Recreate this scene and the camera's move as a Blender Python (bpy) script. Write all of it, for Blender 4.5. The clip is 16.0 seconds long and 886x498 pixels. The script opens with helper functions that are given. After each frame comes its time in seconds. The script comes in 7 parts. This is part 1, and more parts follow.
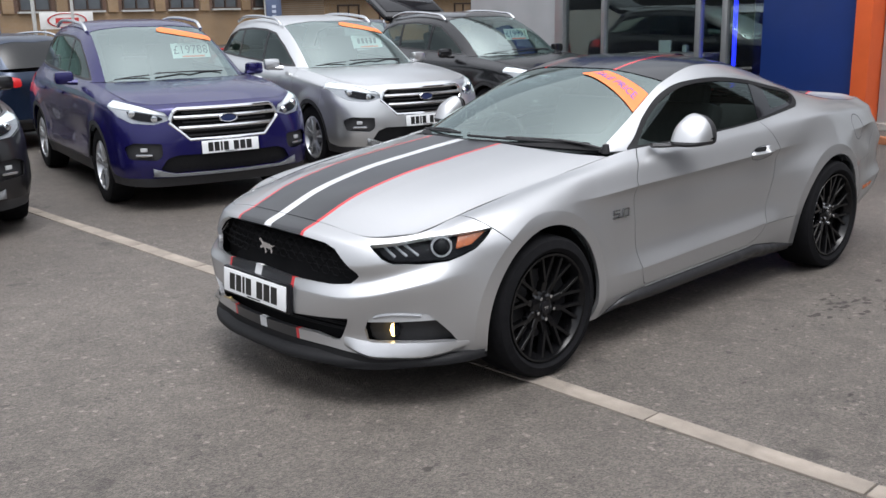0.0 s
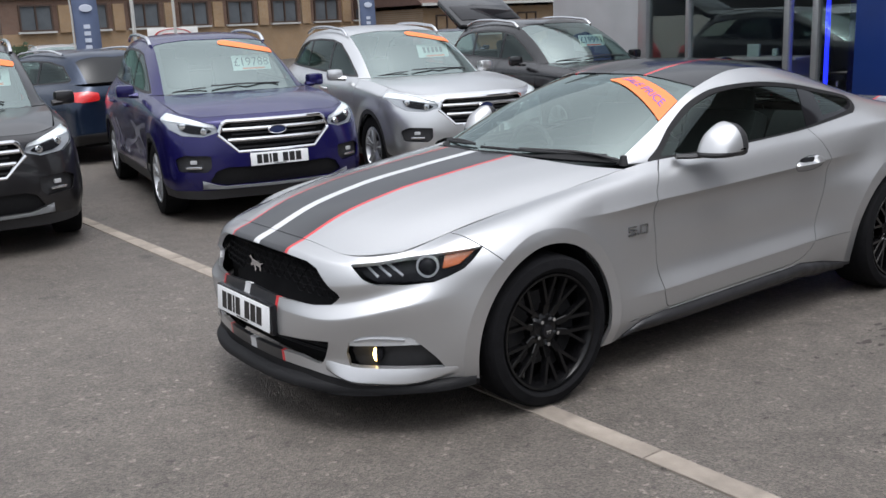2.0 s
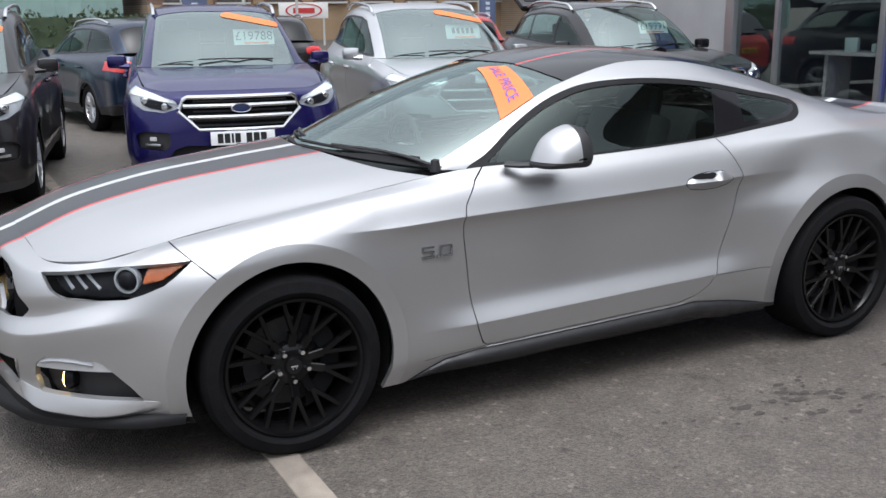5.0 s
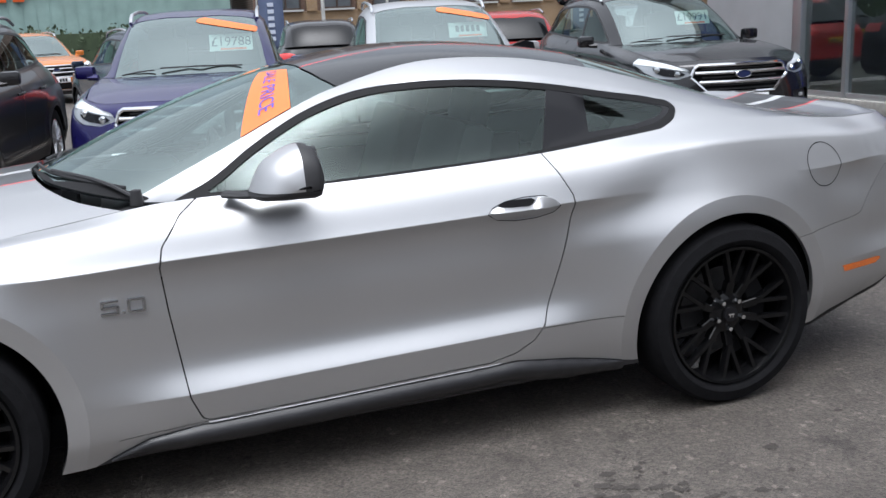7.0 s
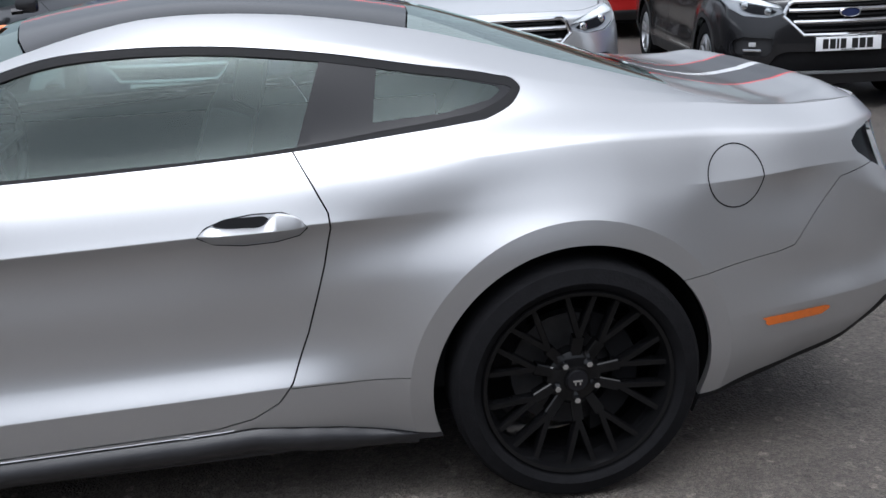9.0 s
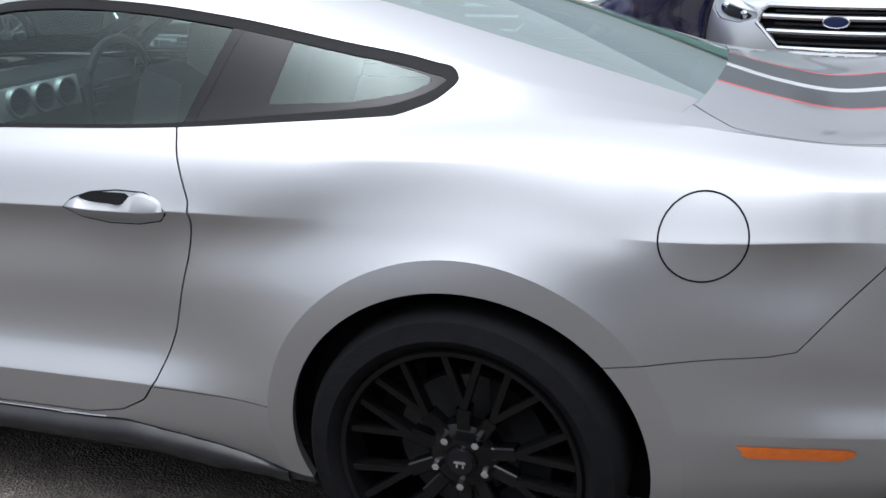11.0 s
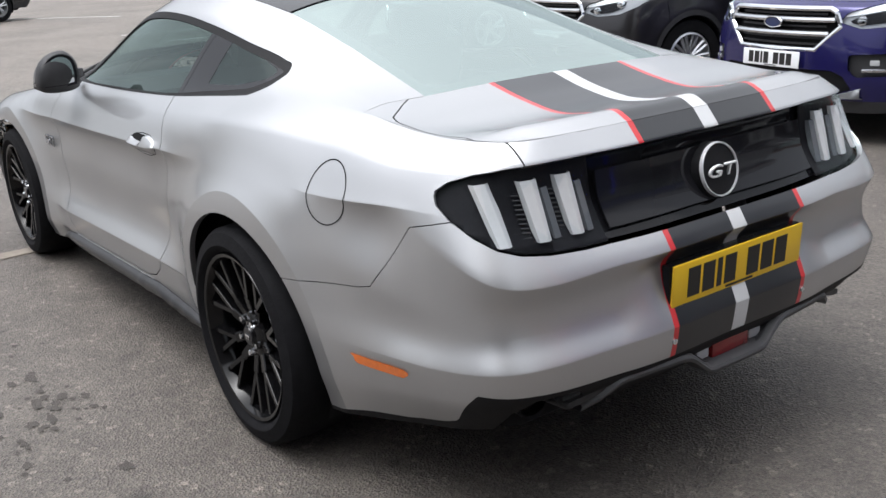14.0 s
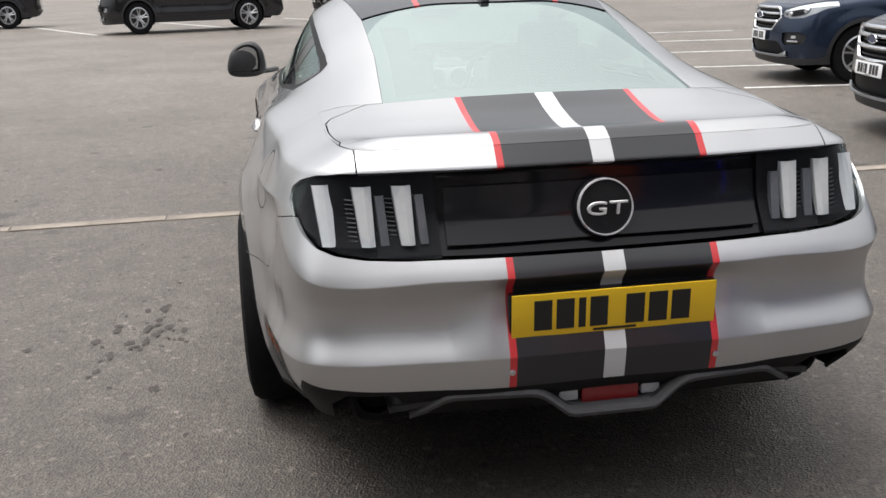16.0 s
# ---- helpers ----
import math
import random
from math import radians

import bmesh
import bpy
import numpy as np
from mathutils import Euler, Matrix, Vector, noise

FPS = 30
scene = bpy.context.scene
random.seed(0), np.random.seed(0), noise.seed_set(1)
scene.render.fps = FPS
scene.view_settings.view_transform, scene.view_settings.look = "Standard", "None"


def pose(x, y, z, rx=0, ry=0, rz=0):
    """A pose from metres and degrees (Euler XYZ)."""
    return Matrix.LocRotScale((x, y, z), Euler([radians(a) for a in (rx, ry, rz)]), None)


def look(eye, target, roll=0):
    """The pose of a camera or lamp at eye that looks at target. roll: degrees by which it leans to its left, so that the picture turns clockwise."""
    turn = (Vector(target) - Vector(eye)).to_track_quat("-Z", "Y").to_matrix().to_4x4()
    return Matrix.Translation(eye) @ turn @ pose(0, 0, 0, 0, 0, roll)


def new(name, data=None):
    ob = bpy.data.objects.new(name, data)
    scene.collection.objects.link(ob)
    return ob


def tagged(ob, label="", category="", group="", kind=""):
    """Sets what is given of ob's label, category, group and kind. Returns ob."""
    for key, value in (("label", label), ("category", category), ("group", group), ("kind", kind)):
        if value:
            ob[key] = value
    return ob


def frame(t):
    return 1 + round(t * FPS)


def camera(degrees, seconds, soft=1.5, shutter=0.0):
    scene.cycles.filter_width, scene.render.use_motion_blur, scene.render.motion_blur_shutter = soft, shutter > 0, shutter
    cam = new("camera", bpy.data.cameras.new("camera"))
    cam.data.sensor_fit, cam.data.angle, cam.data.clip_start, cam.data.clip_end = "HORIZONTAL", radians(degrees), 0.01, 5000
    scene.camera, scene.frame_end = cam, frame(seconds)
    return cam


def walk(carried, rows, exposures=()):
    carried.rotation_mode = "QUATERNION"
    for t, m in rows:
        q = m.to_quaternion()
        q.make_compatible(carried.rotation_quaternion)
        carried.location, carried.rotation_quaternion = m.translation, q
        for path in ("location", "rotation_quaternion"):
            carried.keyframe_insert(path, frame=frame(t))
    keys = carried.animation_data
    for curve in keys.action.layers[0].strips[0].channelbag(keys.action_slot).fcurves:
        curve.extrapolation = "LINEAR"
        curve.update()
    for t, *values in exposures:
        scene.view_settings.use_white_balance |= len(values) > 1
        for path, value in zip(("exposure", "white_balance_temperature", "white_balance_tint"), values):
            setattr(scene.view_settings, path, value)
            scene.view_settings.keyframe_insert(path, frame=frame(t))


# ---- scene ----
cam = camera(49.2, 16.0)
PATH = [
    (0, (-4.563, -3.721, 1.671), (-3.256, -2.286, 1.191), -1.2),
    (0.5, (-4.53, -3.707, 1.657), (-3.247, -2.26, 1.148), -2.0),
    (1, (-4.379, -3.673, 1.644), (-3.135, -2.194, 1.131), -1.8),
    (1.5, (-4.237, -3.698, 1.653), (-3.026, -2.183, 1.167), -2.2),
    (2, (-4.02, -3.833, 1.638), (-2.878, -2.255, 1.182), -2.4),
    (2.5, (-3.821, -3.967, 1.646), (-2.734, -2.355, 1.177), -2.6),
    (3, (-3.595, -3.956, 1.601), (-2.546, -2.324, 1.114), -2.7),
    (3.5, (-3.321, -3.945, 1.61), (-2.3, -2.285, 1.161), -1.1),
    (6, (-1.566, -4.07, 1.512), (-0.801, -2.293, 1.004), -1.5),
    (6.5, (-1.142, -3.918, 1.491), (-0.437, -2.11, 1.009), -1.8),
    (7, (-0.761, -3.816, 1.487), (-0.13, -1.978, 1.014), -2.7),
    (7.5, (-0.393, -3.736, 1.507), (0.074, -1.855, 1.012), -1.7),
    (8, (-0.05, -3.465, 1.481), (0.373, -1.587, 0.937), -2.3),
    (8.5, (0.298, -3.297, 1.482), (0.668, -1.42, 0.899), -3.2),
    (9, (0.683, -3.198, 1.498), (0.954, -1.314, 0.885), -2.6),
    (11.5, (2.26, -2.485, 1.413), (1.278, -0.876, 0.742), -0.7),
    (12, (2.639, -2.433, 1.425), (1.344, -1.069, 0.747), -1.0),
    (12.5, (2.974, -2.448, 1.437), (1.613, -1.147, 0.763), -2.5),
    (13, (3.363, -2.42, 1.483), (1.972, -1.131, 0.849), -3.6),
    (13.5, (3.731, -2.258, 1.471), (2.256, -1.047, 0.873), -3.9),
    (14, (3.959, -1.992, 1.458), (2.402, -0.893, 0.852), -3.6),
    (14.5, (4.242, -1.725, 1.449), (2.544, -0.84, 0.872), -1.9),
    (15, (4.469, -1.429, 1.457), (2.712, -0.664, 0.887), -0.9),
    (15.5, (4.494, -1.109, 1.423), (2.677, -0.507, 0.842), -0.9),
    (16, (4.609, -0.767, 1.423), (2.711, -0.462, 0.871), -1.7),
]
walk(cam, [(t, look(e, g, r)) for t, e, g, r in PATH], [
    (0, 0.64, 6200, 10), (1, 0.65, 6190, 10), (2, 0.51, 6180, 10), (2.7, 0.54, 6170, 10), (3.5, 0.60, 6150, 10), (6, 0.60, 6050, 10), (6.7, 0.60, 6010, 10), (7.1, 0.54, 5990, 10), (7.5, 0.40, 5970, 10),
    (8.5, 0.45, 5920, 10), (9, 0.42, 5900, 10), (11.5, 0.48, 5940, 10), (12, 0.50, 5950, 10), (13, 0.75, 6050, 10), (14, 0.84, 6250, 10), (15.3, 0.84, 6450, 10), (16, 0.70, 6550, 10)])

# ---- light ----
world = bpy.data.worlds.new("overcast_sky")
scene.world = world
world.use_nodes = True
wn = world.node_tree
sky = wn.nodes.new("ShaderNodeTexSky")
sky.sky_type = "NISHITA"
sky.sun_disc = False
sky.sun_elevation, sky.sun_rotation = radians(74), radians(200)
sky.dust_density, sky.air_density, sky.ozone_density = 6.0, 1.0, 1.0
pale = wn.nodes.new("ShaderNodeHueSaturation")
pale.inputs["Saturation"].default_value = 0.22
wn.links.new(sky.outputs[0], pale.inputs["Color"])
# an overcast sky is brighter overhead than at the horizon
gen = wn.nodes.new("ShaderNodeTexCoord")
axes = wn.nodes.new("ShaderNodeSeparateXYZ")
fade = wn.nodes.new("ShaderNodeMapRange")
fade.inputs["To Min"].default_value, fade.inputs["To Max"].default_value = 0.84, 1.24
veil = wn.nodes.new("ShaderNodeVectorMath")
veil.operation = "SCALE"
wn.links.new(gen.outputs["Generated"], axes.inputs[0])
wn.links.new(axes.outputs["Z"], fade.inputs["Value"])
wn.links.new(pale.outputs[0], veil.inputs[0])
wn.links.new(fade.outputs[0], veil.inputs["Scale"])
wn.links.new(veil.outputs[0], wn.nodes["Background"].inputs["Color"])
wn.nodes["Background"].inputs["Strength"].default_value = 0.15
sun_lamp = bpy.data.lights.new("sun", "SUN")
sun_lamp.energy, sun_lamp.angle, sun_lamp.color = 0.5, radians(110), (1.0, 0.97, 0.93)
sun = new("sun", sun_lamp)
sun.matrix_world = look((0, 0, 30), (3, -7, 0))

# ---- materials ----
def material(name, base, rough=0.5, metal=0.0, vary=0.0, scale=8.0, bump=0.0, bump_scale=60.0, coat=0.0, coat_rough=0.03, spec=0.5, second=None, stain=0.0, stain_scale=1.2):
    m = bpy.data.materials.new(name)
    m.use_nodes = True
    nt = m.node_tree
    b = nt.nodes["Principled BSDF"]
    b.inputs["Base Color"].default_value = (*base, 1)
    b.inputs["Roughness"].default_value = rough
    b.inputs["Metallic"].default_value = metal
    b.inputs["Coat Weight"].default_value = coat
    b.inputs["Coat Roughness"].default_value = coat_rough
    b.inputs["Specular IOR Level"].default_value = spec
    tc = nt.nodes.new("ShaderNodeTexCoord")
    if vary or stain:
        n = nt.nodes.new("ShaderNodeTexNoise")
        n.inputs["Scale"].default_value, n.inputs["Detail"].default_value = scale, 6
        nt.links.new(tc.outputs["Object"], n.inputs["Vector"])
        mix = nt.nodes.new("ShaderNodeMix")
        mix.data_type = "RGBA"
        two = second or tuple(min(1, c * (1 + 2 * vary)) for c in base)
        mix.inputs["A"].default_value = (*[c * (1 - vary) for c in base], 1)
        mix.inputs["B"].default_value = (*two, 1)
        nt.links.new(n.outputs["Fac"], mix.inputs["Factor"])
        out = mix.outputs["Result"]
        if stain:
            n2 = nt.nodes.new("ShaderNodeTexNoise")
            n2.inputs["Scale"].default_value, n2.inputs["Detail"].default_value = stain_scale, 4
            nt.links.new(tc.outputs["Object"], n2.inputs["Vector"])
            mr = nt.nodes.new("ShaderNodeMapRange")
            mr.inputs["From Min"].default_value, mr.inputs["From Max"].default_value = 0.3, 0.7
            mr.inputs["To Min"].default_value, mr.inputs["To Max"].default_value = 1 - stain, 1 + stain
            nt.links.new(n2.outputs["Fac"], mr.inputs["Value"])
            mul = nt.nodes.new("ShaderNodeVectorMath")
            mul.operation = "SCALE"
            nt.links.new(out, mul.inputs[0])
            nt.links.new(mr.outputs[0], mul.inputs["Scale"])
            out = mul.outputs[0]
        nt.links.new(out, b.inputs["Base Color"])
    if bump:
        n3 = nt.nodes.new("ShaderNodeTexNoise")
        n3.inputs["Scale"].default_value, n3.inputs["Detail"].default_value = bump_scale, 5
        nt.links.new(tc.outputs["Object"], n3.inputs["Vector"])
        bp = nt.nodes.new("ShaderNodeBump")
        bp.inputs["Strength"].default_value, bp.inputs["Distance"].default_value = bump, 0.01
        nt.links.new(n3.outputs["Fac"], bp.inputs["Height"])
        nt.links.new(bp.outputs[0], b.inputs["Normal"])
    return m


def paint(name, base, metal=0.88, rough=0.27, flake=0.06, coat=0.35, coat_rough=0.12):
    m = material(name, base, rough, metal, vary=flake, scale=900, coat=coat, coat_rough=coat_rough)
    return m


def ramp_node(nt, stops):
    r = nt.nodes.new("ShaderNodeValToRGB")
    r.color_ramp.interpolation = "CONSTANT"
    e = r.color_ramp.elements
    while len(e) < len(stops):
        e.new(1.0)
    for el, (p, c) in zip(e, stops):
        el.position, el.color = p, (*c, 1) if len(c) == 3 else c
    return r


def silver_shader(nt, base):
    """Metallic base coat with soft flake gloss under a thin clear coat."""
    def node(kind):
        return nt.nodes.new(kind)
    tc, nz, mix = node("ShaderNodeTexCoord"), node("ShaderNodeTexNoise"), node("ShaderNodeMix")
    nz.inputs["Scale"].default_value, nz.inputs["Detail"].default_value = 900, 4
    mix.data_type = "RGBA"
    mix.inputs["A"].default_value = (*[c * .84 for c in base], 1)
    mix.inputs["B"].default_value = (*[c * 1.04 for c in base], 1)
    nt.links.new(tc.outputs["Object"], nz.inputs["Vector"])
    nt.links.new(nz.outputs["Fac"], mix.inputs["Factor"])
    flake, under, coat, fres = node("ShaderNodeBsdfAnisotropic"), node("ShaderNodeBsdfDiffuse"), node("ShaderNodeBsdfAnisotropic"), node("ShaderNodeFresnel")
    flake.distribution = coat.distribution = "BECKMANN"
    flake.inputs["Roughness"].default_value, coat.inputs["Roughness"].default_value = 0.43, 0.035
    nt.links.new(mix.outputs["Result"], flake.inputs["Color"])
    nt.links.new(mix.outputs["Result"], under.inputs["Color"])
    one, two = node("ShaderNodeMixShader"), node("ShaderNodeMixShader")
    one.inputs[0].default_value = 0.26
    nt.links.new(flake.outputs[0], one.inputs[1])
    nt.links.new(under.outputs[0], one.inputs[2])
    fres.inputs[0].default_value = 1.42
    nt.links.new(fres.outputs[0], two.inputs[0])
    nt.links.new(one.outputs[0], two.inputs[1])
    nt.links.new(coat.outputs[0], two.inputs[2])
    return two.outputs[0]


def silver_paint(name, base):
    m = bpy.data.materials.new(name)
    m.use_nodes = True
    m.node_tree.nodes.remove(m.node_tree.nodes["Principled BSDF"])
    m.node_tree.links.new(silver_shader(m.node_tree, base), m.node_tree.nodes["Material Output"].inputs[0])
    return m


def striped(name, outside=None, centre=(0.56, 0.57, 0.58)):
    """Wrapped twin racing stripes: pale centre line, satin black bands, red pinstripes, body colour outside."""
    m = material(name, (0.02, 0.02, 0.022), 0.28, vary=0.1, scale=300, coat=0.25, coat_rough=0.1)
    nt = m.node_tree
    b = nt.nodes["Principled BSDF"]
    tc = nt.nodes.new("ShaderNodeTexCoord")
    sp = nt.nodes.new("ShaderNodeSeparateXYZ")
    nt.links.new(tc.outputs["Object"], sp.inputs[0])
    ab = nt.nodes.new("ShaderNodeMath")
    ab.operation = "ABSOLUTE"
    nt.links.new(sp.outputs["Y"], ab.inputs[0])
    black, red = (0.020, 0.021, 0.024), (0.55, 0.035, 0.04)
    r = ramp_node(nt, [(0.0, centre), (0.0245, black), (0.249, red), (0.268, outside or black)])
    nt.links.new(ab.outputs[0], r.inputs[0])
    nt.links.new(r.outputs[0], b.inputs["Base Color"])
    if outside is None:
        step = nt.nodes.new("ShaderNodeMath")
        step.operation = "GREATER_THAN"
        step.inputs[1].default_value = 0.268
        nt.links.new(ab.outputs[0], step.inputs[0])
        mx = nt.nodes.new("ShaderNodeMixShader")
        nt.links.new(step.outputs[0], mx.inputs[0])
        nt.links.new(b.outputs[0], mx.inputs[1])
        nt.links.new(silver_shader(nt, SILVER), mx.inputs[2])
        nt.links.new(mx.outputs[0], nt.nodes["Material Output"].inputs[0])
    return m


def glass(name, tint=(0.75, 0.85, 0.82), rough=0.0, ior=1.75, sheen=(0.86, 1.0, 0.97)):
    m = bpy.data.materials.new(name)
    m.use_nodes = True
    nt = m.node_tree
    nt.nodes.remove(nt.nodes["Principled BSDF"])
    tr = nt.nodes.new("ShaderNodeBsdfTransparent")
    tr.inputs[0].default_value = (*tint, 1)
    gl = nt.nodes.new("ShaderNodeBsdfGlossy")
    gl.inputs["Roughness"].default_value = rough
    gl.inputs[0].default_value = (*sheen, 1)
    # gloss rises towards grazing angles, alike from inside and outside
    lw, pw, fr = nt.nodes.new("ShaderNodeLayerWeight"), nt.nodes.new("ShaderNodeMath"), nt.nodes.new("ShaderNodeMapRange")
    lw.inputs["Blend"].default_value = 0.5
    pw.operation = "POWER"
    pw.inputs[1].default_value = 5.0
    fr.inputs["To Min"].default_value = ((ior - 1) / (ior + 1)) ** 2
    nt.links.new(lw.outputs["Facing"], pw.inputs[0])
    nt.links.new(pw.outputs[0], fr.inputs["Value"])
    mx = nt.nodes.new("ShaderNodeMixShader")
    nt.links.new(fr.outputs[0], mx.inputs[0])
    nt.links.new(tr.outputs[0], mx.inputs[1])
    nt.links.new(gl.outputs[0], mx.inputs[2])
    nt.links.new(mx.outputs[0], nt.nodes["Material Output"].inputs[0])
    return m


def glow(name, col, power):
    m = bpy.data.materials.new(name)
    m.use_nodes = True
    b = m.node_tree.nodes["Principled BSDF"]
    b.inputs["Base Color"].default_value = (*col, 1)
    b.inputs["Emission Color"].default_value = (*col, 1)
    b.inputs["Emission Strength"].default_value = power
    return m


SILVER = (0.555, 0.56, 0.57)
M_SILVER = silver_paint("silver_paint", SILVER)
M_STRIPE = striped("striped_paint")
M_ROOF = striped("black_roof_wrap", (0.012, 0.013, 0.015), (0.012, 0.013, 0.015))
M_ROOF.node_tree.nodes["Principled BSDF"].inputs["Roughness"].default_value = 0.16
M_GLOSSBLACK = material("gloss_black", (0.010, 0.010, 0.012), 0.07, coat=0.0, spec=0.28, vary=0.1)
M_PLASTIC = material("black_plastic", (0.022, 0.022, 0.024), 0.55, vary=0.2, scale=40, bump=0.15, bump_scale=500)
M_DARK = material("dark_void", (0.012, 0.012, 0.013), 0.9, spec=0.08, vary=0.2)
M_RUBBER = material("tyre_rubber", (0.008, 0.008, 0.009), 0.85, spec=0.10, vary=0.3, scale=30, bump=0.2, bump_scale=120)
M_RIM = material("gloss_black_rim", (0.005, 0.005, 0.0055), 0.10, coat=0.0, spec=0.27, vary=0.15, scale=20)
M_BRAKE = material("dull_brake_steel", (0.05, 0.05, 0.052), 0.5, 0.6, vary=0.3, scale=30)
M_ALLOY = material("silver_alloy", (0.55, 0.56, 0.58), 0.3, 0.8, vary=0.08, scale=20)
M_NAVYBADGE = material("navy_badge_enamel", (0.02, 0.03, 0.09), 0.2, vary=0.1, coat=0.4)
M_CHROME = material("chrome", (0.82, 0.83, 0.85), 0.08, 1.0, vary=0.03)
M_MIRROR = material("mirror_glass", (0.78, 0.80, 0.80), 0.02, 1.0)
M_SATIN = material("satin_chrome", (0.72, 0.73, 0.75), 0.25, 1.0, vary=0.03)
M_GLASS = glass("tinted_car_glass", (0.40, 0.49, 0.465), 0.0, 1.60)
M_SCREEN = glass("windscreen_glass", (0.46, 0.56, 0.54), 0.0, 3.05)
M_SUVSCREEN = glass("suv_windscreen_glass", (0.52, 0.60, 0.58), 0.0, 3.7)
M_REARGLASS = glass("rear_window_glass", (0.46, 0.56, 0.53), 0.0, 5.2, (0.88, 1.0, 0.96))
M_LENS = glass("clear_lens", (0.93, 0.95, 0.96), 0.0, 1.10)
M_AMBER = material("amber_lens", (0.75, 0.17, 0.02), 0.15, coat=0.6, vary=0.15, scale=60)
M_DARKRED = material("dark_red_lens", (0.16, 0.006, 0.008), 0.12, coat=0.4, vary=0.2, scale=60)
M_BRONZE = material("dark_amber_reflector", (0.34, 0.085, 0.02), 0.2, coat=0.4, vary=0.2, scale=60)
M_DARKGLASS = material("privacy_glass", (0.008, 0.009, 0.010), 0.04, spec=0.35)
M_REDLENS = material("red_lens", (0.55, 0.02, 0.02), 0.12, coat=0.6, vary=0.2, scale=60)
M_WHITELENS = material("frosted_white_lens", (0.52, 0.53, 0.54), 0.25, coat=0.4, vary=0.05, scale=50)
M_WHITEBAR = material("bright_lamp_strip", (0.80, 0.81, 0.82), 0.25, coat=0.4, vary=0.04, scale=50)
M_LAMPDARK = material("smoked_lamp_housing", (0.010, 0.010, 0.012), 0.45, coat=0.0, spec=0.12, vary=0.3, scale=120)
M_BULB = glow("warm_bulb", (1.0, 0.66, 0.22), 6.0)
M_RIMGREY = material("grey_moulded_plastic", (0.055, 0.055, 0.058), 0.5, vary=0.15, scale=40)
M_SATINBLACK = material("satin_black_lip", (0.010, 0.010, 0.011), 0.6, spec=0.18, vary=0.2, scale=40)
M_SKIRT = material("satin_black_skirt", (0.020, 0.020, 0.022), 0.34, spec=0.45, vary=0.3, scale=25, bump=0.05, bump_scale=300)
M_RING = material("bright_silver_ring", (0.66, 0.67, 0.69), 0.3, 0.35, vary=0.03)
M_DARKCHROME = material("dark_chrome", (0.42, 0.43, 0.45), 0.18, 1.0, vary=0.05)
M_SMOKE = material("smoked_light_guide", (0.10, 0.105, 0.115), 0.3, coat=0.3, vary=0.15, scale=60)
M_GUIDE = material("grey_light_guide", (0.34, 0.35, 0.37), 0.3, coat=0.3, vary=0.08, scale=60)
M_DULLALLOY = material("dull_silver_trim", (0.26, 0.27, 0.28), 0.4, 0.6, vary=0.06, scale=20)
M_LEATHER = material("black_leather", (0.03, 0.03, 0.032), 0.5, vary=0.3, scale=25, bump=0.06, bump_scale=400)
M_PLATEW = material("white_plate", (0.8, 0.81, 0.82), 0.35, vary=0.03)
M_PLATEY = material("yellow_plate", (0.78, 0.5, 0.02), 0.35, vary=0.04)
M_PLATEK = material("plate_black", (0.012, 0.012, 0.012), 0.4)
M_ORANGE = material("orange_sticker", (0.85, 0.2, 0.045), 0.45, vary=0.06)
M_BLUEINK = material("blue_ink", (0.12, 0.1, 0.5), 0.5)
M_CARD = material("pale_green_card", (0.62, 0.8, 0.74), 0.6, vary=0.05)
M_CARDINK = material("card_ink", (0.04, 0.07, 0.07), 0.6)

# ---- shape tools ----
from mathutils.kdtree import KDTree
def cr(N, n):
    """Catmull-Rom along axis 0 of a control net, by mean chord; n samples a span. Returns samples."""
    N = np.asarray(N, float)
    k = len(N)
    L = np.linalg.norm(N[1:] - N[:-1], axis=-1)
    while L.ndim > 1:
        L = L.mean(-1)
    L = np.maximum(L, 1e-6)
    V = (N[1:] - N[:-1]) / L.reshape(-1, *[1] * (N.ndim - 1))
    T = np.empty_like(N)
    T[0], T[-1] = V[0], V[-1]
    for i in range(1, k - 1):
        T[i] = (V[i - 1] * L[i] + V[i] * L[i - 1]) / (L[i - 1] + L[i])
    return hermite(N, T, T, L, n)


def hermite(N, Tout, Tin, L, n):
    out = []
    for i in range(len(N) - 1):
        m = n[i] if isinstance(n, (list, tuple)) else n
        s = (np.array(m) if isinstance(m, tuple) else np.linspace(0, 1, m + 1))[: None if i == len(N) - 2 else -1].reshape(-1, *[1] * (N.ndim - 1))
        l = L[i] if np.ndim(L[i]) == 0 else L[i][..., None]
        out.append((2 * s**3 - 3 * s**2 + 1) * N[i] + (s**3 - 2 * s**2 + s) * Tout[i] * l + (3 * s**2 - 2 * s**3) * N[i + 1] + (s**3 - s**2) * Tin[i + 1] * l)
    return np.concatenate(out)


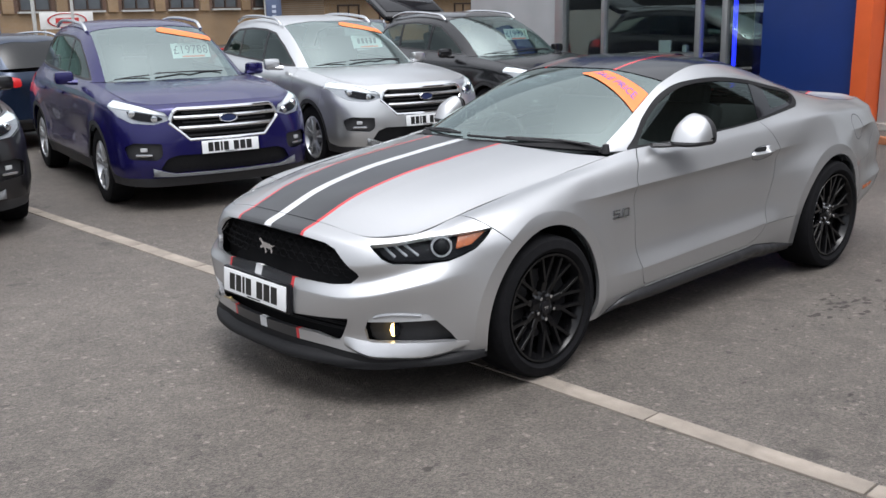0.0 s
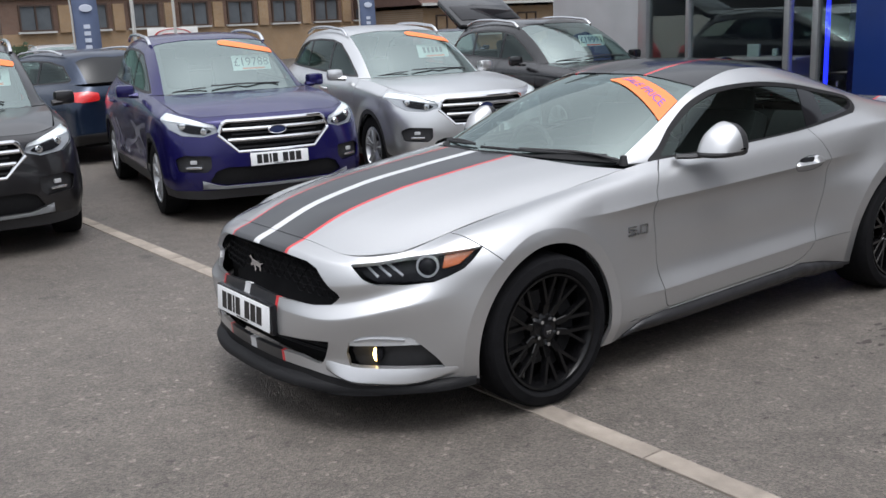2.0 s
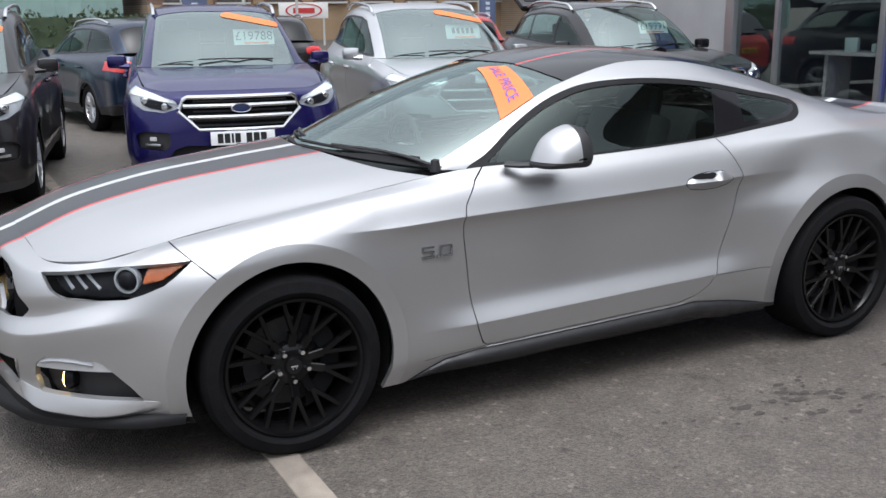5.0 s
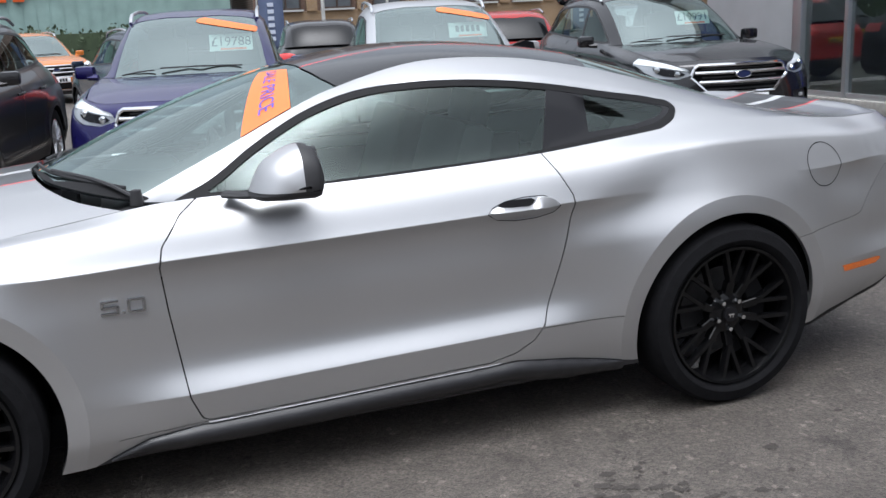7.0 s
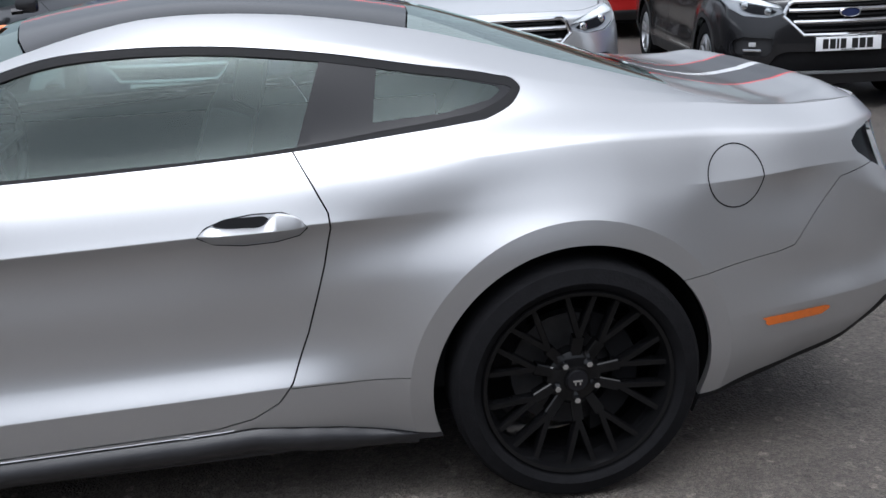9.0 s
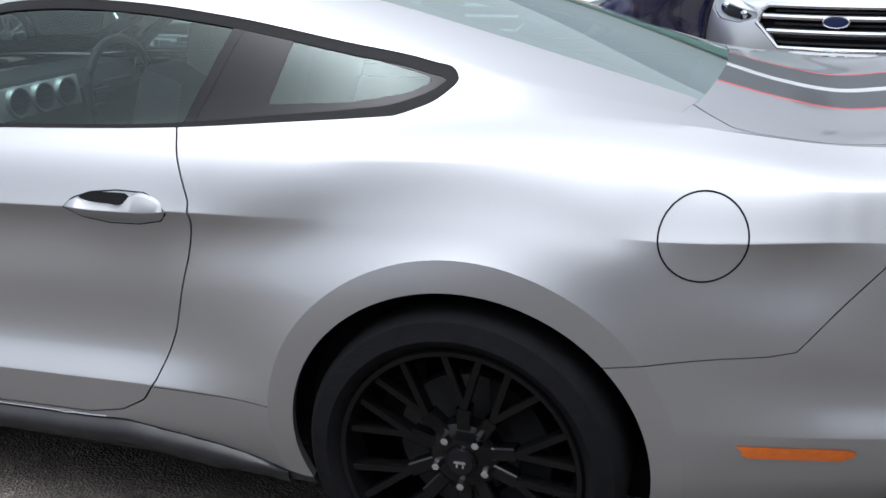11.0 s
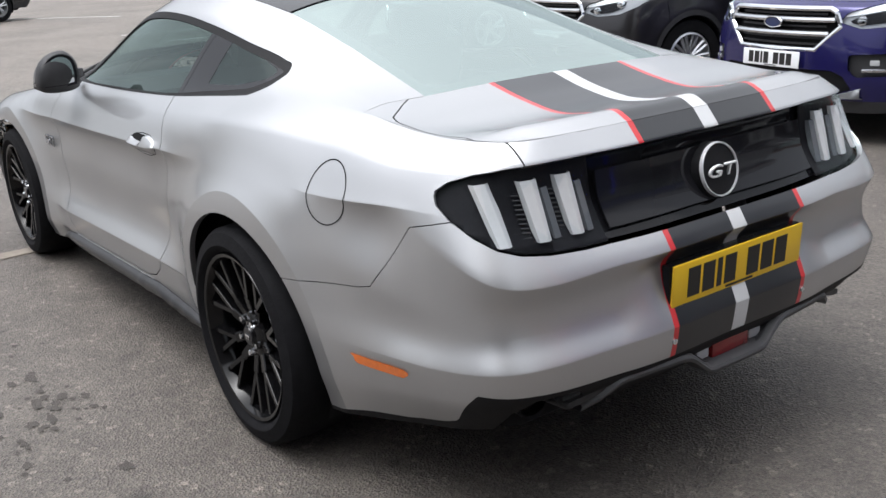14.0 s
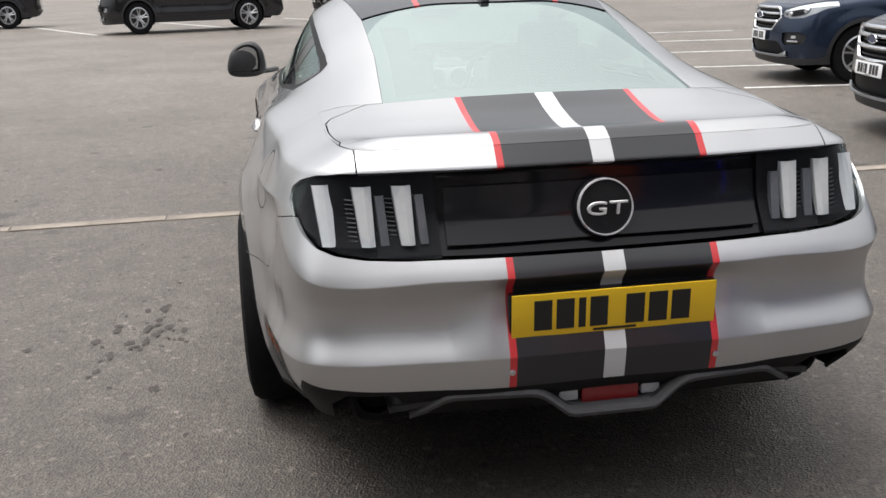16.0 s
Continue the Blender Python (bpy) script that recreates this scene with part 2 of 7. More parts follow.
def across(D, W, n):
    """Rows (m, r, 3) to a surface (m, cols, 3); W (m, r) is how sharp each row's crease is."""
    A = np.swapaxes(D, 0, 1)
    w = np.swapaxes(W, 0, 1)[..., None]
    L = np.maximum(np.linalg.norm(A[1:] - A[:-1], axis=-1), 1e-6)
    V = (A[1:] - A[:-1]) / L[..., None]
    To, Ti = np.empty_like(A), np.empty_like(A)
    To[0] = Ti[0] = V[0]
    To[-1] = Ti[-1] = V[-1]
    for i in range(1, len(A) - 1):
        a, b = L[i - 1][..., None], L[i][..., None]
        S = (V[i - 1] * b + V[i] * a) / (a + b)
        To[i] = S * (1 - w[i]) + V[i] * w[i]
        Ti[i] = S * (1 - w[i]) + V[i - 1] * w[i]
    return np.swapaxes(hermite(A, To, Ti, L, n), 0, 1)


def quads(P):
    """Grid (m, n, 3) to vertices and quads."""
    m, n = P.shape[:2]
    i, j = np.meshgrid(np.arange(m - 1), np.arange(n - 1), indexing="ij")
    a = (i * n + j).ravel()
    return P.reshape(-1, 3), [tuple(q) for q in np.stack([a, a + 1, a + n + 1, a + n], 1).tolist()]


def clip(vf, fun, keep=-1):
    """Cuts the mesh along fun(points) = 0 and keeps the side where fun is negative (keep=-1) or positive."""
    V, F = vf
    if not len(F):
        return vf
    d = np.asarray(fun(V), float) * -keep
    d[np.abs(d) < 1e-7] = -1e-7
    verts, cut, faces = [], {}, []
    idx = {}

    def old(i):
        if i not in idx:
            idx[i] = len(verts)
            verts.append(V[i])
        return idx[i]

    def edge(i, j):
        k = (i, j) if i < j else (j, i)
        if k not in cut:
            s = d[k[0]] / (d[k[0]] - d[k[1]])
            cut[k] = len(verts)
            verts.append(V[k[0]] + s * (V[k[1]] - V[k[0]]))
        return cut[k]

    for f in F:
        ins = [d[i] < 0 for i in f]
        if all(ins):
            faces.append(tuple(old(i) for i in f))
        elif any(ins):
            out = []
            for a in range(len(f)):
                i, j = f[a], f[(a + 1) % len(f)]
                if ins[a]:
                    out.append(old(i))
                if ins[a] != ins[(a + 1) % len(f)]:
                    out.append(edge(i, j))
            if len(out) > 2:
                faces.append(tuple(out))
    return np.array(verts).reshape(-1, 3), faces


def poly(points, ax=(0, 2), rounded=0.0):
    """Signed distance to a closed outline in two of the axes (negative inside)."""
    Q = np.array(points, float)

    def fun(V):
        p = V[:, list(ax)]
        dist = np.full(len(p), 1e9)
        inside = np.zeros(len(p), bool)
        for a, b in zip(Q, np.roll(Q, -1, 0)):
            e = b - a
            t = np.clip(((p - a) @ e) / (e @ e), 0, 1)
            dist = np.minimum(dist, np.linalg.norm(p - a - t[:, None] * e, axis=1))
            c = (a[1] > p[:, 1]) != (b[1] > p[:, 1])
            with np.errstate(divide="ignore", invalid="ignore"):
                xs = (b[0] - a[0]) * (p[:, 1] - a[1]) / (b[1] - a[1]) + a[0]
            inside ^= c & (p[:, 0] < xs)
        return np.where(inside, -dist, dist) - rounded
    return fun


def circle(cx, cz, r, ax=(0, 2)):
    return lambda V: np.hypot(V[:, ax[0]] - cx, V[:, ax[1]] - cz) - r


def line(a, b, ax=(0, 2)):
    """Signed distance to a line; positive to the left of a -> b."""
    e = np.array(b, float) - a
    e /= np.hypot(*e)
    return lambda V: -(V[:, ax[0]] - a[0]) * e[1] + (V[:, ax[1]] - a[1]) * e[0]


def join(*parts):
    V, F, k = [], [], 0
    for v, f in parts:
        V.append(np.asarray(v, float).reshape(-1, 3))
        F += [tuple(i + k for i in q) for q in f]
        k += len(v)
    return np.concatenate(V), F


def flip(vf):
    v = np.array(vf[0], float)
    v[:, 1] *= -1
    return v, [tuple(reversed(f)) for f in vf[1]]


def moved(vf, m):
    v = np.asarray(vf[0], float)
    M = np.array(m)
    return v @ M[:3, :3].T + M[:3, 3], vf[1]


def lathe(profile, n=32, axis="y"):
    """Turns (radius, along) pairs about an axis."""
    a = np.linspace(0, 2 * np.pi, n, endpoint=False)
    P = np.array([[(r * np.cos(t), y, r * np.sin(t)) for t in a] for r, y in profile])
    m = len(profile)
    F = [(i * n + j, i * n + (j + 1) % n, (i + 1) * n + (j + 1) % n, (i + 1) * n + j) for i in range(m - 1) for j in range(n)]
    V = P.reshape(-1, 3)
    if axis == "z":
        V = V[:, [0, 2, 1]]
        F = [tuple(reversed(f)) for f in F]
    if axis == "x":
        V = V[:, [1, 2, 0]]
    return V, F


def box(cx, cy, cz, sx, sy, sz, bev=0.0):
    """A block with chamfered edges."""
    bm = bmesh.new()
    bmesh.ops.create_cube(bm, size=1)
    for v in bm.verts:
        v.co = (v.co.x * sx, v.co.y * sy, v.co.z * sz)
    if bev:
        bmesh.ops.bevel(bm, geom=list(bm.edges), offset=bev, segments=2, affect="EDGES", profile=0.6)
    V = np.array([v.co[:] for v in bm.verts]) + (cx, cy, cz)
    bm.verts.index_update()
    F = [tuple(v.index for v in f.verts) for f in bm.faces]
    bm.free()
    return V, F


def prism(outline, depth, ax=(0, 2), at=0.0):
    """An outline in two axes, pushed out along the third from at to at + depth."""
    k = 3 - ax[0] - ax[1]
    V = []
    for d in (at, at + depth):
        for p in outline:
            q = [0, 0, 0]
            q[ax[0]], q[ax[1]], q[k] = p[0], p[1], d
            V.append(q)
    n = len(outline)
    F = [tuple(range(n)), tuple(range(2 * n - 1, n - 1, -1))] + [(i, i + n, (i + 1) % n + n, (i + 1) % n) for i in range(n)]
    return np.array(V, float), F


def tube(path, r, n=8, closed=False, flat=1.0):
    """A round bar along a path."""
    P = np.array(path, float)
    T = np.roll(P, -1, 0) - np.roll(P, 1, 0)
    if not closed:
        T[0], T[-1] = P[1] - P[0], P[-1] - P[-2]
    V = []
    for p, t in zip(P, T):
        t = t / (np.linalg.norm(t) + 1e-9)
        u = np.cross(t, (0, 0, 1) if abs(t[2]) < 0.9 else (1, 0, 0))
        u /= np.linalg.norm(u)
        w = np.cross(u, t)
        V += [p + r * (np.cos(a) * u + flat * np.sin(a) * w) for a in np.linspace(0, 2 * np.pi, n, endpoint=False)]
    m = len(P)
    F = [(i * n + j, i * n + (j + 1) % n, (i + 1) % m * n + (j + 1) % n, (i + 1) % m * n + j) for i in range(m if closed else m - 1) for j in range(n)]
    if not closed:
        F += [tuple(range(n - 1, -1, -1)), tuple(range((m - 1) * n, m * n))]
    return np.array(V), F


class Normals:
    """Smooth normals of a whole shell, so that panels cut from it shade as one surface."""

    def __init__(self, *grids, swelling=None):
        self.swelling = swelling
        from_grid = []
        for P in grids:
            du, dv = np.gradient(P, axis=0), np.gradient(P, axis=1)
            n = np.cross(du, dv)
            n /= np.linalg.norm(n, axis=-1)[..., None] + 1e-12
            c = P.reshape(-1, 3) - (0, 0, 0.55)
            n = n.reshape(-1, 3)
            flow = c * (0.25, 1, 0.8)
            n[(n * flow).sum(1) < 0] *= -1
            from_grid.append((P.reshape(-1, 3), n))
        self.P = np.concatenate([a for a, _ in from_grid])
        self.N = np.concatenate([b for _, b in from_grid])
        self.tree = KDTree(len(self.P))
        for i, q in enumerate(self.P):
            self.tree.insert((q[0], abs(q[1]), q[2]), i)
        self.tree.balance()

    def at(self, V, soft=False, swelling=None, lip=False):
        """Normals for points on the shell; soft gives a pane one even curve; swelling tilts them round the wheels."""
        out = np.empty((len(V), 3))
        Q = np.array(V, float)
        if swelling and not soft:
            f, fx, fz = swelling(np.abs(Q) * np.sign(Q * (1, 0, 1) + (0, 1, 0)), lip)
            Q[:, 1] -= f * np.sign(Q[:, 1])
        for i, q in enumerate(Q):
            n = np.zeros(3)
            for _, k, d in self.tree.find_n((q[0], abs(q[1]), q[2]), 4):
                n += self.N[k] / (d + 1e-4)
            n /= np.linalg.norm(n) + 1e-12
            if swelling and not soft:
                n = np.array((n[0] - fx[i] * n[1], n[1], n[2] - fz[i] * n[1]))
                n /= np.linalg.norm(n)
            out[i] = n * (1, -1 if q[1] < 0 else 1, 1)
        if soft and len(V) > 12:
            a = V[:, 0] - V[:, 0].mean()
            flat = np.abs(V[:, 1]).max() - np.abs(V[:, 1]).min() > .35
            b = np.abs(V[:, 1]) if flat else V[:, 2] - V[:, 2].mean()
            basis = np.stack([a ** 0, a, b, a * a, a * b, b * b, a ** 3, a * a * b, a * b * b, b ** 3], 1)
            if flat:
                basis = np.stack([a ** 0, a, b * b, a * a, a * b * b, b ** 4, a ** 3], 1)
                edge = np.stack([b, a * b, b ** 3], 1)
            turn = np.where(V[:, 1] < 0, -1, 1)
            for c in range(3):
                use = edge if flat and c == 1 else basis
                w = out[:, c] * (turn if c == 1 else 1)
                out[:, c] = use @ np.linalg.lstsq(use, w, rcond=None)[0] * (turn if c == 1 else 1)
            out /= np.linalg.norm(out, axis=1)[:, None]
        return out


MADE = {}


def panel(name, vf, mat, parent, normals, label="", thick=0.01):
    """A sheet-metal panel with shell normals and a returned edge."""
    V, F = np.asarray(vf[0], float), vf[1]
    token = (name, V.tobytes(), thick)
    if token in MADE:
        ob = new(name, MADE[token].copy())
        ob.data.materials[0] = mat
        ob.parent = parent
        return tagged(ob, label)
    key = {}
    remap = []
    W = []
    for v in V:
        k = tuple(np.round(v, 4))
        if k not in key:
            key[k] = len(W)
            W.append(v)
        remap.append(key[k])
    W = np.array(W).reshape(-1, 3)
    N = normals.at(W, "glass" in name or name in ("windscreen", "rear_window"), normals.swelling, name == "wheel_arch_lip") if len(W) else W
    faces = []
    for f in F:
        g = [remap[i] for i in f]
        g = [a for a, b in zip(g, g[1:] + g[:1]) if a != b]
        if len(g) < 3:
            continue
        p = W[g]
        n = np.cross(p[1] - p[0], p[2] - p[1]) + np.cross(p[2] - p[1], p[-1] - p[2])
        faces.append(tuple(g) if n @ N[g].mean(0) > 0 else tuple(reversed(g)))
    count = {}
    for f in faces:
        for a, b in zip(f, f[1:] + f[:1]):
            count[(a, b)] = count.get((a, b), 0) + 1
    rim_v, rim_f, rim_i = [], [], {}

    def low(i, depth):
        if (i, depth) not in rim_i:
            rim_i[(i, depth)] = len(W) + len(rim_v)
            rim_v.append(W[i] - N[i] * depth)
        return rim_i[(i, depth)]
    if thick:
        for (a, b) in count:
            if (b, a) not in count and not (abs(W[a][1]) < 1e-4 and abs(W[b][1]) < 1e-4):
                rim_f.append((b, a, low(a, thick), low(b, thick)))
    me = bpy.data.meshes.new(name)
    allv = np.concatenate([W, np.array(rim_v).reshape(-1, 3)])
    me.from_pydata([tuple(v) for v in allv], [], faces + rim_f)
    me.materials.append(mat)
    me.shade_smooth()
    loops = []
    for f in faces:
        loops += [tuple(N[i]) for i in f]
    k = len(loops)
    for f in rim_f:
        p = allv[list(f)]
        n = np.cross(p[1] - p[0], p[3] - p[0])
        n /= np.linalg.norm(n) + 1e-12
        loops += [tuple(n)] * 4
    me.normals_split_custom_set(loops)
    MADE[token] = me
    ob = new(name, me)
    ob.parent = parent
    if label:
        tagged(ob, label)
    return ob


def part(name, vf, mat, parent=None, label="", thick=0.0, smooth=35, fix=True, at=None):
    """One mesh object, under a thing or a part."""
    V, F = vf
    me = bpy.data.meshes.new(name)
    me.from_pydata([tuple(v) for v in V], [], F)
    me.validate()
    if fix:
        bm = bmesh.new()
        bm.from_mesh(me)
        bmesh.ops.remove_doubles(bm, verts=bm.verts, dist=0.0004)
        bmesh.ops.recalc_face_normals(bm, faces=bm.faces)
        bm.to_mesh(me)
        bm.free()
    me.materials.append(mat)
    if smooth:
        me.shade_smooth()
        me.set_sharp_from_angle(angle=radians(smooth))
    ob = new(name, me)
    if parent:
        ob.parent = parent
    if at is not None:
        ob.matrix_basis = at
    if thick:
        md = ob.modifiers.new("thickness", "SOLIDIFY")
        md.thickness, md.offset = thick, -1
    if label:
        tagged(ob, label)
    return ob


def thing(name, label, category, group="", kind="", at=None):
    ob = new(name)
    ob.empty_display_size = 0.1
    tagged(ob, label, category, group, kind)
    if at is not None:
        ob.matrix_basis = at
    return ob


def outward(vf, centre=(0, 0, 0.6)):
    """Turns an open sheet so that its faces look away from the car's middle."""
    V, F = vf
    s = 0.0
    for f in F[:: max(1, len(F) // 200)]:
        p = V[list(f)]
        n = np.cross(p[1] - p[0], p[2] - p[0])
        s += n @ (p.mean(0) - np.array(centre) * (0.4 if len(centre) else 1) - np.array([p.mean(0)[0] * 0.6, 0, 0]))
    return vf if s > 0 else (V, [tuple(reversed(f)) for f in F])

# ---- ground ----
def asphalt():
    m = bpy.data.materials.new("worn_asphalt")
    m.use_nodes = True
    nt = m.node_tree
    b = nt.nodes["Principled BSDF"]
    b.inputs["Roughness"].default_value = 0.58
    tc = nt.nodes.new("ShaderNodeTexCoord")
    def noise_tex(scale, detail, lo, hi, a, c):
        n = nt.nodes.new("ShaderNodeTexNoise")
        n.inputs["Scale"].default_value, n.inputs["Detail"].default_value = scale, detail
        nt.links.new(tc.outputs["Object"], n.inputs["Vector"])
        r = nt.nodes.new("ShaderNodeMapRange")
        for k, v in (("From Min", lo), ("From Max", hi), ("To Min", a), ("To Max", c)):
            r.inputs[k].default_value = v
        nt.links.new(n.outputs["Fac"], r.inputs["Value"])
        return r.outputs[0], n
    v = nt.nodes.new("ShaderNodeTexVoronoi")
    v.inputs["Scale"].default_value = 130
    nt.links.new(tc.outputs["Object"], v.inputs["Vector"])
    ramp = nt.nodes.new("ShaderNodeValToRGB")
    e = ramp.color_ramp.elements
    e[0].position, e[0].color = 0.0, (0.064, 0.056, 0.048, 1)
    e[1].position, e[1].color = 1.0, (0.142, 0.124, 0.108, 1)
    sep = nt.nodes.new("ShaderNodeSeparateColor")
    nt.links.new(v.outputs["Color"], sep.inputs[0])
    nt.links.new(sep.outputs[0], ramp.inputs[0])
    f1, _ = noise_tex(0.45, 5, 0.3, 0.7, 0.78, 1.2)
    f2, _ = noise_tex(7.0, 6, 0.3, 0.7, 0.82, 1.15)
    f3, _ = noise_tex(2.6, 3, 0.66, 0.72, 1.0, 0.55)
    mul = f1
    f4, _ = noise_tex(11.0, 3, 0.66, 0.72, 1.0, 0.5)
    f5, _ = noise_tex(42.0, 2, 0.3, 0.7, 0.80, 1.20)
    chips = nt.nodes.new("ShaderNodeTexVoronoi")
    chips.inputs["Scale"].default_value = 48
    nt.links.new(tc.outputs["Object"], chips.inputs["Vector"])
    apart = nt.nodes.new("ShaderNodeSeparateColor")
    nt.links.new(chips.outputs["Color"], apart.inputs[0])
    pick = nt.nodes.new("ShaderNodeMapRange")
    for k, val in (("From Min", 0.965), ("From Max", 0.98), ("To Min", 1.0), ("To Max", 1.7)):
        pick.inputs[k].default_value = val
    nt.links.new(apart.outputs[0], pick.inputs["Value"])
    # ground brightness graded along x in the colour: paler at low x
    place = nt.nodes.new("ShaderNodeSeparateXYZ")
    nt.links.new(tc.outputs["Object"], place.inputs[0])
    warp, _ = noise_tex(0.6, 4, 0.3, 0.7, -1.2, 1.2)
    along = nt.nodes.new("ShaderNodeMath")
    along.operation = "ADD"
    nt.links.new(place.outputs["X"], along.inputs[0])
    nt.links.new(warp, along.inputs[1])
    graded = nt.nodes.new("ShaderNodeMapRange")
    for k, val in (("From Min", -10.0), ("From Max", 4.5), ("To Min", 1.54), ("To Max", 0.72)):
        graded.inputs[k].default_value = val
    nt.links.new(along.outputs[0], graded.inputs["Value"])
    for f in (f2, f3, f4, f5, pick.outputs[0], graded.outputs[0]):
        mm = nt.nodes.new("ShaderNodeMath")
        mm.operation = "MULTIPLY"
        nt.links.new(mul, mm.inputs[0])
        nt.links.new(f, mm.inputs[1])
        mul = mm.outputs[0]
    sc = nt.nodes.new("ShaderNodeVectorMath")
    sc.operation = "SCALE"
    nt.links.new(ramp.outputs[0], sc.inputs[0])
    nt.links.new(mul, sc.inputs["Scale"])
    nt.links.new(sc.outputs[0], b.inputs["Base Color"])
    bp = nt.nodes.new("ShaderNodeBump")
    bp.inputs["Strength"].default_value, bp.inputs["Distance"].default_value = 0.9, 0.006
    nt.links.new(v.outputs["Distance"], bp.inputs["Height"])
    nt.links.new(bp.outputs[0], b.inputs["Normal"])
    return m


M_ASPHALT = asphalt()
M_CONCRETE = material("pale_concrete", (0.33, 0.315, 0.29), 0.85, vary=0.25, scale=14, bump=0.4, bump_scale=150, stain=0.2, stain_scale=3)
M_EDGING = material("worn_brown_concrete", (0.22, 0.19, 0.16), 0.85, vary=0.25, scale=14, bump=0.4, bump_scale=150, stain=0.25, stain_scale=3)
M_WHITELINE = material("worn_white_paint", (0.55, 0.55, 0.53), 0.7, vary=0.3, scale=9, stain=0.25, stain_scale=5)
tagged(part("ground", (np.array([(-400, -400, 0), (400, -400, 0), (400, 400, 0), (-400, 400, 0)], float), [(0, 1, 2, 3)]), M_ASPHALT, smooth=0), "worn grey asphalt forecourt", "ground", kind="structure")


def edging():
    """A row of narrow concrete edging blocks let into the asphalt, crossing under the coupe."""
    strip = thing("edging_strip", "worn flush concrete edging strip across the asphalt", "edging", kind="structure")
    y, i = -7.0, 0
    blocks = {}
    while y < 12:
        ln = .905
        k = i % 4
        if k not in blocks:
            me = bpy.data.meshes.new("edging_block")
            V, F = box(0, 0, 0, .105 + .004 * k, ln, .03, .004)
            me.from_pydata([tuple(p) for p in V], [], F)
            me.materials.append(M_EDGING)
            blocks[k] = me
        o = new("edging_block", blocks[k])
        o.parent = strip
        o.matrix_basis = pose(-1.42 - .022 * (y + ln / 2 + .9), y + ln / 2, -.008 + .001 * (i % 3), 0, 0, 1.3)
        y += ln + .008
        i += 1


edging()

# ---- the silver coupe ----
# Half-shell design lines from the nose, along the flank, to the tail: (x, half width, z) at 19 stations.
X_SIDE = [-1.75, -1.36, -0.95, -0.60, -0.30, 0.0, 0.30, 0.65, 1.0, 1.36, 1.75]


def side_line(nose, ys, zs, tail):
    return np.array(nose + [(x, y, z) for x, y, z in zip(X_SIDE, ys, zs)] + tail, float)


R0 = side_line([(-2.165, 0, .778), (-2.15, .30, .771), (-2.10, .56, .740), (-1.95, .69, .750)],
               [.716, .712, .735, .755, .768, .775, .777, .770, .745, .705, .665],
               [.795, .856, .913, .960, .966, .972, .982, .998, 1.025, 1.050, 1.035],
               [(2.05, .652, 1.008), (2.270, .606, 1.010), (2.315, .40, 1.012), (2.327, 0, 1.012)])
R1 = side_line([(-2.245, 0, .746), (-2.228, .30, .742), (-2.145, .575, .714), (-1.94, .74, .728)],
               [.800, .818, .816, .828, .832, .833, .834, .834, .839, .839, .798],
               [.790, .848, .895, .915, .920, .925, .932, .945, .965, .985, .975],
               [(2.08, .768, .955), (2.30, .665, .965), (2.355, .40, .965), (2.365, 0, .965)])
R2 = side_line([(-2.295, 0, .635), (-2.275, .30, .635), (-2.18, .585, .635), (-1.97, .76, .675)],
               [.862, .878, .886, .888, .889, .890, .890, .890, .881, .884, .864],
               [.745, .795, .790, .802, .808, .815, .823, .834, .842, .875, .850],
               [(2.09, .812, .864), (2.318, .707, .860), (2.370, .40, .857), (2.380, 0, .857)])
R2B = side_line([(-2.31, 0, .548), (-2.29, .30, .548), (-2.185, .572, .560), (-1.980, .765, .625)],
                [.885, .897, .880, .869, .868, .868, .869, .874, .885, .897, .874],
                [.700, .755, .762, .770, .775, .782, .790, .801, .814, .836, .824],
                [(2.10, .812, .838), (2.385, .738, .722), (2.458, .40, .716), (2.465, 0, .714)])
R3 = side_line([(-2.325, 0, .50), (-2.305, .30, .50), (-2.228, .588, .505), (-2.022, .792, .558)],
               [.898, .908, .882, .862, .861, .861, .862, .869, .919, .929, .888],
               [.600, .650, .630, .620, .625, .630, .637, .650, .680, .730, .700],
               [(2.100, .826, .650), (2.362, .728, .640), (2.432, .40, .640), (2.440, 0, .640)])
R3B = side_line([(-2.33, 0, .40), (-2.31, .30, .40), (-2.22, .58, .41), (-2.01, .79, .46)],
                [.900, .908, .884, .864, .863, .863, .864, .871, .918, .930, .892],
                [.480, .490, .470, .452, .456, .462, .470, .482, .510, .580, .570],
                [(2.105, .820, .552), (2.364, .731, .580), (2.436, .40, .582), (2.444, 0, .582)])
R4 = side_line([(-2.31, 0, .33), (-2.29, .30, .33), (-2.20, .58, .33), (-2.00, .785, .36)],
               [.892, .920, .888, .898, .900, .900, .901, .902, .903, .918, .888],
               [.360, .380, .372, .371, .381, .391, .400, .410, .412, .450, .468],
               [(2.126, .838, .488), (2.397, .742, .512), (2.472, .40, .516), (2.480, 0, .516)])
R5 = side_line([(-2.305, 0, .25), (-2.285, .30, .25), (-2.21, .58, .25), (-2.02, .775, .27)],
               [.872, .900, .885, .879, .880, .880, .881, .883, .886, .900, .870],
               [.260, .268, .265, .266, .270, .275, .283, .300, .320, .330, .340],
               [(2.112, .814, .380), (2.380, .724, .425), (2.455, .40, .425), (2.463, 0, .425)])
R6 = side_line([(-2.32, 0, .185), (-2.30, .30, .185), (-2.22, .58, .185), (-2.03, .765, .190)],
               [.842, .870, .850, .841, .842, .842, .843, .845, .850, .870, .830],
               [.185, .175, .175, .180, .182, .184, .188, .194, .200, .212, .216],
               [(2.05, .765, .262), (2.30, .680, .320), (2.37, .40, .335), (2.38, 0, .335)])
SKIRT = np.stack([R0, R1, R2, R2B, R3, R3B, R4, R5, R6], 1)
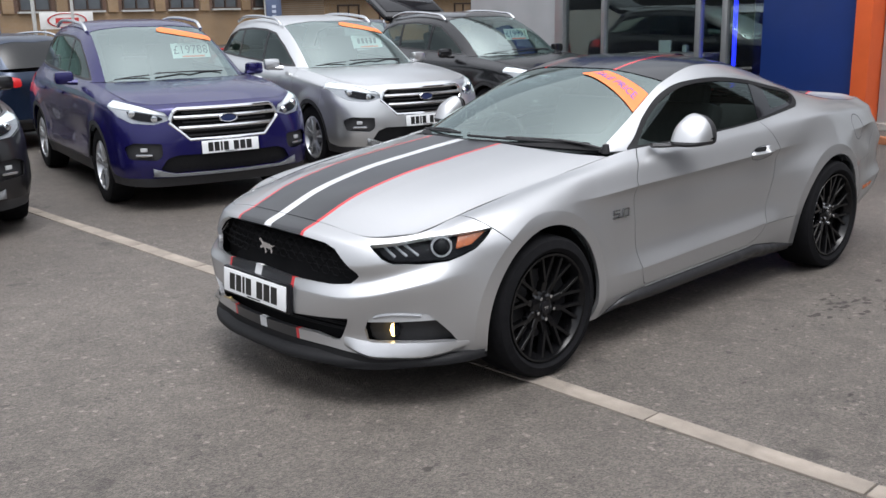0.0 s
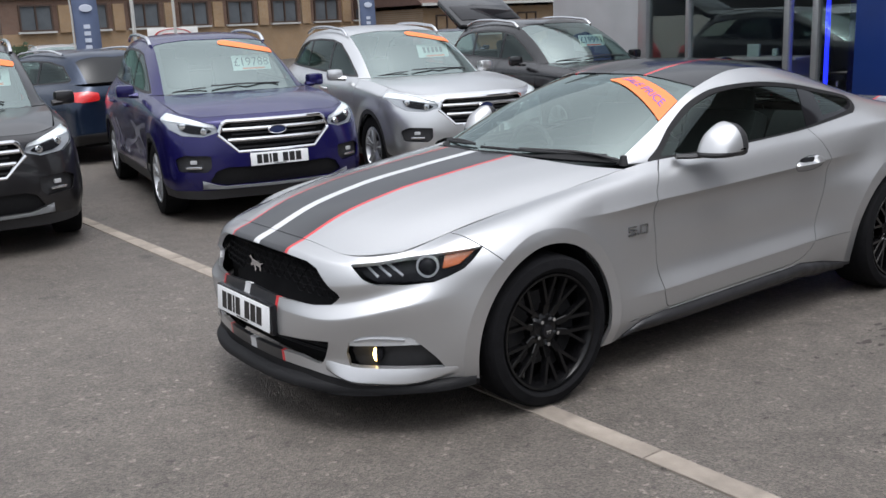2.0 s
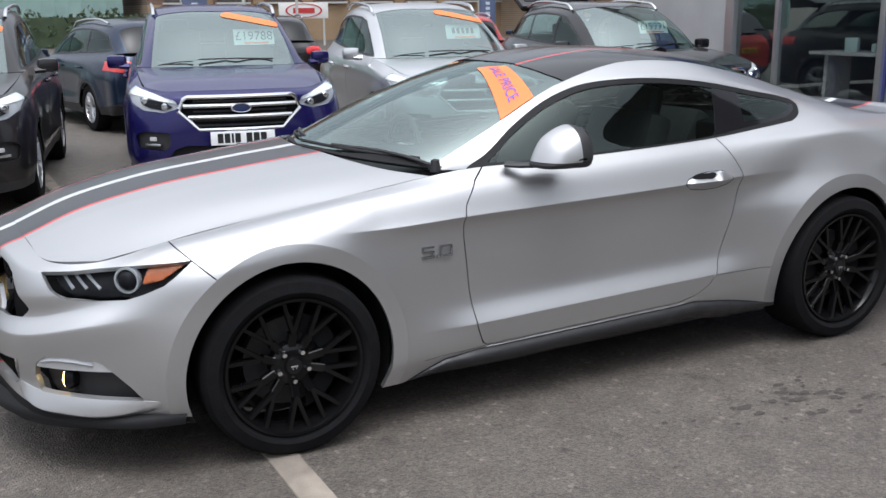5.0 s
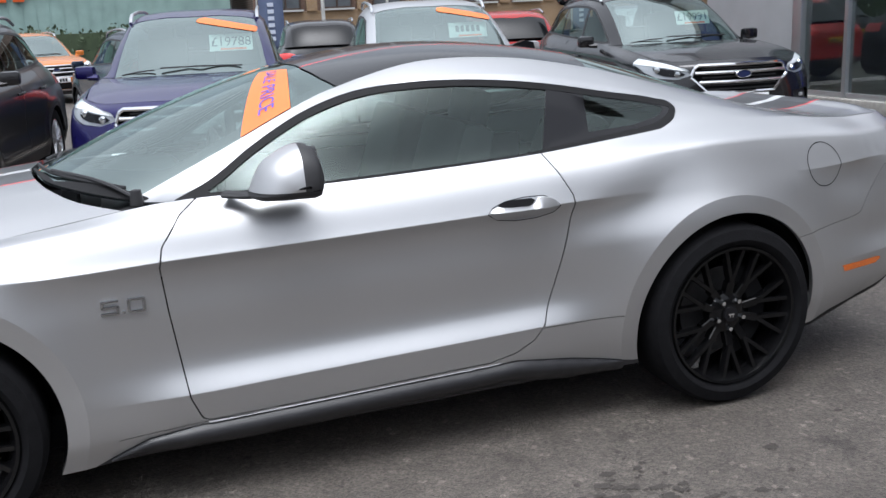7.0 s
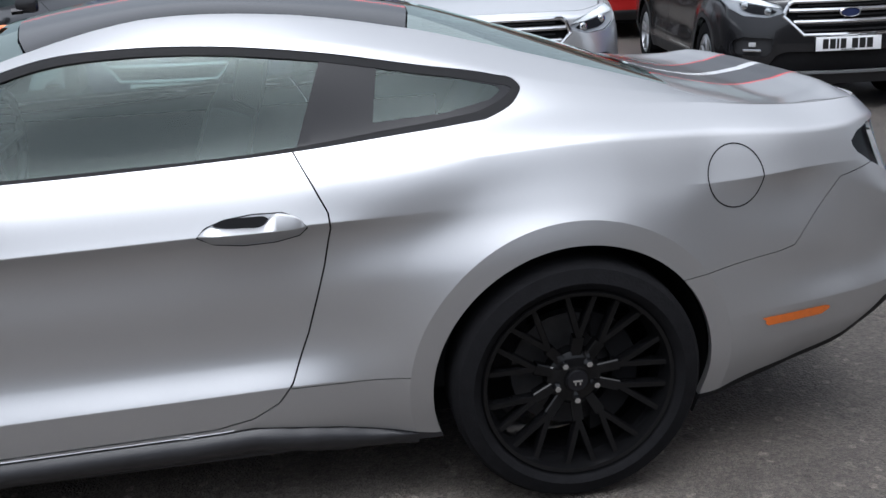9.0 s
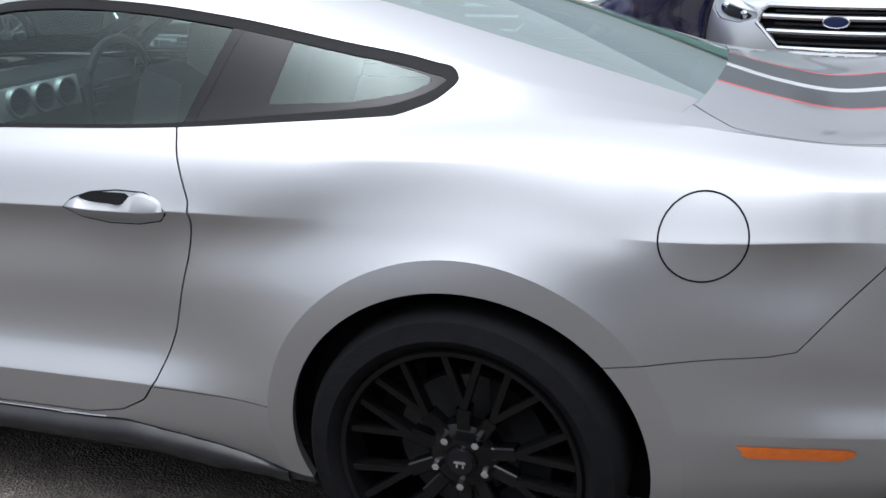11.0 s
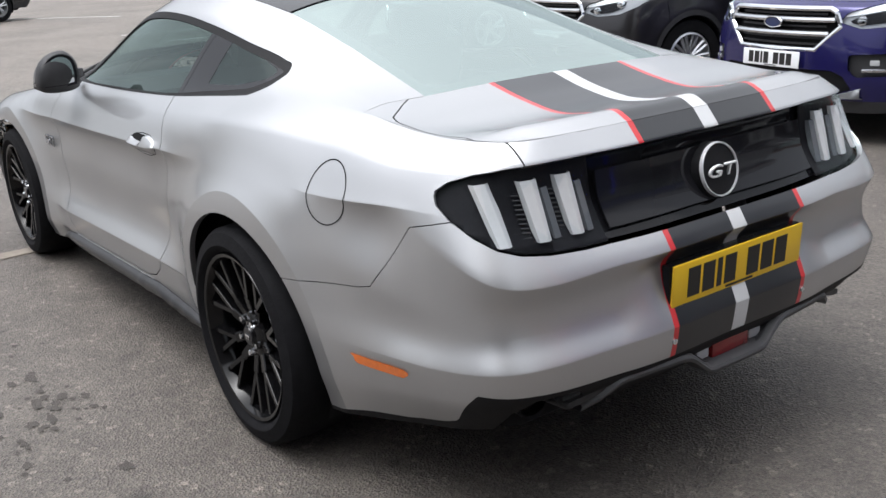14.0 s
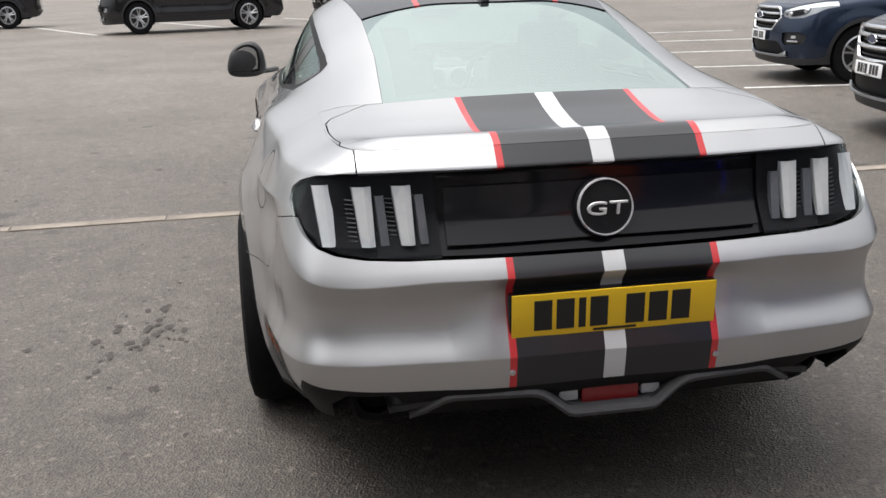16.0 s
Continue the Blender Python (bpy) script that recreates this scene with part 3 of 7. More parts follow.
# roof and glass lines, for the stations from the cowl to the foot of the rear window
G0 = [(-1.02, 0, 1.000), (-.58, 0, 1.182), (-.12, 0, 1.318), (.30, 0, 1.380), (.62, 0, 1.374), (1.02, 0, 1.315), (1.42, 0, 1.200), (1.80, 0, 1.070)]
G1 = [(-.95, .33, .990), (-.54, .31, 1.172), (-.10, .28, 1.310), (.30, .28, 1.370), (.62, .28, 1.363), (1.02, .27, 1.305), (1.41, .28, 1.192), (1.79, .28, 1.066)]
G2 = [(-.74, .640, .966), (-.41, .585, 1.112), (-.05, .520, 1.258), (.30, .510, 1.328), (.63, .505, 1.320), (1.02, .470, 1.256), (1.38, .470, 1.160), (1.77, .490, 1.055)]
G3 = [(-.66, .700, .957), (-.345, .658, 1.078), (.0, .612, 1.222), (.30, .612, 1.268), (.64, .605, 1.260), (1.02, .595, 1.195), (1.37, .600, 1.110), (1.745, .600, 1.048)]
GREEN = np.stack([np.array(g, float) for g in (G0, G1, G2, G3)], 1)


def mirror_ends(N, n):
    """Dense lines with flat tangents where they cross the car's middle plane."""
    m = N[[1]] * (1, -1, 1), N[[-2]] * (1, -1, 1)
    full = cr(np.concatenate([m[0], N, m[1]]), n)
    return full[n:-n]


NS = 38
def coupe_shell():
    D = mirror_ends(SKIRT, NS)
    mid_w = np.interp(D[..., 0], [-1.5, -.9, .9, 1.5, 1.75, 2.05, 2.2], [0, .010, .012, .012, .014, .012, 0])
    D[:, 1:, 1] -= np.where(D[:, 1:, 1] > .5, mid_w[:, 1:], 0)
    # the flank's crease runs out past the door; a short one crosses the fuel flap
    D[:, 3, 1] -= np.interp(D[:, 3, 0], [.60, .80, 1.1, 1.66, 1.80, 2.0, 2.13], [0, .004, 0, 0, .007, .006, 0])
    # the tail is hollowed round the number plate
    D[:, 4:6, 0] -= np.where(D[:, 4:6, 0] > 2.2, np.interp(D[:, 4:6, 1], [0, .27, .31], [.007, .007, 0]), 0)
    # its lower ledge climbs to the plate's side
    D[:, 4:6, 2] += np.where(D[:, 4:6, 0] > 2.2, np.interp(D[:, 4:6, 1], [0, .30, .41], [1, 1, 0]), 0) * np.array([.030, .048])
    G = cr(GREEN, NS)
    k0, k1 = 7 * NS, 14 * NS
    def crease(rows, m):
        u = np.arange(m) / NS
        W = np.zeros((m, len(rows)))
        for j, keys in enumerate(rows):
            W[:, j] = np.interp(u, [k for k, _ in keys], [w for _, w in keys])
        return W
    belt = [(0, 1), (12.0, 1), (13.2, .3), (14, .9), (14.6, 1), (18, 1)]
    rows = [belt, [(0, .5), (3, .4), (5, 0), (12, 0), (12.4, .6), (14, .6), (14.6, .4), (15.6, .9), (18, .9)], [(0, .2), (4, 0), (5.5, 0), (5.9, 1), (11.3, 1), (12.3, 0), (13.7, 0), (13.9, 1), (15.1, 1), (15.5, .3), (18, .3)],
            [(0, .5), (4, 0), (6, .1), (11, .1), (12, 0), (15, 0), (15.5, .9), (18, .95)], [(0, .8), (3, .6), (4, 0), (18, 0)], [(0, .6), (4, 0), (18, .1)],
            [(0, .5), (4, .2), (6.3, .2), (6.6, 1), (11.3, 1), (11.7, .2), (14.4, .2), (14.8, .8), (18, .8)], [(0, .3), (6, .4), (18, .4)], [(0, 0), (18, 0)]]
    W = crease(rows, len(D))
    low = [8, (0, .12, .24, .36, .48, .6, .7, .8, .88, .94, .98, 1), (0, .05, .14, .28, .45, .62, .8, 1), 16, 11,
           (0, .12, .24, .36, .48, .6, .7, .8, .88, .94, .98, 1), (0, .03, .09, .2, .35, .52, .7, .85, 1), 6]
    skirt_front = across(D[: k0 + 1], W[: k0 + 1], low)
    skirt_rear = across(D[k1:], W[k1:], low)
    Dm = np.concatenate([G, D[k0: k1 + 1]], 1)
    Wm = np.concatenate([np.zeros((len(G), 4)), W[k0: k1 + 1]], 1)
    Wm[:, 2] = .25
    Wm[:, 3] = .5
    mid = across(Dm, Wm, [8, 10, 8, 14] + low)
    split = 8 + 10 + 8 + 14
    skirt = np.concatenate([skirt_front[:-1], mid[:, split:], skirt_rear[1:]])
    return skirt, mid[:, : split + 1]


ARCHES = ((-1.357, .335, .448), (1.362, .345, .453))


def arch_swell(V, lip=False):
    """How far the wings swell out round the wheels, and its slopes along x and z."""
    f, fx, fz = np.zeros(len(V)), np.zeros(len(V)), np.zeros(len(V))
    for cx, cz, r in ARCHES:
        dx, dz = V[:, 0] - cx, V[:, 2] - cz
        d = np.hypot(dx, dz) + 1e-9
        k = np.clip((r + .15 - d) / .15, 0, 1)
        side = np.abs(V[:, 1]) > .6
        f += np.where(side, .018 * k ** 2, 0)
        flat = d < r + (2e-4 if lip else -2e-4)
        slope = np.where(side & ~flat, -.036 * k / .15, np.where(side & flat, .10, 0)) * (d < r + .15)
        fx += slope * dx / d
        fz += slope * dz / d
    return f, fx, fz


def swell(vf):
    """The sheet with the wings' swelling added."""
    V = np.array(vf[0], float)
    if len(V):
        V[:, 1] += arch_swell(V)[0]
    return V, vf[1]


def patch(rows, crease, ns, nv):
    D = cr(np.array(rows, float), ns)
    W = np.tile(np.array(crease, float), (len(D), 1))
    return across(D, W, nv)


BONNET = [[(-2.165, 0, .780), (-2.160, .20, .778), (-2.147, .32, .771), (-2.105, .545, .743), (-1.955, .688, .752)],
          [(-1.98, 0, .855), (-1.975, .21, .853), (-1.96, .345, .842), (-1.90, .565, .803), (-1.83, .704, .777)],
          [(-1.72, 0, .918), (-1.715, .23, .914), (-1.71, .37, .898), (-1.68, .57, .858), (-1.64, .708, .814)],
          [(-1.36, 0, .967), (-1.355, .25, .962), (-1.35, .40, .943), (-1.33, .60, .905), (-1.30, .715, .863)],
          [(-1.03, 0, 1.002), (-1.00, .26, .999), (-.96, .42, .986), (-.86, .62, .962), (-.74, .743, .945)]]
DECK = [[(1.80, 0, 1.068), (1.79, .28, 1.064), (1.77, .49, 1.054), (1.745, .60, 1.047), (1.75, .664, 1.035)],
        [(1.93, 0, 1.030), (1.93, .28, 1.030), (1.92, .50, 1.026), (1.915, .60, 1.023), (1.91, .661, 1.021)],
        [(2.08, 0, 1.008), (2.08, .28, 1.008), (2.075, .51, 1.006), (2.065, .60, 1.008), (2.055, .652, 1.008)],
        [(2.20, 0, 1.020), (2.195, .28, 1.020), (2.185, .48, 1.018), (2.172, .57, 1.017), (2.16, .638, 1.009)],
        [(2.285, 0, 1.034), (2.28, .28, 1.034), (2.268, .43, 1.033), (2.248, .530, 1.028), (2.232, .619, 1.010)],
        [(2.327, 0, 1.013), (2.324, .28, 1.013), (2.313, .43, 1.012), (2.294, .535, 1.011), (2.270, .607, 1.011)]]


def both(name, vf, mat, parent, label="", thick=0.012, **kw):
    """A panel and its mirror image."""
    return [panel(name, h, mat, parent, SHELL["n"], label, thick) for h in (vf, flip(vf))]


def whole(name, vf, mat, parent, label="", thick=0.012, **kw):
    """A panel across the car's middle: both halves in one mesh, welded."""
    return panel(name, join(vf, flip(vf)), mat, parent, SHELL["n"], label, thick)


SHELL = {}


def coupe_wheel(parent, x, y, r, width, name="wheel"):
    """Black multi-spoke wheel; the outer face looks towards -y."""
    w = new(name)
    w.parent = parent
    w.matrix_basis = Matrix.Translation((x, y, r)) if y < 0 else Matrix.Translation((x, y, r)) @ pose(0, 0, 0, 0, 0, 180)
    hw = width / 2
    rim_r = r * 0.765
    prof = [(rim_r, hw * .8), (rim_r + .012, hw * .93), (r - .055, hw), (r - .018, hw * .92), (r - .004, hw * .78), (r, hw * .45), (r, -hw * .45), (r - .004, -hw * .78), (r - .018, -hw * .92), (r - .055, -hw * 1.0), (rim_r + .014, -hw * .95), (rim_r, -hw * .82)]
    part("tyre", lathe(prof, 72), M_RUBBER, w, "black low-profile rubber tyre")
    barrel = [(rim_r + .004, -hw * .84), (rim_r - .002, -hw * .92), (rim_r - .012, -hw * .90), (rim_r - .03, -hw * .62), (rim_r - .045, hw * .2), (rim_r - .02, hw * .8)]
    part("rim", lathe(barrel, 72), M_RIM, w, "gloss black alloy rim")
    part("brake_disc", lathe([(.0, -.015), (.165, -.015), (.165, .02)], 40), M_BRAKE, w)
    cal = lathe([(.115, -.05), (.185, -.05), (.185, .02), (.115, .02), (.115, -.05)], 48)
    part("brake_caliper", clip(cal, line((0.05, 0), (0.05, 1))), M_DARK, w)
    y0 = -hw * .74
    spokes = []

    def blade(path, w0, w1, depth):
        """A flat-faced tapered bar along a path."""
        P = np.array(path)
        n = len(P)
        sec = []
        for k, p in enumerate(P):
            t = P[min(k + 1, n - 1)] - P[max(k - 1, 0)]
            u = np.cross(t, (0, 1, 0))
            u /= np.linalg.norm(u)
            wd = w0 + (w1 - w0) * k / (n - 1)
            dn = np.array((0, depth, 0))
            sec.append([p - u * wd, p - u * wd * .8 - (0, .003, 0), p + u * wd * .8 - (0, .003, 0), p + u * wd, p + u * wd * .7 + dn, p - u * wd * .7 + dn, p - u * wd])
        return quads(np.array(sec))
    for i in range(10):
        a = radians(90 + 36 * i)

        def at(rad, ang, yy):
            return np.array([rad * np.cos(a + ang), yy, rad * np.sin(a + ang)])
        lean = .10 if i % 2 else -.10
        fork = at(rim_r * .46, lean * .5, y0 + .010)
        spokes.append(blade(np.linspace(at(.048, 0, y0 + .026), fork, 4), .0150, .0165, .035))
        for s in (-1, 1):
            path = np.linspace(fork + (0, .001, 0), at(rim_r - .010, lean * .3 + s * .155, y0 - .006), 5)
            spokes.append(blade(path, .0085, .0085, .032))
    hub = lathe([(.0, y0 + .004), (.033, y0 + .004), (.036, y0 + .010), (.06, y0 + .014), (.078, y0 + .026), (.082, y0 + .06), (.07, y0 + .08)], 40)
    part("hub", hub, M_RIM, w)
    for s in spokes:
        part("spoke", s, M_RIM, w)
    for i in range(5):
        a = radians(90 + 36 + 72 * i)
        nut = moved(lathe([(.0, -.012), (.0085, -.011), (.011, .0), (.0125, .014)], 6), Matrix.Translation((.057 * math.cos(a), y0 + .008, .057 * math.sin(a))))
        part("wheel_nut", nut, M_CHROME, w, "bright chrome wheel nut")
    cap = lathe([(.0, y0 - .001), (.028, y0 - .001), (.031, y0 + .006)], 24)
    part("centre_cap", cap, M_GLOSSBLACK, w)
    bar = join(box(0.0, y0 - .002, .001, .026, .003, .006), box(-.006, y0 - .002, -.006, .004, .003, .010), box(.007, y0 - .002, -.006, .004, .003, .010))
    part("cap_emblem", bar, M_CHROME, w)
    return w


def number_plate(parent, m, mat, label):
    """A UK-size plate, its face towards local -y; characters are plain bars."""
    p = part("number_plate", box(0, 0, 0, .52, .006, .111, .002), mat, parent, label, at=m)
    x = -.205
    for wd in (.045, .045, .018, .045, -.035, .048, .048, .048):
        if wd > 0:
            part("character", box(x + wd / 2, -.0035, 0, wd, .0015, .078), M_PLATEK, p, smooth=0)
        x += wd + .011 if wd > 0 else -wd
    part("maker_line", box(0.0, -.0034, -.048, .11, .0012, .006), M_PLATEK, p)
    return p


def coupe():
    car = thing("coupe_car", "silver sports coupe with black and red stripes, parked on asphalt", "car")
    S, G = coupe_shell()
    skirt, green = quads(S), quads(G)
    BON, DCK = patch(BONNET, [0, .15, .5, 0, 0], 14, 10), patch(DECK, [0, 0, .2, 0, 0], 10, 12)
    SHELL["n"] = Normals(S, G, BON, DCK, swelling=arch_swell)
    skirt = swell(skirt)
    FA, RA = circle(-1.357, .335, .386), circle(1.362, .345, .391)
    g = .0022
    door = poly([(-.50, 1.1), (-.515, .965), (-.575, .925), (-.64, .84), (-.652, .78), (-.64, .64), (-.615, .44), (-.605, .36), (-.575, .285), (-.55, .272), (.40, .303), (.50, .325), (.57, .365), (.61, .42), (.66, .54), (.715, .72), (.738, .82), (.735, .86), (.70, .93), (.655, 1.01), (.60, 1.1)], rounded=0)
    body = clip(clip(skirt, FA, 1), RA, 1)
    edge_f, edge_r = circle(*ARCHES[0]), circle(*ARCHES[1])
    at_arch = lambda V: np.minimum(edge_f(V), edge_r(V))
    # the sills, front lip and tail skirt are black; the rest is painted
    sill_z = lambda V: V[:, 2] - np.interp(V[:, 0], [-3, -2.26, -2.2, -1.98, -1.8, -1.5, -.92, -.86, -.74, -.58, .40, .50, .72, .97, 1.2, 1.78, 1.9, 2.035, 2.17, 2.22, 2.28, 2.33, 2.42, 2.48], [.266, .266, .250, .236, .228, .17, .17, .195, .245, .262, .290, .297, .267, .217, .217, .232, .258, .280, .315, .335, .40, .447, .445, .432])
    top, low = clip(body, sill_z, 1), clip(body, sill_z, -1)
    sill = clip(clip(low, lambda V: V[:, 0] + 1.2, 1), lambda V: V[:, 0] - 1.2, -1)
    both("sill", sill, M_PLASTIC, car, "black plastic side skirt")
    # the skirt's blade stands out below the door, with a ledge that faces up
    rows_b, glint_path = [], []
    for x in np.linspace(-.86, .93, 60):
        zz = float(np.interp(x, [-.86, -.74, -.58, .40, .50, .72, .97], [.195, .245, .262, .290, .297, .267, .217]))
        yy = skirt[0][np.argsort(np.hypot(skirt[0][:, 0] - x, skirt[0][:, 2] - zz))[:3], 1].max()
        k = float(np.interp(x, [-.86, -.70, -.55, .60, .80, .93], [.25, .7, 1, 1, .8, .1]))
        low_z = max(zz - .095, .172)
        rows_b.append([(x, yy - .004, zz - .004), (x, yy + .010 * k, zz - .016 * k), (x, yy + .018 * k, zz - .030 * k), (x, yy + .017 * k, zz - .044 * k), (x, yy - .006, low_z + .02), (x, yy - .045, low_z)])
        if -.56 < x < .47:
            glint_path.append((x, yy + .001, zz + .001))
    for f in (lambda vf: vf, flip):
        part("sill_blade", f(outward(quads(np.array(rows_b)))), M_SKIRT, car, "satin black side skirt blade", fix=False, smooth=40)
        # thin silver tube added as the highlight along the sill's ledge
        part("sill_glint", f(tube(glint_path, .0018, 6)), M_SILVER, car)
    both("front_lip", clip(low, lambda V: V[:, 0] + 1.5, -1), M_SATINBLACK, car, "black front lip")
    tail_low = clip(low, lambda V: V[:, 0] - 1.5, 1)
    arch_ex = poly([(.49, 0), (.51, .385), (.55, .428), (.665, .428), (.70, .39), (.69, .30), (.66, 0)], (1, 2))
    # door
    both("door", clip(top, lambda V: door(V) + g, -1), M_SILVER, car)
    rest = clip(top, lambda V: door(V) - g, 1)
    front_cut = line((-1.70, .775), (-1.60, .680))
    lips = clip(rest, at_arch, -1)
    rest = clip(rest, at_arch, 1)
    front_lip = clip(lips, lambda V: V[:, 0], -1)
    rear_lip = clip(lips, lambda V: V[:, 0], 1)
    lip_cut = lambda V: V[:, 2] - np.interp(V[:, 0], [1.5, 1.66, 1.95], [.598, .607, .640])
    rear_lip = join(clip(clip(rear_lip, lambda V: V[:, 0] - 1.362, -1), lip_cut, 1), clip(clip(rear_lip, lambda V: V[:, 0] - 1.362, -1), lip_cut, -1), clip(clip(rear_lip, lambda V: V[:, 0] - 1.362, 1), lambda V: lip_cut(V) - g * .6, 1), clip(clip(rear_lip, lambda V: V[:, 0] - 1.362, 1), lambda V: lip_cut(V) + g * .6, -1))
    both("wheel_arch_lip", front_lip, M_SILVER, car, thick=.02)
    both("wheel_arch_lip", rear_lip, M_SILVER, car, thick=.02)
    # silver ends of the sills, below their seams
    seam = lambda V: np.where(V[:, 0] < 0, V[:, 2] - np.interp(V[:, 0], [-1.0, -.765, -.55], [.243, .259, .270]), np.where(V[:, 0] < 1.3, V[:, 2] - np.interp(V[:, 0], [.55, .97], [.404, .408]), 1))
    mid_x = lambda V: np.abs(V[:, 0] - .17) - 1.0
    ends = clip(clip(rest, mid_x, -1), lambda V: seam(V) + g * .7, -1)
    both("sill_end", ends, M_SILVER, car, thick=.012)
    rest = join(clip(clip(rest, mid_x, -1), lambda V: seam(V) - g * .7, 1), clip(rest, mid_x, 1))
    wing = clip(clip(rest, lambda V: V[:, 0] - .0, -1), lambda V: front_cut(V) - g, 1)
    nose = clip(clip(rest, lambda V: V[:, 0] - .0, -1), lambda V: front_cut(V) + g, -1)
    lamp_q = lambda V: np.stack([(V[:, 0] + 2.116) * .815 + (V[:, 1] - .546) * .58, V[:, 2]], 1)
    LAMP = [(.012, .716), (.13, .723), (.254, .737), (.40, .751), (.548, .763), (.50, .716), (.463, .687), (.40, .661), (.341, .643), (.22, .634), (.11, .636), (.06, .663)]
    lamp2 = poly(LAMP, (0, 1))
    lamp = lambda V: lamp2(lamp_q(V))
    GR = [(0, .734), (.25, .729), (.40, .714), (.46, .694), (.570, .604), (.578, .585), (.545, .554), (.47, .546), (.307, .549), (0, .564), (-.4, .552), (-.4, .716)]
    grille = poly(GR, (1, 2))
    LG = [(0, .386), (.30, .392), (.555, .409), (.550, .390), (.502, .305), (.47, .300), (.376, .314), (0, .312), (-.4, .314), (-.4, .394)]
    lgrille = poly(LG, (1, 2))
    FOG = [(.608, .358), (.628, .408), (.668, .441), (.735, .446), (.797, .434), (.838, .335), (.850, .287), (.825, .282), (.72, .289), (.645, .291), (.614, .315)]
    fog = poly(FOG, (1, 2))
    fogm = lambda V: np.where(V[:, 0] < -1.85, fog(V), 1)
    nose_paint = clip(clip(clip(clip(nose, lamp, 1), lambda V: np.where(V[:, 0] < -1.9, grille(V), 1), 1), lambda V: np.where(V[:, 0] < -1.9, lgrille(V), 1), 1), fogm, 1)
    whole("front_bumper", nose_paint, M_STRIPE, car, "silver bumper with black, red and white stripes", thick=.02)
    both("front_wing", clip(wing, lamp, 1), M_SILVER, car)
    # dark backs behind the openings
    back = clip(nose, lambda V: V[:, 0] + 1.9, -1)
    inner = (back[0] * (1, .97, 1) + (.13, 0, 0), back[1])
    whole("grille_back", clip(inner, lambda V: V[:, 2] - .74, -1), M_DARK, car, thick=0)
    # grille mesh: honeycomb of bars
    cells = []
    for i in range(-9, 10):
        for j in range(6):
            cy, cz = i * .064 + (j % 2) * .032, .548 + j * .032
            if grille(np.array([[0, abs(cy), cz]]))[0] < -.030:
                xx = -2.255 + .22 * cy * cy
                ring = [(xx + .035, cy + .032 * math.cos(a), cz + .020 * math.sin(a)) for a in np.radians([0, 60, 120, 180, 240, 300])]
                cells.append(tube(ring, .003, 4, closed=True))
    part("grille_mesh", join(*cells), M_DARK, car, "black honeycomb grille mesh")
    part("nose_core", box(-1.98, 0, .45, .30, 1.18, .50, .04), M_DARK, car)
    lowbars = [tube([(-2.235 + .25 * y * y, y, z) for y in np.linspace(-.5, .5, 15)], .006, 6) for z in (.33, .352, .374)]
    part("lower_grille", join(*lowbars), M_SATINBLACK, car, "black lower grille bars")
    # galloping emblem as a plain shape
    em = [(-.50, .30), (-.42, .42), (-.34, .36), (-.22, .22), (0, .18), (.2, .16), (.32, .10), (.52, .16), (.36, .02), (.28, -.02), (.34, -.18), (.30, -.40), (.22, -.38), (.20, -.18), (.06, -.14), (-.08, -.16), (-.02, -.36), (-.10, -.50), (-.16, -.46), (-.14, -.30), (-.24, -.14), (-.36, -.24), (-.46, -.22), (-.44, -.12), (-.32, 0), (-.34, .14), (-.42, .22)]
    part("grille_emblem", prism([(-.130 * u, .640 + .074 * v) for u, v in em], .010, (1, 2), -2.262), M_CHROME, car, "chrome grille emblem", smooth=0)
    # headlamps
    lamp_face = clip(clip(skirt, lambda V: V[:, 0] + 1.4, -1), lamp, -1)
    n_in = np.array([.04, -.035, -.004])
    bowl = (lamp_face[0] + n_in, lamp_face[1])
    def q_at(q, z, lift=0.0):
        """A place on the lamp's back, at q along it and height z."""
        V = bowl[0]
        d = (lamp_q(V)[:, 0] - q) ** 2 + (V[:, 2] - z) ** 2
        return V[np.argmin(d)] + np.array([-.58, .815, 0]) * lift * np.array([1, -1, 1])
    for sd in (-1, 1):
        f = (lambda vf: vf) if sd > 0 else flip
        hl = part("headlamp", f(outward(bowl)), M_LAMPDARK, car, "dark headlamp with projector and amber indicator", 0.004, fix=False)
        part("lens", f(outward((lamp_face[0] + n_in * .06, lamp_face[1]))), M_LENS, hl, "clear headlamp lens", 0.0, fix=False).visible_shadow = False
        strips = []
        for q in (.078, .127, .176):
            a, b = q_at(q, .708, .012), q_at(q + .055, .660, .012)
            part("light_bar", f(tube([a, (a + b) / 2, b], .0105, 8, flat=.6)), M_GUIDE, hl)
        c = q_at(.322, .695, .0)
        Rz = Matrix.Translation(c) @ Matrix.Rotation(radians(-38), 4, "Z") @ pose(0, 0, 0, 0, 0, 0)
        proj = moved(lathe([(0, -.034), (.018, -.032), (.030, -.022), (.034, -.012), (.043, -.012), (.046, .01)], 28), Matrix.Translation(c) @ Matrix.Rotation(radians(180 + 38), 4, "Z"))
        part("projector", f(proj), M_LAMPDARK, hl, "dark projector lens")
        halo = moved(lathe([(.036, -.010), (.038, -.020), (.045, -.020), (.047, .0)], 28), Matrix.Translation(c) @ Matrix.Rotation(radians(180 + 38), 4, "Z"))
        part("projector_ring", f(halo), M_GUIDE, hl, "pale projector ring")
        amb = clip((bowl[0] - n_in * .45, bowl[1]), lambda V: poly([(.392, .735), (.520, .752), (.448, .700), (.378, .684), (.385, .71)], (0, 1))(lamp_q(V)), -1)
        part("indicator", f(outward(amb)), M_BRONZE, hl, "amber indicator reflector", .004, fix=False)
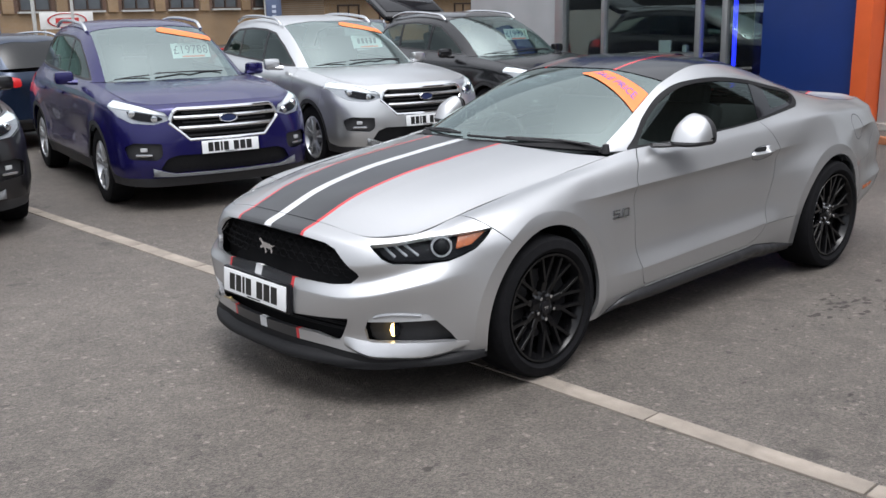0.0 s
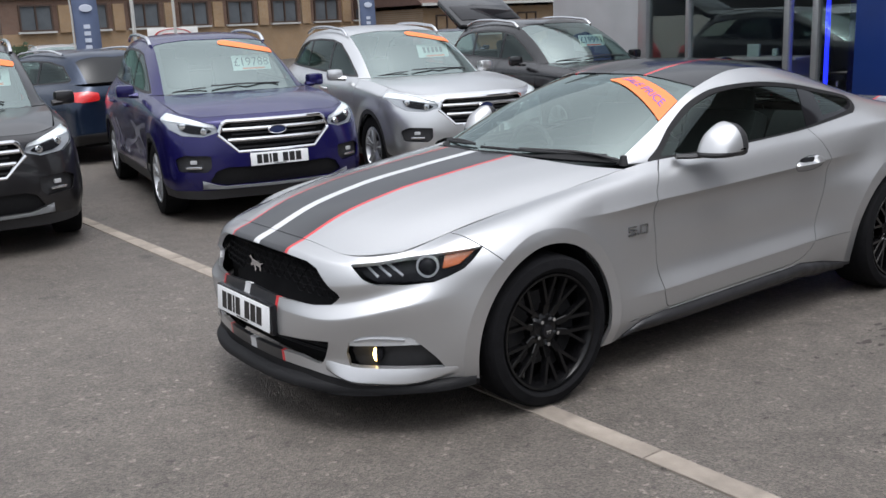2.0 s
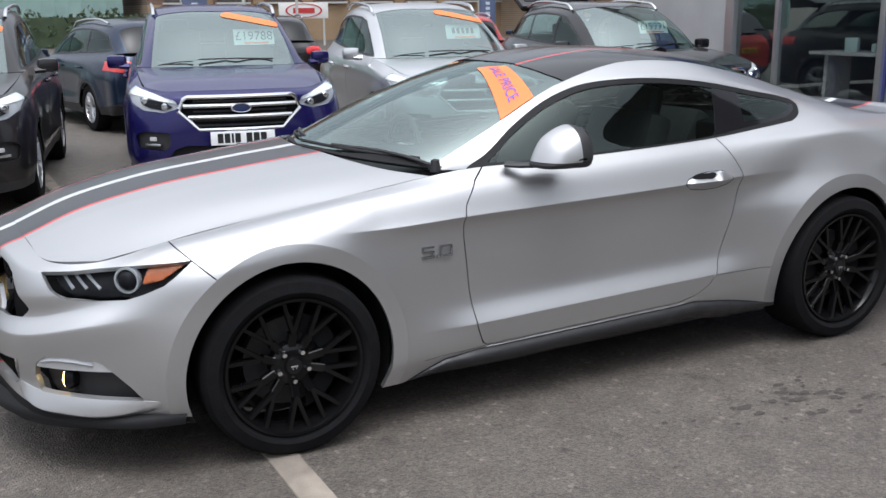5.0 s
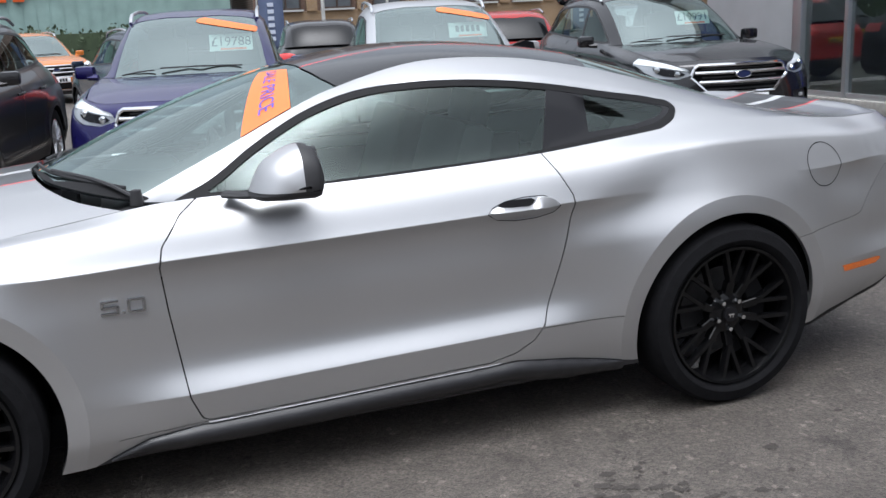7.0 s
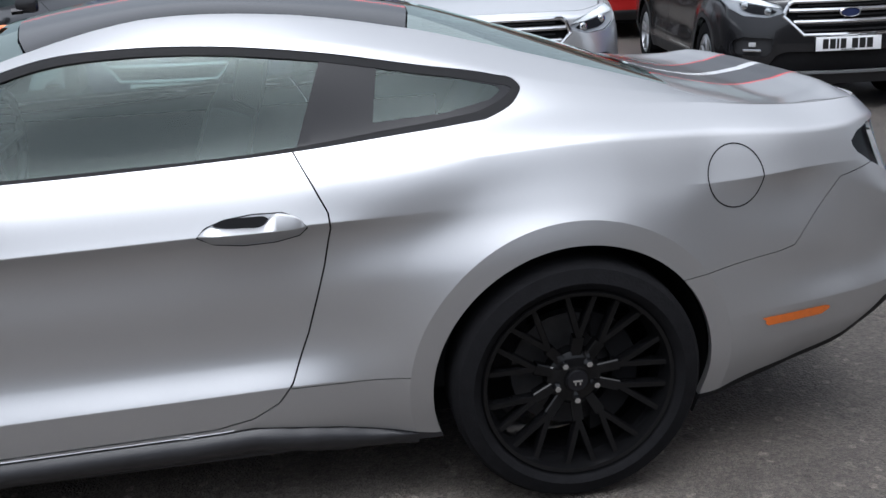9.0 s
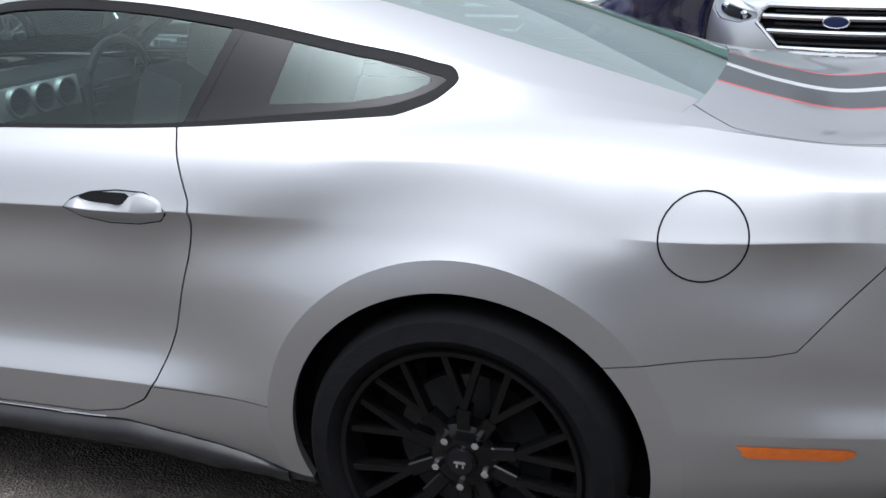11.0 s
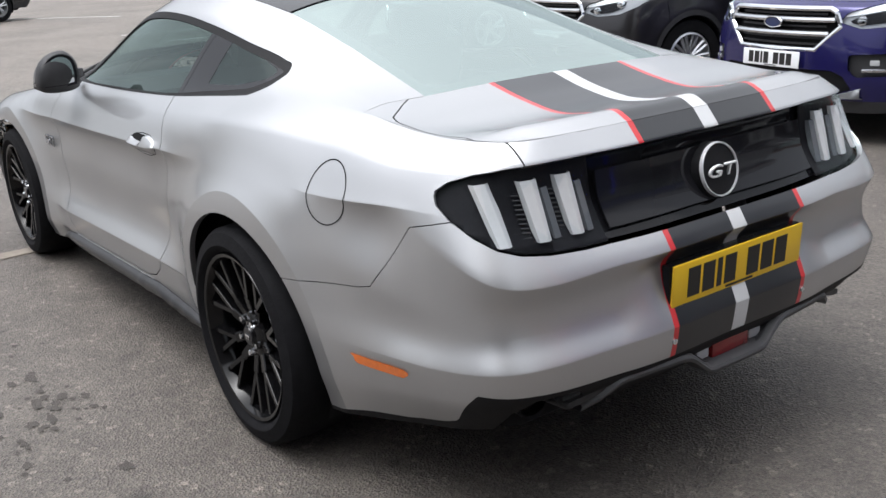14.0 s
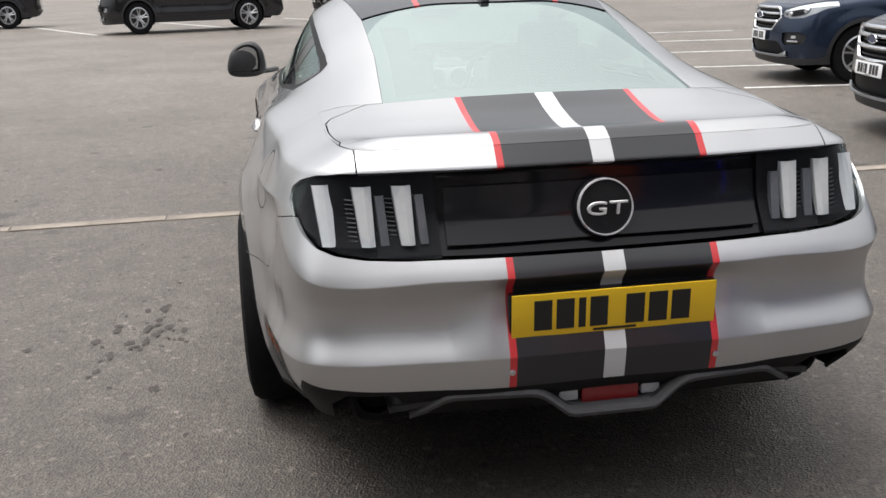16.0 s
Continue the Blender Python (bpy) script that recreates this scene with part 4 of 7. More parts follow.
        tick = tube([q_at(q, z, .012) for q, z in ((.33, .652), (.39, .665), (.455, .695), (.53, .752))], .004, 6)
        part("running_light", f(tick), M_SATIN, hl)
        # fog lamps
        fog_face = clip(clip(skirt, lambda V: V[:, 0] + 1.75, -1), fogm, -1)
        fb = part("fog_lamp", f(outward((fog_face[0] + (.045, -.025, 0), fog_face[1]))), M_PLASTIC, car, "black fog lamp bezel with lit bulb", .004, fix=False)
        fl = clip(fog_face, lambda V: V[:, 2] - .396, 1)
        panel("indicator_strip", f((fl[0] + (.004, -.002, 0), fl[1])), M_WHITELENS, fb, SHELL["n"], "clear ribbed upper lens", .012)
        k = fog_face[0][np.argmin(np.hypot(fog_face[0][:, 1] - .70, fog_face[0][:, 2] - .36))] + np.array((.035, -.02, 0))
        part("fog_reflector", f(moved(lathe([(.0, .02), (.03, .012), (.042, -.008), (.044, -.012)], 24), Matrix.Translation(k) @ Matrix.Rotation(radians(-55), 4, "Z"))), M_LAMPDARK, fb)
        part("bulb", f(moved(lathe([(.0, -.030), (.011, -.024), (.017, 0), (.011, .024), (0, .030)], 14, "z"), Matrix.Translation(k + np.array((-.022, .012, 0))))), M_BULB, fb, "glowing warm bulb")
        def on_nose(y, z, out):
            """A place on the nose's skin at half width y and height z, moved outwards."""
            V = skirt[0][skirt[0][:, 0] < -1.7]
            p = V[np.argmin((V[:, 1] - y) ** 2 + (V[:, 2] - z) ** 2)]
            a = np.interp(y, [.5, .87], [.45, 1.2])
            return np.array((p[0] - out * math.cos(a), y + out * math.sin(a), z))
        ledge = []
        for y, zt, zb, k in ((.520, .318, .296, .2), (.548, .318, .283, .6), (.585, .312, .268, .9), (.627, .306, .254, 1), (.70, .304, .248, 1), (.792, .298, .243, 1), (.835, .292, .257, .6), (.870, .286, .276, .1)):
            ledge.append([on_nose(y, zt + .006, -.016), on_nose(y, zt, .003 * k), on_nose(y, zb + .008, .020 * k), on_nose(y, zb, .021 * k), on_nose(y, zb - .014, .004 * k), on_nose(y, zb - .024, -.016)])
        part("fog_lamp_ledge", f(quads(cr(np.array(ledge), 4))), M_SILVER, car, "silver ledge below the fog lamp", smooth=30)
        strip = cr(np.array([on_nose(y, z, -.012) for y, z in ((.648, .418), (.68, .427), (.73, .429), (.782, .420))]), 4)
        part("clear_lens", f(tube(strip, .012, 8, flat=.9)), M_GUIDE, fb, "clear upper fog lamp lens")
    # splitter below the nose
    edge = cr(np.array([(-2.345, 0, 0), (-2.328, .28, 0), (-2.262, .49, 0), (-2.225, .555, 0), (-2.02, .775, 0), (-1.86, .862, 0), (-1.74, .882, 0)]), 8)
    edge = np.concatenate([(edge * (1, -1, 1))[:0:-1], edge])
    rows = [(-.03, .242), (.002, .228), (.012, .212), (.010, .196), (-.12, .192)]
    P = np.array([[(p[0] * (1 + k / 2.4), p[1] * (1 + k / 1.6), z) for k, z in rows] for p in edge])
    part("splitter", quads(P), M_SATINBLACK, car, "black front splitter lip", smooth=40)
    # bonnet
    whole("bonnet", quads(BON), M_STRIPE, car, "silver bonnet with twin black stripes")
    foot_x = lambda y: np.interp(np.abs(y), [0, .33, .64, .75], [-1.02, -.95, -.74, -.64])
    cowl = clip(green, lambda V: np.maximum(V[:, 0] - foot_x(V[:, 1]) - np.interp(V[:, 1], [0, .3, .5, .66], [.008, .010, .022, .045]), V[:, 1] - .69), -1)
    whole("cowl", (cowl[0] + (0, 0, .002), cowl[1]), M_SATINBLACK, car, "black cowl panel at the windscreen foot", thick=.012)
    # rear quarter and tail
    tail = clip(rest, lambda V: V[:, 0] - .0, 1)
    cutline = [(1.5, .60), (1.66, .607), (1.95, .640), (2.0, .652), (2.14, .825), (2.30, .862), (2.6, .862), (2.6, .2), (1.5, .2)]
    bump_in = poly(cutline)
    TP = [(-.5, .760), (0, .757), (.50, .761), (.60, .767), (.67, .777), (.715, .793), (.746, .820), (.764, .853), (.768, .883), (.760, .910), (.738, .934), (.702, .952), (.65, .962), (.60, .964), (0, .963), (-.5, .963)]
    tp = poly(TP, (1, 2))
    tailp = lambda V: np.where(V[:, 0] > 2.09, tp(V), 1)
    quarter = clip(clip(tail, lambda V: bump_in(V) - g * .6, 1), tailp, 1)
    lid_cut = lambda V: V[:, 1] - .60
    gl0 = lambda V: np.where(V[:, 0] > 1.9, 1, -1)
    quarter_side = clip(quarter, lambda V: np.where((V[:, 0] > 2.2), V[:, 1] - (.605 + g), 1), 1)
    spoiler_face = clip(clip(quarter, lambda V: V[:, 0] - 2.2, 1), lambda V: V[:, 1] - (.605 - g), -1)
    bumper = clip(clip(tail, lambda V: bump_in(V) + g * .6, -1), tailp, 1)
    whole("rear_bumper", bumper, M_STRIPE, car, "silver rear bumper with black, red and white stripes", thick=.015)
    # boot lid with its spoiler edge
    lid = poly([(1.6, -.5), (1.735, .49), (1.79, .565), (1.85, .636), (1.90, .653), (2.0, .650), (2.15, .629), (2.6, .70), (2.6, -.5)], (0, 1))
    whole("boot_lid", clip(quads(DCK), lambda V: lid(V) + g, -1), M_STRIPE, car, "silver boot lid with black stripes")
    deck_edge = clip(quads(DCK), lambda V: lid(V) - g, 1)
    # greenhouse: roof panel, glass, pillars
    glass_side = poly(cr(np.array([(-.60, .955), (-.47, 1.005), (-.315, 1.098), (-.10, 1.203), (.05, 1.246), (.25, 1.264), (.45, 1.260), (.74, 1.228), (1.0, 1.180), (1.22, 1.138), (1.268, 1.124), (1.282, 1.106), (1.262, 1.080), (1.19, 1.046), (1.05, 1.024), (.90, 1.010), (.65, .985), (.2, .965), (-.3, .95)]), 5))
    side_only = lambda V: np.where(V[:, 1] > .545, glass_side(V), 1)
    scr_line = lambda V: np.interp(V[:, 1], [0, .3, .45, .52, .7], [-.075, -.06, -.03, -.005, .08])
    back_line = lambda V: np.interp(V[:, 1], [0, .3, .47, .6], [1.035, 1.025, 1.0, .97])
    inner_y = lambda V: V[:, 1] - np.interp(V[:, 0], [-1.1, -.74, -.41, -.05, .3, .63, 1.02, 1.38, 1.78], [.70, .672, .618, .548, .512, .498, .462, .458, .478])
    centre_part = clip(green, lambda V: inner_y(V) + .001, -1)
    rail_part = clip(green, lambda V: inner_y(V) - .001, 1)
    scr = clip(centre_part, lambda V: V[:, 0] - scr_line(V) + g, -1)
    roof = clip(clip(centre_part, lambda V: V[:, 0] - scr_line(V) - g, 1), lambda V: V[:, 0] - back_line(V) + g, -1)
    backl = clip(centre_part, lambda V: V[:, 0] - back_line(V) - g, 1)
    scr_in = (scr[0] - (0, 0, .004), scr[1])
    whole("windscreen", scr_in, M_SCREEN, car, "tinted windscreen", thick=0).visible_shadow = False
    rim = lambda V: np.minimum(np.minimum(scr_line(V) - V[:, 0], -inner_y(V)), V[:, 2] - .985) - .05
    scr_band = clip((scr[0] - (0, 0, .007), scr[1]), rim, -1)
    whole("windscreen_border", scr_band, M_GLOSSBLACK, car, thick=0)
    whole("roof", roof, M_ROOF, car, "gloss black roof with red pinstripes", thick=.01)
    back_in = (backl[0] - (0, 0, .004), backl[1])
    whole("rear_window", back_in, M_REARGLASS, car, "tinted rear window", thick=0).visible_shadow = False
    rimb = lambda V: np.minimum(np.minimum(V[:, 0] - back_line(V), -inner_y(V)), 1.78 - V[:, 0]) - .045
    whole("rear_window_border", clip((backl[0] - (0, 0, .007), backl[1]), rimb, -1), M_GLOSSBLACK, car, thick=0)
    frame_w = .022
    pillars = clip(rail_part, side_only, 1)
    side_all = join(pillars, quarter_side)
    rail_front = clip(pillars, lambda V: V[:, 0] - .9, -1)
    both("roof_rail", rail_front, M_SILVER, car, thick=.008)
    both("rear_quarter", join(clip(pillars, lambda V: V[:, 0] - .9, 1), quarter_side, deck_edge), M_SILVER, car, thick=.008)
    wf = clip(clip(green, side_only, -1), lambda V: side_only(V) + frame_w, 1)
    both("window_frame", (wf[0] - (0, .003, 0), wf[1]), M_SATINBLACK, car, "black window surround", thick=.01)
    sg = clip(green, lambda V: side_only(V) + frame_w * .8, -1)
    post = lambda V: V[:, 0] - np.interp(V[:, 2], [.98, 1.24], [.675, .775])
    both("door_glass", (clip(sg, lambda V: post(V) + .012, -1)[0] - (0, .008, 0), clip(sg, lambda V: post(V) + .012, -1)[1]), M_GLASS, car, "tinted door glass", thick=0)
    both("quarter_glass", (clip(sg, lambda V: post(V) - .012, 1)[0] - (0, .006, 0), clip(sg, lambda V: post(V) - .012, 1)[1]), M_GLASS, car, "tinted quarter glass", thick=0)
    pst = clip(clip(sg, lambda V: post(V) + .014, 1), lambda V: post(V) - .014, -1)
    both("window_post", (pst[0] - (0, .004, 0), pst[1]), M_GLOSSBLACK, car, thick=.006)
    sq = clip(sg, lambda V: post(V) - .012, 1)
    lead = lambda V: V[:, 0] - np.interp(V[:, 2], [1.0, 1.2], [.86, .90])
    pane_in = poly([(.80, 1.048), (1.06, 1.060), (1.19, 1.082), (1.225, 1.100), (1.215, 1.112), (1.10, 1.140), (.93, 1.172), (.80, 1.19)])
    qb = join(clip(sq, lead, -1), clip(clip(sq, lead, 1), pane_in, 1))
    both("quarter_glass_border", (qb[0] - (0, .0048, 0), qb[1]), M_GLOSSBLACK, car, thick=0)
    for o in car.children:
        if o.name.split(".")[0] in ("door_glass", "quarter_glass"):
            o.visible_shadow = False
    lip = clip(spoiler_face, lambda V: V[:, 2] - .9, 1)
    whole("spoiler", lip, M_STRIPE, car, "boot lip spoiler with stripes", thick=.03)
    # recessed black tail panel, lamps and badge
    tail_face = clip(clip(skirt, lambda V: V[:, 0] - 2.09, 1), tailp, -1)
    whole("tail_panel", (tail_face[0] - (.035, .012, 0), tail_face[1]), M_GLOSSBLACK, car, "gloss black panel between the tail lamps", thick=.004)
    mid_panel = clip(clip(tail_face, lambda V: V[:, 1] - .40, -1), lambda V: np.abs(V[:, 2] - .853) - .066, -1)
    whole("tail_trim", (mid_panel[0] - (.014, 0, 0), mid_panel[1]), M_GLOSSBLACK, car, "", thick=.01)
    for sd in (-1, 1):
        f = (lambda vf: vf) if sd > 0 else flip
        region = clip(tail_face, lambda V: V[:, 1] - .425, 1)
        tl = part("tail_lamp", f(outward((region[0] - (.022, .010, 0), region[1]))), M_LAMPDARK, car, "smoked tail lamp with three pale bars", .004, fix=False)
        part("lens", f(outward((region[0] - (.006, .004, 0), region[1]))), M_LENS, tl, "clear tail lamp lens", 0.0, fix=False).visible_shadow = False
        for yc in (.497, .592, .685):
            near = region[0][np.abs(region[0][:, 1] - yc) < .06]
            fitx = np.polyfit(near[:, 2], near[:, 0], 1)
            slab = [(np.polyval(fitx, z) - .014, yc + (z - .86) * .06, z) for z in np.linspace(.792, .930, 7)]
            P = []
            for k, (x, y, z) in enumerate(slab):
                hw = .018 + .007 * k / 6
                P.append([(x - .012, y - hw, z), (x + .008, y - hw * .9, z), (x + .012, y - hw * .2, z), (x + .004, y + hw * .9, z), (x - .012, y + hw, z)])
            part("light_bar", f(quads(np.array(P))), M_WHITELENS, tl, "frosted white light bar", smooth=20)
            G = np.array([[(x - .012, y - .052, z), (x + .004, y - .050, z), (x + .006, y - .030, z), (x - .012, y - .026, z)] for x, y, z in slab[:6]])
            for k in range(11 if yc < .65 else 0):
                x, y, z = [slab[0][c] + (slab[5][c] - slab[0][c]) * k / 11 for c in range(3)]
                part("rib", f(tube([(x - .010, y + .024, z), (x - .016, y + .044, z + .002)], .0022, 4)), M_PLASTIC, tl)
            part("shade_strip", f(quads(G)), M_SMOKE, tl, "smoked grey light guide", smooth=20)
    ring = moved(lathe([(.0660, -.003), (.0672, -.0085), (.0698, -.0085), (.0712, -.004), (.0716, .001)], 48, "x"), Matrix.Translation((2.394, -.005, .856)) @ pose(0, 0, 0, 0, 12, 180))
    part("badge_ring", ring, M_RING, car, "chrome badge ring")
    disc = moved(lathe([(.0, -.006), (.067, -.005), (.0725, .002), (.074, .03)], 48, "x"), Matrix.Translation((2.393, -.005, .856)) @ pose(0, 0, 0, 0, 12, 180))
    part("badge", disc, M_SATINBLACK, car, "round black badge")
    letters("GT", .050, .006, M_WHITEBAR, car, Matrix.Translation((2.4015, -.005, .839)) @ pose(0, 0, 0, 102, 0, 90), "badge_text", sx=1.6)
    # fuel cap ring, handles, mirrors, markers
    for sd in (-1, 1):
        f = (lambda vf: vf) if sd > 0 else flip
        if sd < 0:
            cf = circle(1.818, .860, .083)
            ringv = clip(clip(clip(quarter, cf, -1), lambda V: cf(V) + .0035, 1), lambda V: V[:, 1] - .5, 1)
            part("fuel_flap_gap", f(outward((ringv[0] + (0, .0008, 0), ringv[1]))), M_DARK, car, "round fuel flap outline", 0, fix=False)
        dish = poly([(.410, .826), (.432, .848), (.48, .864), (.55, .872), (.625, .871), (.664, .853), (.684, .829), (.660, .806), (.60, .793), (.52, .790), (.45, .800)])
        hn = clip(clip(clip(top, dish, -1), lambda V: V[:, 1] - .5, 1), lambda V: V[:, 2] - .5, 1)
        rim_line = clip(hn, lambda V: dish(V) + .0032, 1)
        part("handle_gap", f(outward((rim_line[0] + (0, .0010, 0), rim_line[1]))), M_DARK, car, "", 0, fix=False)
        # flat grey and black patches paint the shade inside the handle's recess
        cup = clip(hn, lambda V: dish(V) + .003, -1)
        part("recess_shade", f(outward((cup[0] + (0, .0014, 0), cup[1]))), M_GUIDE, car, "grey patch painted as the shade in the door handle's recess", 0, fix=False)
        dark_patch = clip(hn, poly([(.452, .850), (.466, .862), (.52, .8655), (.575, .866), (.592, .858), (.588, .838), (.47, .836)]), -1)
        part("handle_dark_patch", f(outward((dark_patch[0] + (0, .003, 0), dark_patch[1]))), M_DARK, car, "", 0, fix=False)
        grip = []
        for x, zt, zb, out in ((.414, .829, .823, .0), (.426, .841, .812, .008), (.450, .850, .803, .016), (.472, .846, .801, .020), (.530, .843, .800, .023), (.575, .846, .801, .022), (.598, .866, .801, .021), (.640, .864, .805, .017), (.668, .850, .812, .008), (.681, .831, .824, .0)):
            zc = .8295 + .012 * (x - .414)
            near = hn[0][np.argsort(np.hypot(hn[0][:, 0] - x, hn[0][:, 2] - zc))[:3], 1].max()
            grip.append([(x, near - .016, zt), (x, near - .004 + out * .35, zt - .002), (x, near + out, zc + .002), (x, near + out, zc), (x, near - .006 + out * .6, (zc + zb) / 2), (x, near - .014, zb)])
        part("door_handle", f(quads(cr(np.array(grip), 4))), M_SILVER, car, "silver door handle", thick=.0, smooth=28)
        mk = clip(clip(bumper, poly([(1.905, .452), (1.925, .425), (2.10, .432), (2.125, .447), (2.13, .462)]), -1), lambda V: V[:, 1] - .5, 1)
        part("side_marker", f(outward((mk[0] + (0.001, .002, 0), mk[1]))), M_AMBER, car, "amber side marker", 0, fix=False)
        # mirror
        rows = []
        for yy, x0, x1, zlo, zhi in ((.832, -.30, -.235, .985, 1.03), (.848, -.350, -.185, .976, 1.09), (.88, -.372, -.170, .968, 1.122), (.925, -.366, -.162, .966, 1.122), (.965, -.348, -.158, .968, 1.106), (.995, -.318, -.162, .974, 1.075), (1.011, -.27, -.18, .986, 1.03), (1.015, -.24, -.20, 1.0, 1.008)):
            sec = np.array([(0, .10), (.09, .38), (.26, .72), (.46, .88), (.66, .985), (.78, 1.0), (.91, .94), (1, .70), (1, .15), (.95, 0), (.6, -.03), (.25, -.02), (.05, .02), (0, .10)])
            sec = cr(sec, 3)
            ring = [(x0 + (x1 - x0) * u, yy, zlo + (zhi - zlo) * h) for u, h in sec]
            rows.append(ring)
        mir = quads(cr(np.array(rows), 4))
        cap_up = clip(mir, lambda V: V[:, 2] - .992, 1)
        cap_lo = clip(mir, lambda V: V[:, 2] - .990, -1)
        mm = part("door_mirror", f(clip(cap_up, lambda V: V[:, 0] + .218, -1)), M_SILVER, car, "silver door mirror with black base")
        part("mirror_surround", f(clip(cap_up, lambda V: V[:, 0] + .218, 1)), M_PLASTIC, mm, "black mirror housing edge")
        part("mirror_base", f(cap_lo), M_PLASTIC, mm)
        part("mirror_stalk", f(tube([(-.43, .79, .972), (-.38, .83, .970), (-.30, .90, .976), (-.25, .95, .98)], .026, 8, flat=.5)), M_PLASTIC, mm)
        face = cr(np.array([(.862, .990), (.858, 1.045), (.872, 1.098), (.905, 1.114), (.948, 1.106), (.984, 1.070), (1.000, 1.020), (.992, .990), (.93, .982), (.862, .990)]), 4)[:-1]
        mid_f = face.mean(0)
        part("mirror_bezel", f(prism([tuple(p) for p in face], .018, (1, 2), -.184)), M_GLOSSBLACK, mm, "black mirror housing")
        part("mirror_glass", f(prism([tuple(mid_f + (p - mid_f) * .84) for p in face], .003, (1, 2), -.168)), M_MIRROR, mm, "mirror glass")
        # badge on the wing
        near = skirt[0][np.hypot(skirt[0][:, 0] + .77, skirt[0][:, 2] - .68) < .06]
        bx = Matrix.Translation((-.835 if sd < 0 else -.70, sd * (near[:, 1].max() + .003), .656)) @ pose(0, 0, 0, 90, 0, 0 if sd < 0 else 180)
        badge = new("wing_badge")
        badge.parent = car
        badge.matrix_basis = bx
        strokes = [("digit", [(.028, .041, .052, .008), (.006, .032, .009, .024), (.028, .023, .052, .008), (.050, .0135, .009, .024), (.027, .004, .054, .008)]),
                   ("dot", [(.066, .005, .010, .010)]),
                   ("digit", [(.104, .041, .050, .008), (.104, .004, .050, .008), (.082, .0225, .009, .038), (.126, .0225, .009, .038)])]
        for nm, bars in strokes:
            part(nm, join(*[box(x, z, 0, w, h, .008, .0022) for x, z, w, h in bars]), M_DARKCHROME, badge)
        part("wheel_arch_liner", f(lathe_arc(-1.357, .335, .384, .60, .855)), M_DARK, car)
        part("wheel_arch_liner", f(lathe_arc(1.362, .345, .389, .60, .845)), M_DARK, car)
    # plates
    plinth = part("plate_plinth", box(-2.325, 0, .452, .03, .545, .135, .01), M_GLOSSBLACK, car, "black plate plinth")
    number_plate(car, Matrix.Translation((-2.345, 0, .455)) @ pose(0, 0, 0, -4, 0, -90), M_PLATEW, "white front number plate with dark bars")
    part("plate_recess", box(2.446, 0, .605, .03, .530, .130, .008), M_GLOSSBLACK, car)
    number_plate(car, Matrix.Translation((2.466, 0, .615)) @ pose(0, 0, 0, 4, 0, 90), M_PLATEY, "yellow rear number plate with dark bars")
    for sd in (-1, 1):
        part("plate_bolt", moved(lathe([(.0, -.004), (.008, -.002), (.009, .004)], 12, "x"), Matrix.Translation((2.480, sd * .262, .478)) @ pose(0, 0, 0, 0, 0, 180)), M_SATIN, car)
        part("parking_sensor", moved(lathe([(.010, -.001), (.012, -.002), (.013, .004)], 20, "x"), Matrix.Translation((2.432, sd * .60, .495)) @ pose(0, 0, 0, 0, 0, 180 - sd * 0)), M_SILVER, car)
    # tail underside
    whole("rear_skirt", clip(tail_low, lambda V: np.where(V[:, 0] > 2.2, arch_ex(V), 1), 1), M_SATINBLACK, car, "black rear skirt", thick=.01)
    dif = cr(np.array([(2.41, .0, .352), (2.41, .10, .354), (2.405, .15, .388), (2.40, .20, .413), (2.39, .42, .411), (2.375, .50, .385), (2.36, .56, .372)]), 4)
    dif = np.concatenate([(dif * (1, -1, 1))[:0:-1], dif])
    dp = np.array([[(p[0] - .03, p[1], .425), (p[0] - .025, p[1], p[2] + .025), (p[0] + .02, p[1], p[2] + .004), (p[0] + .045, p[1], p[2] + .010), (p[0] + .045, p[1], p[2] - .006), (p[0] - .25, p[1], p[2] - .03)] for p in dif])
    diff = part("diffuser", quads(dp), M_PLASTIC, car, "black rear diffuser", thick=.012)
    rim_p = [(.0, .352), (.10, .352), (.118, .357), (.175, .403), (.195, .413), (.22, .416), (.40, .416), (.425, .411), (.47, .380), (.51, .356)]
    rim_p = [(2.472 - .16 * y * y - .5 * max(y - .44, 0), y, z) for y, z in rim_p]
    rim_p = [(x, -y, z) for x, y, z in rim_p[:0:-1]] + rim_p
    edge = [[(x - .045, y, z + .012), (x - .012, y, z + .011), (x + .004, y, z + .005), (x + .008, y, z - .003), (x + .004, y, z - .013), (x - .06, y, z - .016)] for x, y, z in rim_p]
    part("rim", quads(np.array(edge)), M_RIMGREY, diff, "grey raised diffuser edge", smooth=40)
    part("fog_light", box(2.432, 0, .385, .03, .15, .045, .006), M_DARKRED, car, "red rear fog light")
    for sd in (-1, 1):
        part("reversing_light", box(2.430, sd * .108, .387, .025, .05, .035, .006), M_GUIDE, car)
        ex = moved(lathe([(.05, .0), (.056, -.004), (.056, .16), (.050, .16), (.048, .02)], 32, "x"), Matrix.Translation((2.31, sd * .585, .375)) @ pose(0, 0, 0, 0, 0, 180))
        part("exhaust_pipe", ex, M_SATINBLACK, car, "dark exhaust tip")
    part("tail_underside", box(2.03, 0, .37, .50, 1.30, .20, .06), M_DARK, car)
    part("underbody", box(-.05, 0, .25, 3.9, 1.40, .12, .03), M_DARK, car)
    # wipers along the foot of the screen
    foot = lambda y, up: (float(np.interp(abs(y), [0, .33, .64], [-1.02, -.95, -.74])) + up, y, float(np.interp(abs(y), [0, .33, .64], [1.0, .99, .966])) + up * .41)
